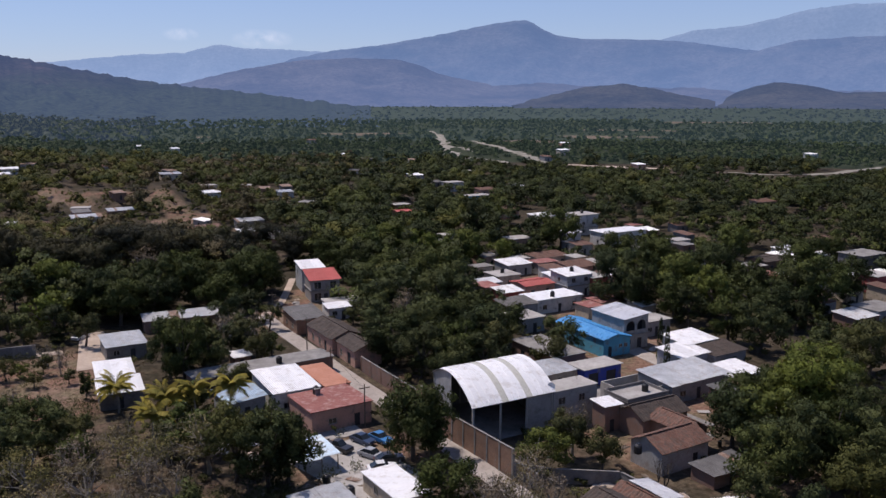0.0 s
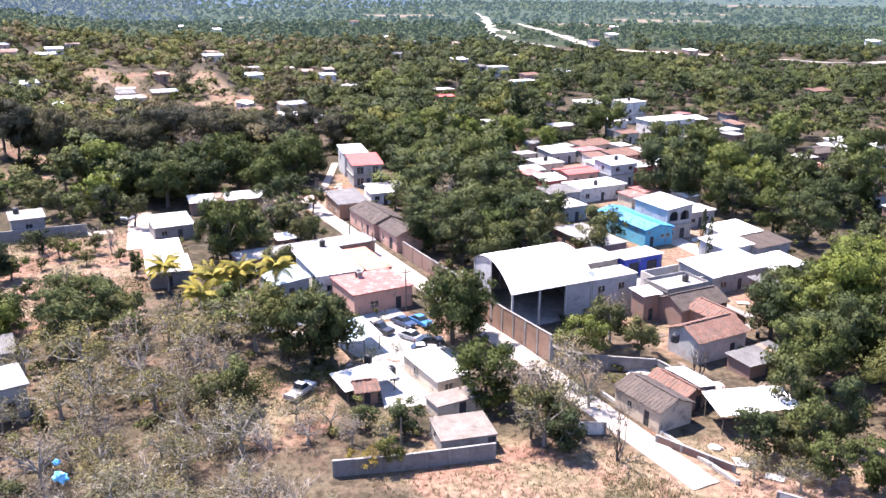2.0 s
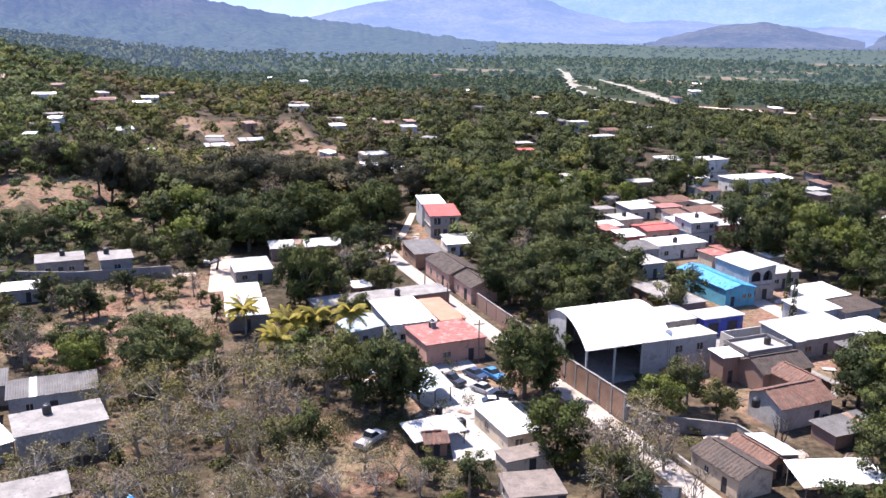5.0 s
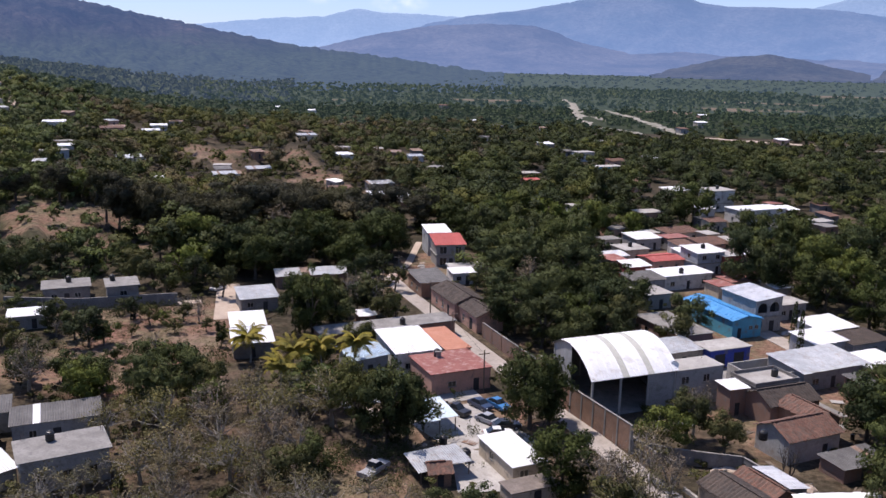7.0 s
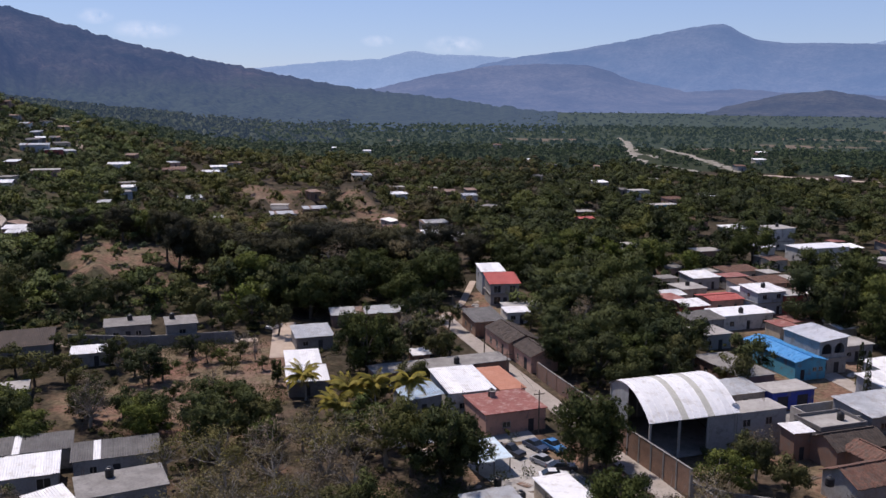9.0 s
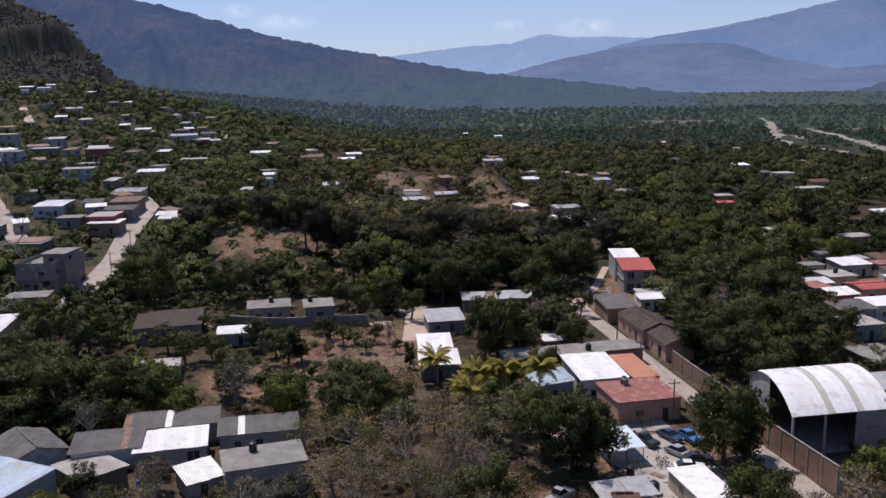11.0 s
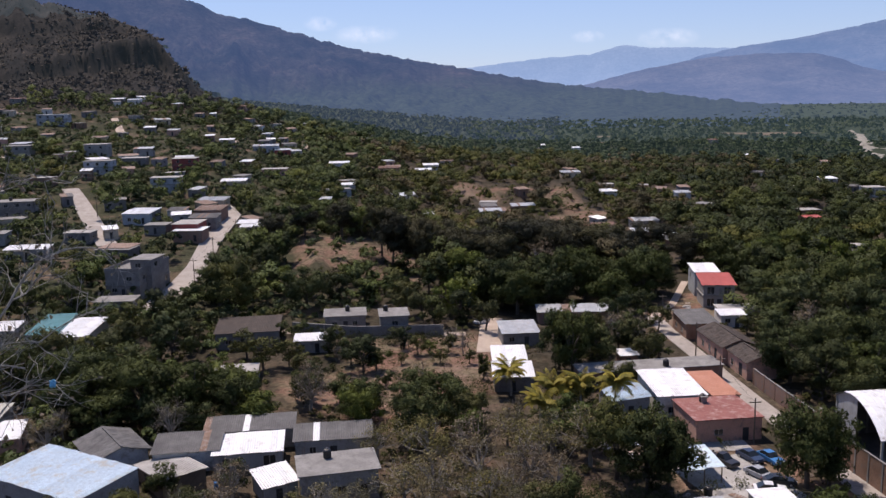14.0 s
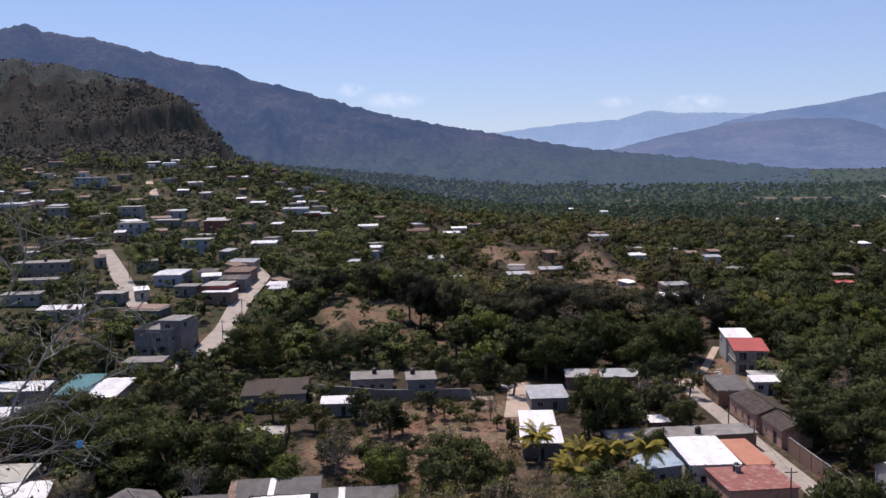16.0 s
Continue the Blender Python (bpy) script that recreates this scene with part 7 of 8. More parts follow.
for x, y, w, d, h in ((-18.2, 133.0, 11.2, 9.8, 3.5), (19.0, 132.2, 8.6, 4.4, 5.8), (31.4, 136.4, 8.4, 5.6, 3.2), (20.2, 163.5, 7.0, 14.0, 3.2), (-33.0, 153.5, 26.0, 5.4, 2.9), (-60.6, 92.6, 10.0, 6.4, 4.2), (44.5, 184.0, 7.5, 5.0, 3.2), (17.5, 187.0, 7.0, 6.5, 3.2), (-2.0, 89.6, 6.4, 5.4, 2.0)):
    for sx, sy in ((-1, 1), (1, 1)):
        u, v = sx * (w / 2 - 0.4), sy * (d / 2 - 0.4)
        c, s = math.cos(radians(30)), math.sin(radians(30))
        starter_bars(x + u * c - v * s, y + u * s + v * c, ground_z(x, y) + h + 0.13, int(w * 7 + sx))
for x, y, h in ((22.4, 160.5, 3.2), (-20.5, 135.5, 3.5), (33.0, 137.2, 3.2), (-62.5, 93.2, 4.2), (33, 221, 5.7), (69, 245, 4.4), (51, 320, 7.4), (16, 232, 3.2), (-104, 166, 3.2)):
    tank(x, y, ground_z(x, y) + h + 0.16)


def roof_vent(x, y, z):
    e = base("chimney", x, y, 30, "squat concrete chimney on a red roof", "chimney", "", z)
    bm = bmesh.new()
    cuboid(bm, -0.4, -0.4, 0, 0.4, 0.4, 0.9)
    part("stack", bm, CONCRETE, e)
    bm = bmesh.new()
    cuboid(bm, -0.55, -0.55, 0.9, 0.55, 0.55, 1.05)
    part("cap", bm, CONCRETE, e)


roof_vent(-20.3, 135.2, ground_z(-18.2, 133.0) + 3.66)


def dish(x, y, z):
    e = base("satellite_dish", x, y, -20, "white satellite dish on a roof edge", "satellite dish", "", z)
    V = [(0, 0, 0)]
    F = []
    for k in (1, 2, 3):
        for i in range(14):
            a = 2 * math.pi * i / 14
            r = 0.2 * k
            V.append((r * math.cos(a), -0.35 * r * r, r * math.sin(a) + 0.0))
    for i in range(14):
        F.append((0, 1 + i, 1 + (i + 1) % 14))
        for k in (0, 1):
            a, b = 1 + k * 14, 1 + (k + 1) * 14
            F.append((a + i, b + i, b + (i + 1) % 14, a + (i + 1) % 14))
    d = link_mesh("bowl", [(x0, y0, z0 + 0.8) for x0, y0, z0 in V], F, WHITE_SHEET, e)
    bm = bmesh.new()
    cuboid(bm, -0.03, 0.0, 0, 0.03, 0.06, 0.9)
    part("mast", bm, STEEL, e)


dish(16.8, 130.0, ground_z(19.0, 132.2) + 5.96)


def pole(x, y, hgt, ang, arm=True, label="weathered wooden utility pole with a cross-arm"):
    e = base("utility_pole", x, y, ang, label, "utility pole", "utility poles")
    tv, tf = [], []
    for i in range(4):
        tube(tv, tf, (0, 0, -0.8 + (hgt + 0.8) * i / 4), (0, 0, -0.8 + (hgt + 0.8) * (i + 1) / 4), 0.14 - 0.012 * i, 0.128 - 0.012 * i, 8)
    link_mesh("pole", np.array(tv), tf, WOODP, e)
    if arm:
        bm = bmesh.new()
        cuboid(bm, -0.9, -0.06, hgt - 0.7, 0.9, 0.06, hgt - 0.58)
        a = part("cross_arm", bm, WOODP, e)
        for k in (-0.8, 0.0, 0.8):
            bm = bmesh.new()
            bmesh.ops.create_cone(bm, cap_ends=True, segments=8, radius1=0.05, radius2=0.035, depth=0.16, matrix=Matrix.Translation((k, 0, hgt - 0.5)))
            part("insulator", bm, PALE, a)
    return Vector((x, y, ground_z(x, y) + hgt - 0.55))


def cable(p, q, sag, r=0.02):
    tv, tf = [], []
    pts = [p.lerp(q, i / 10) - Vector((0, 0, sag * 4 * (i / 10) * (1 - i / 10))) for i in range(11)]
    for a, b in zip(pts, pts[1:]):
        tube(tv, tf, a, b, r, r, 4)
    tagged(link_mesh("cable", np.array(tv), tf, RUBBER), "thin black overhead cable between poles", "cable", "street cables")


tops = [pole(x, y, h, 30) for x, y, h in ((-12.2, 130.4, 7.0), (-20.0, 150.5, 7.0), (-27.4, 170.8, 7.0), (-38.5, 193.0, 7.0))]
for a, b in zip(tops, tops[1:]):
    cable(a, b, 0.5)
hill_tops = [pole(x, y, h, 20) for x, y, h in ((-157, 176, 7.5), (-168, 197, 7.5), (-154, 186, 7.5), (-234, 217, 7.5), (-177, 219, 7.5))]
cable(hill_tops[0], hill_tops[1], 0.6)
cable(hill_tops[1], hill_tops[4], 0.6)
pole(-8.6, 84.9, 5.5, 10, False, "slim grey post beside a yard wall")
pole(-5.0, 121.0, 4.0, 10, False, "short post in the yard")


# ---------------------------------------------------------------- single trees
def seen_clear(x, y, pad):
    for bx, by, ang, w, d in BUILT:
        dx, dy = x - bx, y - by
        if abs(dx) > 40 or abs(dy) > 40:
            continue
        c, s = math.cos(radians(ang)), math.sin(radians(ang))
        u, v = dx * c + dy * s, -dx * s + dy * c
        if abs(u) < w / 2 + pad and abs(v) < d / 2 + pad:
            return False
    return True


for (ax, ay), (bx, by), n in (((-154, 159), (-183, 213.5), 9), ((-183, 213.5), (-203, 250), 8), ((-206, 194), (-262, 234), 8), ((24, 82), (-36, 188), 22), ((-76, 184), (-66, 158), 4), ((-60, 120), (-88, 172), 10), ((-58, 150), (-95, 140), 8)):
    for k in range(n + 1):
        x, y = ax + (bx - ax) * k / n, ay + (by - ay) * k / n
        OPEN_SIGHTS.append((math.degrees(math.atan2(-x, y)), math.hypot(x, y), ground_z(x, y) + 0.8))
for line in RIVERS:
    for (ax, ay), (bx, by) in zip(line, line[1:]):
        for f in (0, 0.25, 0.5, 0.75):
            x, y = ax + (bx - ax) * f, ay + (by - ay) * f
            OPEN_SIGHTS.append((math.degrees(math.atan2(-x, y)), math.hypot(x, y), ground_z(x, y) + 0.5))
for x, y in ((-128, 232), (-138, 215), (-150, 362), (-165, 400), (-105, 345), (-112, 330), (-80, 318), (-120, 214), (-134, 205), (-126, 242), (-146, 232), (-138, 226), (-152, 238), (-157, 400), (-165, 396), (-150, 402), (-134, 412), (-130, 404), (-114, 370), (-170, 377), (-176, 390), (-122, 387), (-118, 380), (-105, 348), (-109, 357), (-86, 322), (-178, 300), (-186, 301), (-163, 336), (-150, 340), (-114, 208), (-130, 214)):
    OPEN_SIGHTS.append((math.degrees(math.atan2(-x, y)), math.hypot(x, y), ground_z(x, y) + 1.5))
SIGHT = np.array(OPEN_SIGHTS)


def headroom(x, y, rad, tall):
    """How tall a crown may grow here without hiding what stands open to the knoll."""
    r, a = math.hypot(x, y), math.degrees(math.atan2(-x, y))
    m = (np.abs(SIGHT[:, 0] - a) * math.pi / 180 * r < rad * 0.8) & (SIGHT[:, 1] > r + 1)
    if not m.any():
        return tall
    g = ground_z(x, y)
    return min(tall, float(np.min(52 + (SIGHT[m, 2] - 52) * r / SIGHT[m, 1])) - g)


for kind, x, y, h, wide in [
    ("mango", -46, 150, 15.0, 0.7), ("mango", -49.5, 153.0, 13.0, 0.65), ("broad", -43, 156, 10, 0.9), ("olive", -38, 166, 9.5, 0.95), ("olive", -34.5, 160.5, 8, 0.9),
    ("mango", -22.8, 107.5, 13.0, 0.8), ("olive", -27.8, 110.5, 11.5, 1.0), ("broad", -20.5, 109.5, 11.5, 0.8), ("thorn", -32, 113, 9.5, 1.1), ("bright", -35.5, 118.5, 8.5, 1.2), ("thorn", -38.5, 115.5, 7.5, 1.1),
    ("mango", -4.2, 117.6, 13.5, 0.85), ("mango", -1.6, 119.6, 11.0, 0.8), ("mango", 0.6, 99.4, 9.0, 1.1), ("dry", 5.4, 96.0, 8.5, 1.1), ("dry", 9.0, 97.0, 8.5, 0.9), ("olive", 6.0, 91.0, 7.0, 0.85),
    ("bright", 14.0, 114.2, 7.6, 1.1), ("olive", 17.6, 117.6, 7.8, 0.9), ("dry", 18.6, 119, 8.5, 0.8), ("olive", 21.8, 113.6, 6.6, 0.9), ("dry", 11.6, 104.0, 8.0, 1.0), ("dry", 13.4, 99.0, 7.0, 0.9), ("thorn", 7.4, 89.4, 8.5, 1.0), ("broad", 9.4, 88.0, 6.0, 1.0), ("thorn", 10.6, 93.6, 8.0, 0.9),
    ("bright", 53, 124, 14, 1.0), ("bright", 58, 128, 14.5, 1.1), ("bright", 48.5, 121, 12, 1.0), ("broad", 46, 110, 12.5, 0.95), ("broad", 41.2, 104.5, 11, 0.9), ("mango", 52, 112, 12.5, 1.0), ("mango", 42.6, 122, 11, 0.95),
    ("mango", 47.5, 128, 11, 0.95), ("mango", 60, 118, 13, 1.0), ("broad", 57, 108, 12, 1.0), ("broad", 37.4, 97.5, 9.0, 0.8), ("broad", 36.0, 88.6, 8.0, 0.75), ("broad", 41.0, 91.0, 9, 0.7), ("mango", 65, 110, 12, 1.0), ("broad", 30.9, 88.2, 7.0, 0.9), ("olive", 33.6, 86.6, 6.0, 1.0), ("broad", 37, 83.5, 6.0, 1.0), ("thorn", 33.5, 81.5, 4.5, 1.2), ("mango", 41.5, 82, 7, 1.0), ("thorn", 29.4, 84.0, 3.6, 1.2), ("olive", 50, 99, 10, 1.0), ("broad", 57, 97, 11, 1.0),
    ("mango", -9.5, 161, 11, 1.1), ("broad", -4, 166, 12, 1.1), ("mango", 3, 158, 11.0, 1.15), ("mango", -4, 154, 10.5, 1.05), ("mango", 7, 168, 12, 1.1), ("mango", 12, 174, 11, 1.1), ("broad", -12, 171, 11.5, 1.1), ("mango", 0.5, 175, 12, 1.1),
    ("mango", 6, 180, 12, 1.0), ("olive", 10.5, 162, 10.5, 0.9), ("broad", 1.5, 149.5, 9.5, 0.9), ("dry", -8, 179, 11, 1.0), ("broad", 25, 166, 8.5, 0.95), ("broad", 23, 172, 8, 0.9),
    ("mango", -83.4, 137.7, 7.2, 1.15), ("broad", -81.5, 139.5, 6.0, 1.1), ("mango", -83.4, 154.2, 5.2, 0.85), ("olive", -78.5, 151.4, 5.0, 0.95), ("bright", -76.5, 152.6, 3.6, 1.0), ("olive", -72, 147.8, 3.4, 1.2), ("olive", -73.4, 154.9, 4.4, 0.9), ("dry", -70.5, 155.5, 5.5, 0.8), ("dry", -75, 160, 5, 0.9), ("olive", -66.7, 150, 3.2, 1.0), ("bright", -61.8, 146, 3.0, 1.0), ("mango", -88.4, 129.1, 4.6, 1.2), ("olive", -85.3, 121.5, 5.2, 1.1), ("bright", -76, 120.8, 5.2, 1.1), ("mango", -71.7, 119.3, 6.2, 1.2), ("olive", -63.8, 134, 2.8, 1.1), ("broad", -75.5, 132.5, 3.4, 1.1), ("dry", -71, 138, 4.2, 0.9), ("olive", -79, 145, 2.6, 1.1), ("broad", -90, 148, 4.4, 1.1), ("thorn", -58, 108, 6.5, 1.2), ("olive", -53, 117, 7.0, 1.1), ("bright", -50.4, 113, 6.0, 1.1), ("thorn", -61, 104, 5.5, 1.2),
    ("broad", -45.6, 163.6, 8.5, 0.9), ("mango", -41.6, 166, 8.5, 0.9), ("dry", -38.4, 170, 9, 0.9), ("broad", -33.6, 166, 6.5, 1.0), ("mango", -48.8, 160, 9.5, 0.8), ("dry", -44, 176, 8, 0.9), ("broad", -47.3, 188, 9.5, 0.9), ("mango", -43, 193, 8.5, 0.9), ("olive", -38, 186, 7, 0.9), ("bright", -42, 182, 6, 1.0),
    ("broad", -84, 119, 6.5, 0.95), ("broad", -78, 121, 6, 0.9), ("bright", -68, 111.5, 8, 0.95), ("broad", -59, 112.5, 10, 1.1), ("broad", -55, 117.5, 8.5, 1.0), ("bright", -99, 117, 8.0, 1.1), ("broad", -94, 114.5, 7.5, 1.0),
    ("broad", -70, 115, 7.5, 1.0), ("bright", -72.5, 117, 6, 1.0), ("mango", -63, 123, 8.0, 1.2), ("broad", -59, 124.5, 7, 1.1), ("bright", -92, 112, 8, 1.2), ("olive", -103, 133, 7, 1.2), ("olive", -110, 137, 6.5, 1.2), ("mango", -95, 144, 6.5, 0.9), ("olive", 19.5, 158.5, 8, 1.1), ("broad", -88, 141, 6.5, 0.9), ("olive", -92, 131, 6, 1.0), ("olive", -99, 136, 6, 1.0), ("mango", -60.8, 143.0, 5.0, 0.6),
    ("mango", -110, 97, 12, 1.25), ("mango", -103, 101, 12, 1.2), ("mango", -117, 101, 12, 1.25), ("mango", -97, 106, 11, 1.15), ("mango", -125, 105, 11.5, 1.25), ("mango", -89, 107, 9.5, 0.95), ("mango", -112, 108, 11, 1.3), ("mango", -104, 94, 8, 1.3), ("mango", -97, 98, 7.5, 1.2), ("mango", -133, 100, 11, 1.2), ("bright", -84, 106.5, 6.5, 1.3), ("broad", -92, 100, 6.5, 1.2), ("broad", -116, 95, 7, 1.2), ("olive", -98, 152.5, 4.2, 1.2), ("broad", -106, 151.5, 5, 1.1), ("olive", -87, 157, 4, 1.2), ("broad", -111, 150, 5.5, 1.1), ("olive", -126, 138, 7, 1.2), ("mango", -133, 141, 9, 1.1), ("mango", -140, 146, 9.5, 1.1), ("broad", -127, 150, 7, 1.2), ("broad", -146, 153, 6, 1.1), ("broad", -171, 150, 5.5, 1.1), ("broad", -178, 156, 6.5, 1.1), ("broad", -184, 165, 7, 1.1), ("broad", -165, 146, 5, 1.1), ("broad", -190, 176, 6.5, 1.1), ("broad", -73, 86.5, 5.0, 0.9), ("broad", -80.5, 81.5, 5.5, 0.85),
    ("dry", -47, 108, 8.5, 1.1), ("thorn", -52, 103, 9, 1.1), ("dry", -44, 101, 8.0, 1.1), ("thorn", -40, 108, 8.5, 1.1), ("dry", -37, 103, 7.5, 1.0), ("broad", -30, 97, 6.5, 1.0), ("thorn", -47, 94, 8, 1.1), ("thorn", -40, 95, 7, 1.1), ("dry", -33, 101, 7, 1.0), ("dry", -46, 121, 6, 1.0),
    ("thorn", -17.5, 91.5, 4.2, 1.2), ("broad", -13.5, 92.0, 3.6, 1.1), ("thorn", -22, 93, 4.4, 1.2), ("broad", -8.8, 90.6, 4.8, 1.1), ("thorn", -10.8, 89.0, 4.0, 1.2), ("dry", -19.6, 88.0, 4.0, 1.3), ("dry", -14.6, 88.5, 3.6, 1.3), ("olive", -9.6, 83.5, 4.0, 0.9),
    ("bright", -22, 262, 12, 1.1), ("bright", -15, 268, 12.5, 1.2), ("bright", -28, 254, 11, 1.1), ("bright", 4, 254, 11.5, 1.15), ("bright", -6, 258, 12, 1.1), ("bright", 17, 255, 10.5, 1.0), ("bright", -183, 268, 11, 1.2), ("grove", -123, 222, 17, 0.75), ("grove", -117, 226, 16.5, 0.75), ("grove", -128, 225, 16, 0.7), ("grove", -112, 222, 15, 0.8),
    ("mango", -79, 194, 14.5, 0.85), ("mango", -73.5, 199, 13.5, 0.85), ("mango", -69, 207, 14, 0.9), ("mango", -61, 209, 13.5, 0.95), ("mango", -54, 212, 13, 0.95), ("mango", -47, 212, 13, 0.95), ("mango", -46, 222, 12.5, 0.95), ("mango", -65, 219, 14, 0.9), ("broad", -50, 224, 13, 1.0),
    ("grove", -101, 222, 14.5, 1.0), ("grove", -97, 234, 16, 1.05), ("grove", -87, 237, 16.5, 1.1), ("grove", -76, 236, 15.5, 1.1), ("grove", -108, 231, 15, 1.0), ("grove", -90, 222, 14, 1.0), ("grove", -82, 248, 15, 1.1), ("grove", -66, 243, 15, 1.1), ("grove", -57, 236, 14, 1.0), ("dry", -78, 226, 12.5, 1.0), ("dry", -68, 262, 12, 1.1), ("bright", -70, 264, 12, 1.0), ("grove", -56, 262, 13.5, 1.1), ("grove", -44, 256, 13, 1.1), ("mango", -32, 246, 13, 1.0), ("mango", -26, 238, 12, 0.95),
    ("mango", -137, 181, 8.5, 1.0), ("bright", -133, 184, 7.5, 1.0), ("mango", -118, 184, 8.0, 1.1), ("mango", -110, 184, 7.5, 1.1), ("broad", -105, 191, 8.5, 0.8), ("mango", -153, 208, 11, 1.0), ("mango", -145, 190, 10, 1.1), ("mango", -150, 199, 11, 1.0), ("bright", -125, 183, 7, 1.0), ("olive", -100, 200, 11, 0.8), ("grove", -96, 207, 11.5, 0.8), ("grove", -150, 238, 12, 1.0), ("bright", -146, 244, 11.5, 1.0), ("grove", -160, 232, 11, 1.1), ("grove", -166, 222, 11, 1.1),
    ("olive", -73, 173, 8.5, 0.9), ("broad", -85, 172, 8, 1.0), ("mango", -81, 177, 9, 1.0), ("olive", -90, 176, 8.5, 1.0), ("mango", -72, 190, 13, 1.1), ("mango", -66, 196, 12, 1.0), ("mango", -80, 194, 12, 1.0), ("mango", -52, 200, 11.5, 1.0)]:
    tree(kind, x, y, h, wide)
# dark garden trees between the houses farther down the valley
for k, (x, y) in enumerate([(52, 193), (46, 199), (41, 204), (62, 197), (64, 216), (76, 212), (82, 201), (89, 200), (100, 212), (97, 234), (115, 256), (86, 255), (57, 233), (50, 246), (39, 286), (8, 254), (12, 310), (71, 224), (92, 222), (57, 206)]):
    tree(("mango", "mango", "broad", "bright")[k % 4] if k % 7 else "broad", x, y, 12.5 + (k * 7 % 5) * 0.7, 0.85 + 0.05 * (k % 5))

for k, (x, y, h) in enumerate([(-41.8, 126.1, 6.2), (-38.2, 128.4, 6.4), (-33.4, 130.5, 6.6), (-41.6, 120.5, 5.6), (-53.0, 136.4, 4.6)]):
    palm(x, y, h, 40 + k)
cypress(42.2, 164.8, 8.5, 3)
cypress(41.6, 157.2, 9.0, 4)


def bare_tree(x, y, hgt, seed):
    rng = np.random.default_rng(seed)
    e = base("bare_tree", x, y, 0, "leafless thin-branched tree beside the street", "tree")
    V, F, tips = [], [], []
    for k in range(3):
        d = Vector((rng.normal(0, 0.3), rng.normal(0, 0.3), 1)).normalized()
        twigs(V, F, Vector((0.15 * k, 0, -0.3)), d, hgt * 0.32, 0.12, 4, rng, tips, 5, 0.32)
    link_mesh("branchwork", np.array(V), F, BARK, e)


bare_tree(15.2, 86.6, 8.0, 7)
bare_tree(-49, 112, 8.0, 8)
bare_tree(28.8, 108.5, 5.0, 9)
bare_tree(9.0, 100.5, 8.0, 10)


# ---------------------------------------------------------------- scattered trees and bushes
def off_road(x, y, pad):
    for pts, w in ((STREET, 2.2), ([(-154, 159), (-183, 213.5), (-203, 250)], 3.4), ([(-206, 194), (-275, 243)], 3.2), ([(48, 150), (28, 195)], 2), ([(-76, 184), (-66, 158)], 2.5), *((v, 4) for v in (RIVERS if y > 420 else ()))):
        for (ax, ay), (bx, by) in zip(pts, pts[1:]):
            L2 = (bx - ax) ** 2 + (by - ay) ** 2
            t = max(0, min(1, ((x - ax) * (bx - ax) + (y - ay) * (by - ay)) / L2))
            if math.hypot(x - ax - t * (bx - ax), y - ay - t * (by - ay)) < w + pad:
                return False
    return True


def in_any(x, y, ells):
    rim = 1 + 1.1 * noise.noise((x * 0.09, y * 0.09, 5)) if ells is BARE else 1
    return any(((x - cx) / rx) ** 2 + ((y - cy) / ry) ** 2 < rim for cx, cy, rx, ry in ells)


def wood_kind(x, y, rnd):
    v = noise.noise((x * 0.017, y * 0.017, 7)) + rnd.uniform(-0.35, 0.35)
    a = math.degrees(math.atan2(-x, y))
    if a > 33 and math.hypot(x, y) > 200:
        return "broad" if v > 0.05 else "olive" if v > -0.35 else "mango"
    if a < 6:
        return "olive" if v > 0.4 else "broad" if v > 0.1 else "mango" if v > -0.3 else "broad" if v > -0.55 else "bright"
    if v > (-0.12 if 11 < a < 37 and 225 < math.hypot(x, y) < 350 else 0.25):
        return "dry"
    if v > (-0.3 if a > 11 else 0.02):
        return "olive"
    if v > -0.3:
        return "mango"
    return "broad" if v > -0.55 else "bright"


rng1 = random.Random(11)
placed = list(TREES)
count = 0
for k in range(4000):
    a, r = rng1.uniform(-34, 60), math.sqrt(rng1.uniform(70 ** 2, 225 ** 2))
    x, y = -math.sin(radians(a)) * r, math.cos(radians(a)) * r
    if r < 150 and -30 < x < 45:
        continue
    if r < 85 and a < 12:
        continue
    h = rng1.uniform(9, 15.5) if r > 150 else (rng1.uniform(5.5, 9) if r > 95 else rng1.uniform(3.5, 6))
    rad = 0.4 * h
    if r < 84:
        continue
    if in_any(x, y, CLEAR) or in_any(x, y, BARE) or not seen_clear(x, y, 1.2 + 0.25 * h) or not off_road(x, y, 0.25 * h):
        continue
    h = headroom(x, y, rad, h)
    if h < 3.2:
        continue
    rad = 0.4 * h
    if any((x - q[0]) ** 2 + (y - q[1]) ** 2 < (0.62 * (rad + q[2])) ** 2 for q in placed):
        continue
    if count >= 125:
        break
    kd = wood_kind(x, y, rng1)
    if r < 125 and x < 0:
        kd = rng1.choice(["olive", "thorn", "dry", "thorn", "dry"] if a < 42 else ["mango", "mango", "olive"])
    tree(kd, x, y, h, rng1.uniform(0.9, 1.15))
    placed.append((x, y, rad))
    count += 1

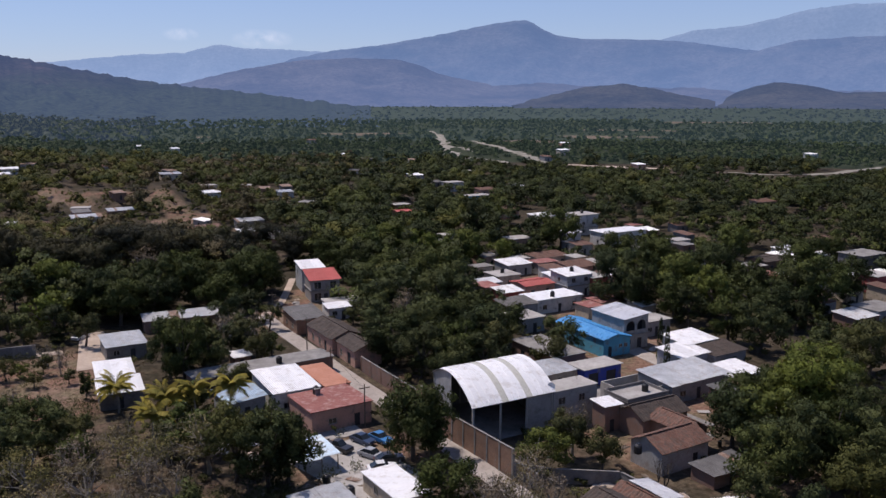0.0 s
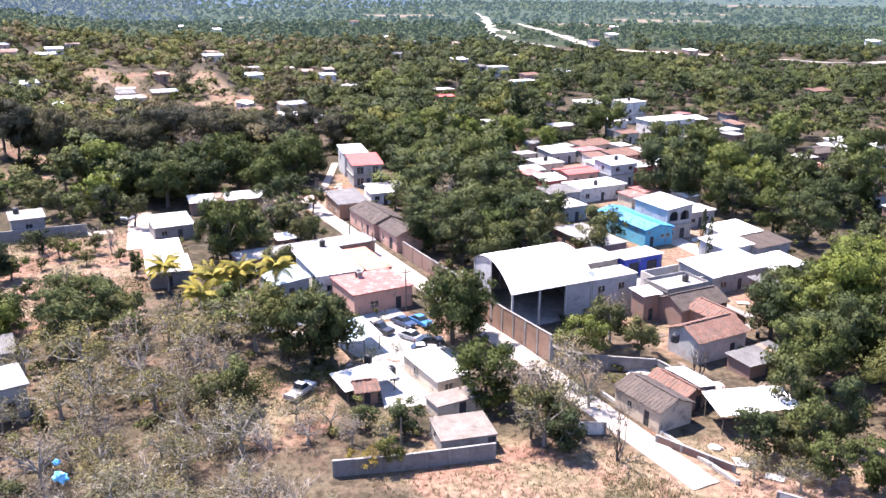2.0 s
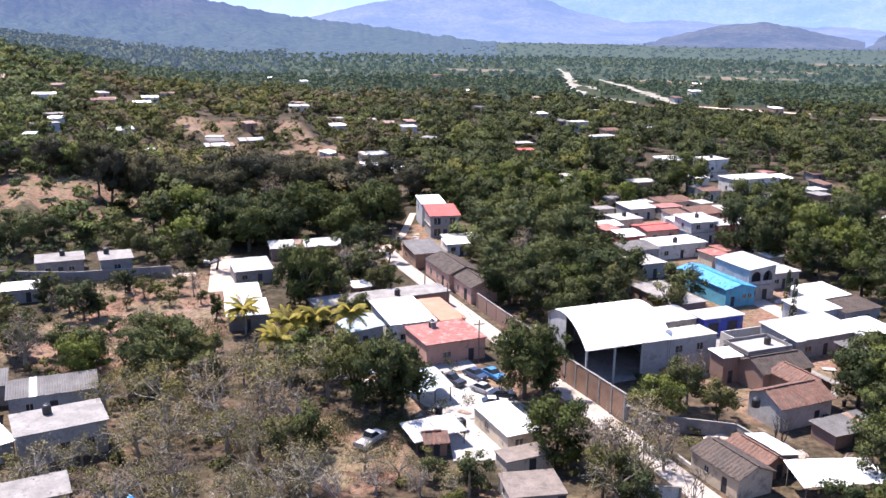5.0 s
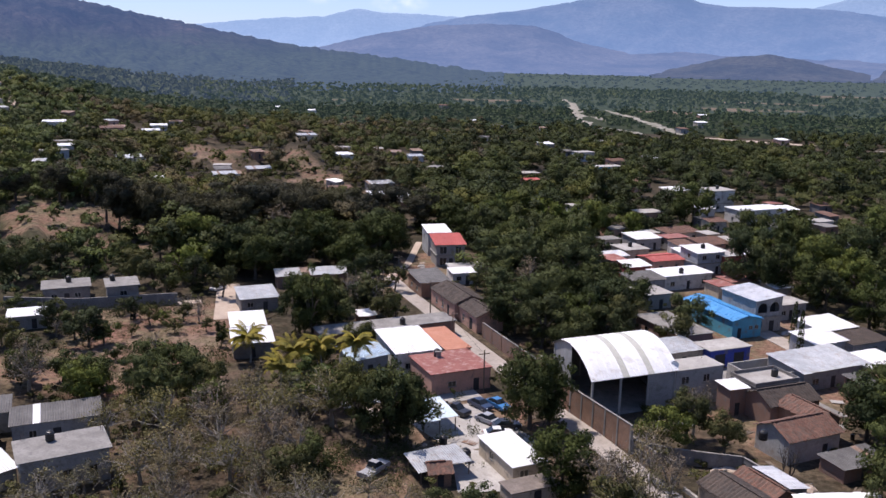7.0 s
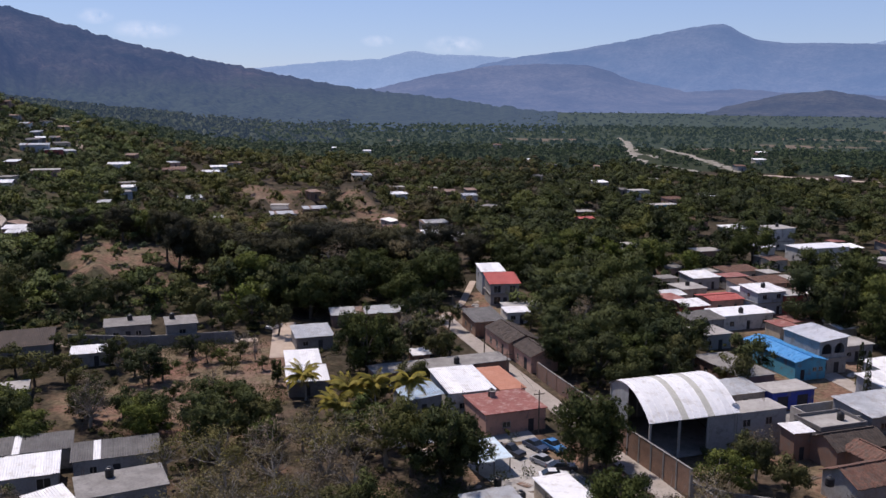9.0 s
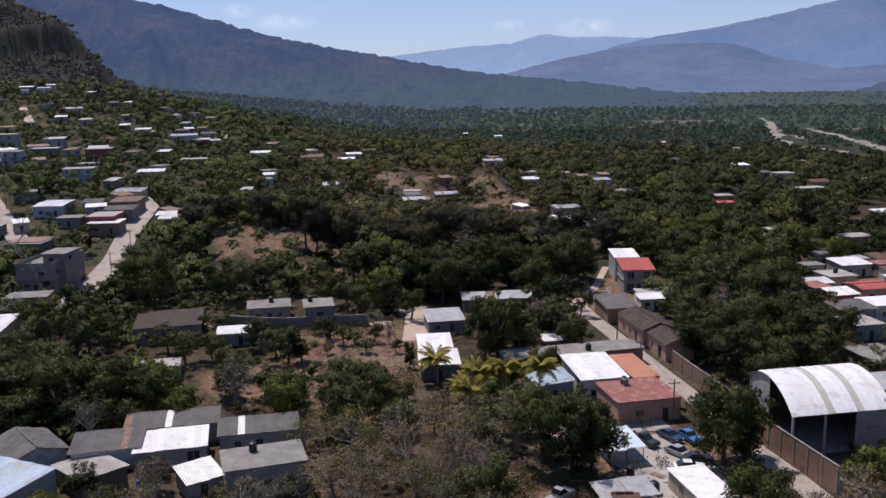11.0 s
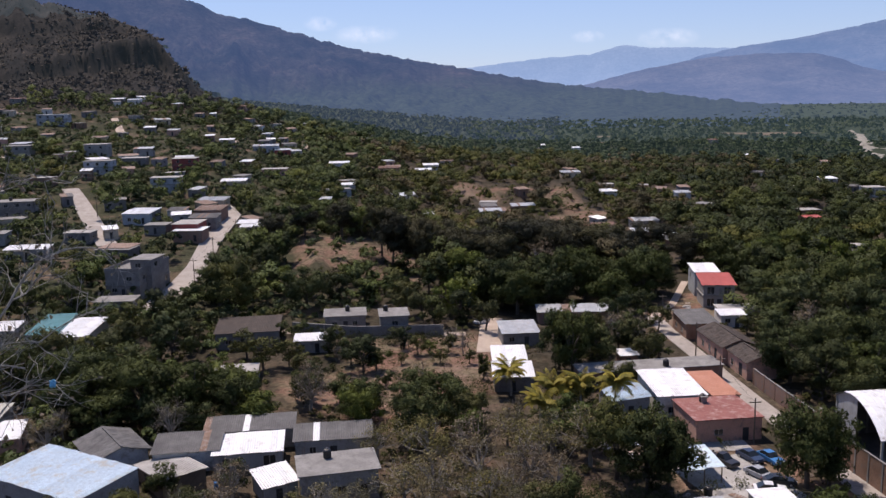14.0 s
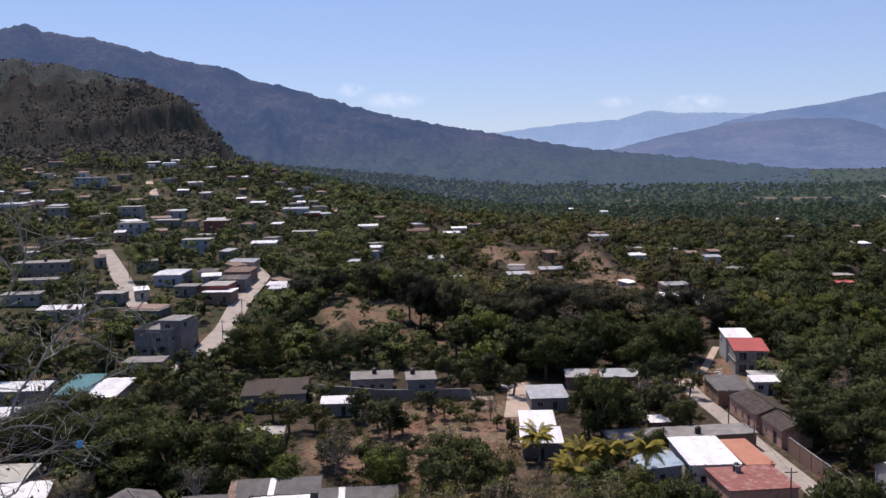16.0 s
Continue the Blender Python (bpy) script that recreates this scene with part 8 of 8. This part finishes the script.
# the thicket on the knoll's foot
thorns = 0
for k in range(900):
    a, r = rng1.uniform(13, 36), rng1.uniform(58, 106)
    x, y = -math.sin(radians(a)) * r, math.cos(radians(a)) * r
    h = headroom(x, y, 2.2, rng1.uniform(4.2, 7.2))
    if thorns >= 32 or h < 2.6 or (a < 17 and r > 82) or not seen_clear(x, y, 1.8) or in_any(x, y, CLEAR) or any(math.hypot(x - q[0], y - q[1]) < 0.75 * q[2] + 1 for q in placed) or noise.noise((x * 0.07, y * 0.07, 4)) > 0.25:
        continue
    tree(rng1.choice(["thorn", "thorn", "thorn", "dry"]), x, y, h, rng1.uniform(1.15, 1.5))
    placed.append((x, y, 0.5 * h))
    thorns += 1

bushes = 0
for k in range(420):
    a, r = rng1.uniform(-6, 44), rng1.uniform(40, 112)
    if bushes > 130:
        break
    x, y = -math.sin(radians(a)) * r, math.cos(radians(a)) * r
    if (a < 9 and r > 66) or (a < 15 and r > 80) or not seen_clear(x, y, 1.5) or in_any(x, y, CLEAR):
        continue
    kind = rng1.choice(["bare", "leafy", "leafy", "bare", "bare", "yellow"] if a > 20 else ["bare", "bare", "leafy"])
    if any(math.hypot(x - q[0], y - q[1]) < 0.7 * q[2] for q in placed):
        continue
    bushes += 1
    shrub(kind, x, y, rng1.uniform(0.8, 1.6) * (1 if r < 64 else 1.25))
for k in range(430):
    cx, cy, rx, ry = rng1.choice(CLEAR[:5])
    x, y = cx + rng1.uniform(-rx, rx), cy + rng1.uniform(-ry, ry)
    if seen_clear(x, y, 0.8) and off_road(x, y, 1):
        weed_tuft(x, y, rng1.uniform(0.5, 1.5), k)
P3, S3 = np.concatenate([q[0] for q in WEEDS]), np.concatenate([q[1] for q in WEEDS])
LV, LF = leaf_cloud(P3, np.random.default_rng(61).normal(0, 1, P3.shape) + np.array([0, 0, 1]), S3, np.random.default_rng(62), 1.7)
tagged(link_mesh("weeds", LV, LF, L_OLIVE), "low half-dry green weeds over the orchard's bare earth", "weeds", kind="stuff")
for k in range(16):
    a, r = rng1.uniform(23, 35), rng1.uniform(46, 74)
    shrub("yellow", -math.sin(radians(a)) * r, math.cos(radians(a)) * r, rng1.uniform(1.1, 1.6))


def flowering_bush(x, y, size, seed):
    """A rounded bush covered in small yellow blossom over bare stems."""
    rng = np.random.default_rng(seed)
    e = base("bush", x, y, 0, "rounded bush covered in small yellow blossom", "bush", "hillside bushes")
    P3, u, C, lr = crown_points(620, 1.3 * size, 1.0 * size, 1.5 * size, 14, rng, hollow=0.3)
    V, F = leaf_cloud(P3, u, rng.uniform(0.09, 0.2, 620), rng)
    link_mesh("blossoms", V, F, L_GOLD, e)
    tv, tf = [], []
    for c in C:
        limb(tv, tf, (0, 0, -0.2), c, 0.05, 0.015, rng, 3, sides=4)
    link_mesh("stem", np.array(tv), tf, TWIG, e)


flowering_bush(-11.8, 82.6, 1.15, 4)
flowering_bush(-13.6, 83.6, 0.9, 5)


def scatter_woods(name, label, r0, r1, a0, a1, step_m, quads, size, crown, tall, mats, seed, jitter_h=0.35, lobes=6, dense=True):
    """Woodland too dense to count: every crown a cluster of leaf sprays, in one object."""
    rng = np.random.default_rng(seed)
    rnd = random.Random(seed)
    forms = []
    for f in range(6):
        P3, u, C, lr = crown_points(quads, 1.0, 0.85, 0.0, lobes, rng, hollow=0.86)
        lr = lr * (1.25 if lobes < 5 else 1.05)
        forms.append((P3, u, *cores(C, lr, rng, np.zeros(3))))
    n = int(0.5 * (r1 * r1 - r0 * r0) * radians(a1 - a0) / step_m ** 2)
    Vs, Ns, Fs, Ms, off = [], [], [], [], 0
    A = rng.uniform(a0, a1, n)
    R0 = np.sqrt(rng.uniform(r0 * r0, r1 * r1, n))
    X, Y = -np.sin(np.radians(A)) * R0, np.cos(np.radians(A)) * R0
    Z = land(X, Y)
    for i in range(n):
        x, y = X[i], Y[i]
        if (in_any(x, y, BARE) and rnd.random() < 0.75) or in_any(x, y, CLEAR) or not seen_clear(x, y, 0.32 * crown) or not off_road(x, y, 0.7 * min(crown, 4)):
            continue
        if noise.noise((x * 0.004 + 3, y * 0.004, 1)) > 0.5 and rnd.random() < 0.6:
            continue
        if len(mats) > 4 and A[i] > 33 and rnd.random() < 0.45:
            continue
        s = crown * rng.uniform(0.6, 1.5)
        hgt = tall * rng.uniform(1 - jitter_h, 1 + jitter_h) * (0.6 + 0.4 * s / crown)
        if r0 < 900:
            top = headroom(x, y, s, hgt)
            if top < (2.2 if crown > 3 else 0.6):
                continue
            s, hgt = s * max(0.55, top / hgt), top
        P3, u, CV, CF, CN = forms[rnd.randrange(6)]
        t = rng.uniform(0, 6.28)
        c, sn = math.cos(t), math.sin(t)
        M = np.array([[c, -sn, 0], [sn, c, 0], [0, 0, 1]])
        Q = (P3 @ M.T) * np.array([s, s, s * (0.85 if r0 < 600 else 0.6)]) + np.array([x, y, Z[i] + hgt - s * 0.75])
        V, F = leaf_cloud(Q, u @ M.T, size * rng.uniform(0.65, 1.3, quads), rng, 1.4)
        k = {"mango": 0, "broad": 1, "olive": 2, "dry": 3, "bright": 1}[wood_kind(x, y, rnd)] if len(mats) > 2 else 0
        if len(mats) > 4 and A[i] > 30 + 4 * noise.noise((x * 0.02, y * 0.02, 2)) and rnd.random() < 0.8:
            k = 4
        if len(mats) == 2 and A[i] > 37:
            k = 1
            if rnd.random() < 0.55:
                continue
        K = (CV @ M.T) * np.array([s, s, s * (0.85 if r0 < 600 else 0.6)]) + np.array([x, y, Z[i] + hgt - s * 0.75])
        soft = leaf_normals(0.25 * (u @ M.T) + 0.6 * (P3 @ M.T) + np.array([0, 0, 0.5]), rng, 0.2)
        if dense:
            F = np.concatenate([F, CF + len(V)])
            V = np.concatenate([V, K])
            soft = np.concatenate([soft, 0.5 * CN @ M.T + np.array([0, 0, 0.5])])
        Vs.append(V)
        Ns.append(soft)
        Fs.append(F + off)
        off += len(V)
        Ms.append(np.full(len(F), k, np.int32))
    V, F, Mi = np.concatenate(Vs), np.concatenate(Fs), np.concatenate(Ms)
    me = bpy.data.meshes.new(name)
    me.vertices.add(len(V))
    me.vertices.foreach_set("co", V.astype(np.float32).ravel())
    me.loops.add(F.size)
    me.loops.foreach_set("vertex_index", F.astype(np.int32).ravel())
    me.polygons.add(len(F))
    me.polygons.foreach_set("loop_start", np.arange(0, F.size, 4, dtype=np.int32))
    for m in mats:
        me.materials.append(m)
    me.polygons.foreach_set("material_index", Mi)
    me.update(calc_edges=True)
    me.validate()
    soften(me, np.concatenate(Ns))
    return tagged(new(name, me), label, "woodland", kind="stuff")


MIXED = [L_WOOD_A, L_WOOD_B, L_WOOD_C, L_WOOD_D, L_HILL]
scatter_woods("woodland", "dense mixed green woodland round the village", 205, 430, -36, 62, 8.0, 170, 0.85, 6.5, 10.5, MIXED, 3, lobes=8)
scatter_woods("woodland_beyond", "mixed green woodland of the valley floor", 430, 640, -38, 62, 8.0, 50, 1.45, 6.8, 8.6, MIXED, 4, lobes=3)
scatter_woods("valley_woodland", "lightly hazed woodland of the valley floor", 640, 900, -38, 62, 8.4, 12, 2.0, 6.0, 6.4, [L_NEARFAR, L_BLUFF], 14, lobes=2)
scatter_woods("undergrowth", "low green and dry undergrowth between yards and trees", 92, 215, -34, 62, 5.4, 70, 0.3, 1.8, 2.3, [L_OLIVE], 25, lobes=2)
scatter_woods("street_scrub", "dense green bushes round the climbing street", 128, 225, 38, 62, 4.2, 70, 0.6, 2.5, 3.6, [L_SLOPE], 26, lobes=2)
scatter_woods("slope_scrub", "green bushes between the hillside houses", 200, 630, 31, 62, 3.7, 20, 0.95, 2.9, 4.2, [L_SLOPE], 15, lobes=1)
scatter_woods("bank_scrub", "low olive and dry bushes on the earth banks", 240, 430, 13, 35, 3.4, 24, 0.42, 1.5, 1.8, [L_OLIVE], 31, lobes=2)
scatter_woods("bluff_scrub", "leafless grey-brown scrub on the rocky bluff", 590, 960, 36, 62, 4.3, 7, 1.0, 1.7, 1.9, [L_BLUFF], 16, lobes=1, dense=False)
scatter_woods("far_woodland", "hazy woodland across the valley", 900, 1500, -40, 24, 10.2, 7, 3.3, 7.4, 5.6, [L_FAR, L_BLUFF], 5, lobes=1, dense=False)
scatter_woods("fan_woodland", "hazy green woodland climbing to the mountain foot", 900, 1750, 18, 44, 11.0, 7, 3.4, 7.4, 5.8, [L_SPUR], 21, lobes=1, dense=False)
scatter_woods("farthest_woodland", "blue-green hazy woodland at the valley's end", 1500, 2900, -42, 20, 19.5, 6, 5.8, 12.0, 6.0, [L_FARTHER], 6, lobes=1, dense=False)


def grass_patch(name, label, ells, n, material, seed, hmin, hmax):
    rng = np.random.default_rng(seed)
    V, F = [], []
    for k in range(n):
        cx, cy, rx, ry = ells[k % len(ells)]
        x, y = cx + rng.uniform(-rx, rx), cy + rng.uniform(-ry, ry)
        if not seen_clear(x, y, 0.3) or not off_road(x, y, 0.3):
            continue
        z = ground_z(x, y) - 0.03
        for b in range(5):
            a, h, w = rng.uniform(0, 6.28), rng.uniform(hmin, hmax), rng.uniform(0.03, 0.07)
            dx, dy = math.cos(a), math.sin(a)
            ox, oy = x + rng.normal(0, 0.15), y + rng.normal(0, 0.15)
            i = len(V)
            V += [(ox - dy * w, oy + dx * w, z), (ox + dy * w, oy - dx * w, z), (ox + dx * h * 0.4, oy + dy * h * 0.4, z + h)]
            F.append((i, i + 1, i + 2))
    tagged(link_mesh(name, np.array(V), F, material), label, "grass", kind="stuff")


grass_patch("dry_grass", "straw-coloured dry grass tufts", CLEAR[:2] + [CLEAR[5], CLEAR[6], (-40, 92, 22, 14)], 6500, GRASS, 8, 0.12, 0.35)
grass_patch("green_grass", "green reeds beside the street", [(19, 78, 6, 5)], 700, L_THORN, 9, 0.4, 0.9)


# ---------------------------------------------------------------- close to the eye
def ray_point(bearing, elev, dist):
    return Vector((-math.sin(radians(bearing)) * math.cos(radians(elev)) * dist, math.cos(radians(bearing)) * math.cos(radians(elev)) * dist, 52 + math.sin(radians(elev)) * dist))


def near_bush():
    """The leafless bush on the knoll whose twigs reach into the view."""
    rng = np.random.default_rng(12)
    root = ray_point(59, -42, 5.2)
    root.z = ground_z(root.x, root.y) - 0.1
    e = new("twiggy_bush")
    e.matrix_basis = Matrix.Translation(root)
    tagged(e, "leafless grey bush growing close by on the knoll", "bush")
    V, F, tips = [], [], []
    o = Vector(root)
    for thick, way in ((0.016, [(57.3, -16.4), (56.2, -15.1), (54.9, -13.6), (55.4, -11.8), (55.1, -9.4), (53.9, -7.4), (52.8, -5.3), (51.0, -4.5), (48.4, -4.8)]),
                       (0.006, [(52.8, -5.3), (53.1, -3.8), (53.0, -2.5)]), (0.007, [(53.6, -6.2), (54.4, -5.0), (55.6, -4.1)]), (0.008, [(54.9, -13.6), (56.0, -12.9), (57.0, -12.4)]),
                       (0.011, [(56.2, -15.1), (54.3, -14.5), (52.6, -11.8), (50.8, -9.4), (48.5, -8.7), (46.6, -9.3)]), (0.006, [(52.6, -11.8), (51.5, -11.1), (50.0, -9.6), (49.8, -8.7)]),
                       (0.008, [(57.2, -15.7), (54.9, -15.2), (52.0, -15.5)]), (0.006, [(56.4, -17.3), (55.0, -16.8), (53.0, -16.9), (51.3, -16.6), (50.2, -16.6)]),
                       (0.009, [(57.4, -17.7), (55.5, -19.3), (54.3, -18.8), (52.1, -16.5)]), (0.007, [(55.4, -11.8), (56.0, -9.8), (55.4, -8.2), (55.7, -7.0)]),
                       (0.006, [(54.3, -14.5), (52.6, -13.9), (51.1, -14.1), (48.3, -12.7), (48.1, -11.4)])):
        pts = [ray_point(b, el, 5.2 + 0.05 * math.sin(b * 7)) - o for b, el in way]
        if thick in (0.016, 0.009):
            pts.insert(0, Vector((0, 0, 0)))
        r = thick * 0.85
        for p, q in zip(pts, pts[1:]):
            limb(V, F, p, q, r, r * 0.84, rng, 3, 0.1, 6)
            for _ in range(3):
                d = ((q - p).normalized() + Vector(rng.normal(0, 0.7, 3))).normalized()
                twigs(V, F, p.lerp(q, rng.uniform(0, 1)), d, 0.13, max(0.003, r * 0.4), 2, rng, tips, 4, 0.5)
            r *= 0.84
    link_mesh("branchwork", np.array(V), F, GREYBARK, e)
    T = np.array([t[0] for t in tips])[::3]
    LV, LF = leaf_cloud(T, np.array([t[1] for t in tips])[::3], rng.uniform(0.012, 0.03, len(T)), rng, 1.5)
    link_mesh("leaves", LV, LF, L_DRY, e)


near_bush()


def snagged_bag(p, s, label, seed):
    """A crumpled plastic bag caught on a twig."""
    rng = np.random.default_rng(seed)
    bm = bmesh.new()
    bmesh.ops.create_icosphere(bm, subdivisions=3, radius=1)
    for v in bm.verts:
        n = noise.fractal((v.co.x * 1.7 + seed, v.co.y * 1.7, v.co.z * 1.7), 1, 2, 4)
        v.co = Vector((v.co.x * (1 + 0.6 * n), v.co.y * (0.6 + 0.5 * n), v.co.z * (0.8 + 0.7 * n))) * s
    me = bpy.data.meshes.new("plastic_bag")
    bm.to_mesh(me)
    bm.free()
    me.materials.append(BAGBLUE)
    o = new("plastic_bag", me)
    o.location = p
    return tagged(o, label, "plastic bag")


bag_at = ray_point(29.2, -29.6, 17.0)
wiry_bush(bag_at.x * 1.02, bag_at.y * 1.02, 1.0, 4)
snagged_bag(bag_at, 0.12, "torn sky-blue plastic bag caught on bare twigs", 2)
snagged_bag(bag_at + Vector((-0.03, 0, 0.3)), 0.06, "knotted end of a sky-blue plastic bag on twigs", 5)
snagged_bag(ray_point(50.6, -16.6, 5.1), 0.022, "blue plastic scrap caught on a twig", 3)
for k in range(64):
    a, r = rng1.uniform(2, 40), rng1.uniform(15, 40)
    x, y = -math.sin(radians(a)) * r, math.cos(radians(a)) * r
    wiry_bush(x, y, rng1.uniform(0.5, 0.85) * (0.55 + 0.45 * r / 20), k)


def cloud_mat():
    m, n, l, p = nodes_of("thin_cloud")
    em, tr, mx, at, mu = n.new("ShaderNodeEmission"), n.new("ShaderNodeBsdfTransparent"), n.new("ShaderNodeMixShader"), n.new("ShaderNodeAttribute"), n.new("ShaderNodeMath")
    # the cloud's sunlit white is put in as emission
    em.inputs[0].default_value, em.inputs[1].default_value = (0.86, 0.92, 1.0, 1), 1.25
    at.attribute_name, mu.operation = "soft", "MULTIPLY"
    l.new(ramp_node(n, l, noise_node(n, l, 0.012, 7, 0.65), [(0.36, (0, 0, 0)), (0.66, (0.5,) * 3)]), mu.inputs[0])
    l.new(at.outputs["Fac"], mu.inputs[1])
    l.new(mu.outputs[0], mx.inputs[0])
    l.new(tr.outputs[0], mx.inputs[1])
    l.new(em.outputs[0], mx.inputs[2])
    l.new(mx.outputs[0], n["Material Output"].inputs[0])
    return m


CLOUDY = cloud_mat()


def cloud(name, bearing, elev, wide, tall):
    """A faint far cloud bank that thins out to its rims."""
    V, W = [], []
    for i in range(25):
        for j in range(13):
            u, v = i / 12 - 1, j / 6 - 1
            V.append(tuple(ray_point(bearing + u * wide, elev + v * tall, 4850)))
            W.append(max(0.0, 1 - math.hypot(u, v)) ** 0.8)
    o = link_mesh(name, np.array(V), grid_faces(25, 13), CLOUDY, smooth=True)
    at = o.data.attributes.new("soft", "FLOAT", "POINT")
    at.data.foreach_set("value", W)
    tagged(o, "faint small white cloud above the ridge", "cloud", kind="structure")


cloud("backdrop_10", 16.2, 3.3, 1.1, 0.4)
cloud("backdrop_11", 11.3, 3.1, 2.0, 0.6)
cloud("backdrop_12", 33.0, 4.45, 1.1, 0.5)
cloud("backdrop_13", 30.2, 3.75, 2.2, 0.6)
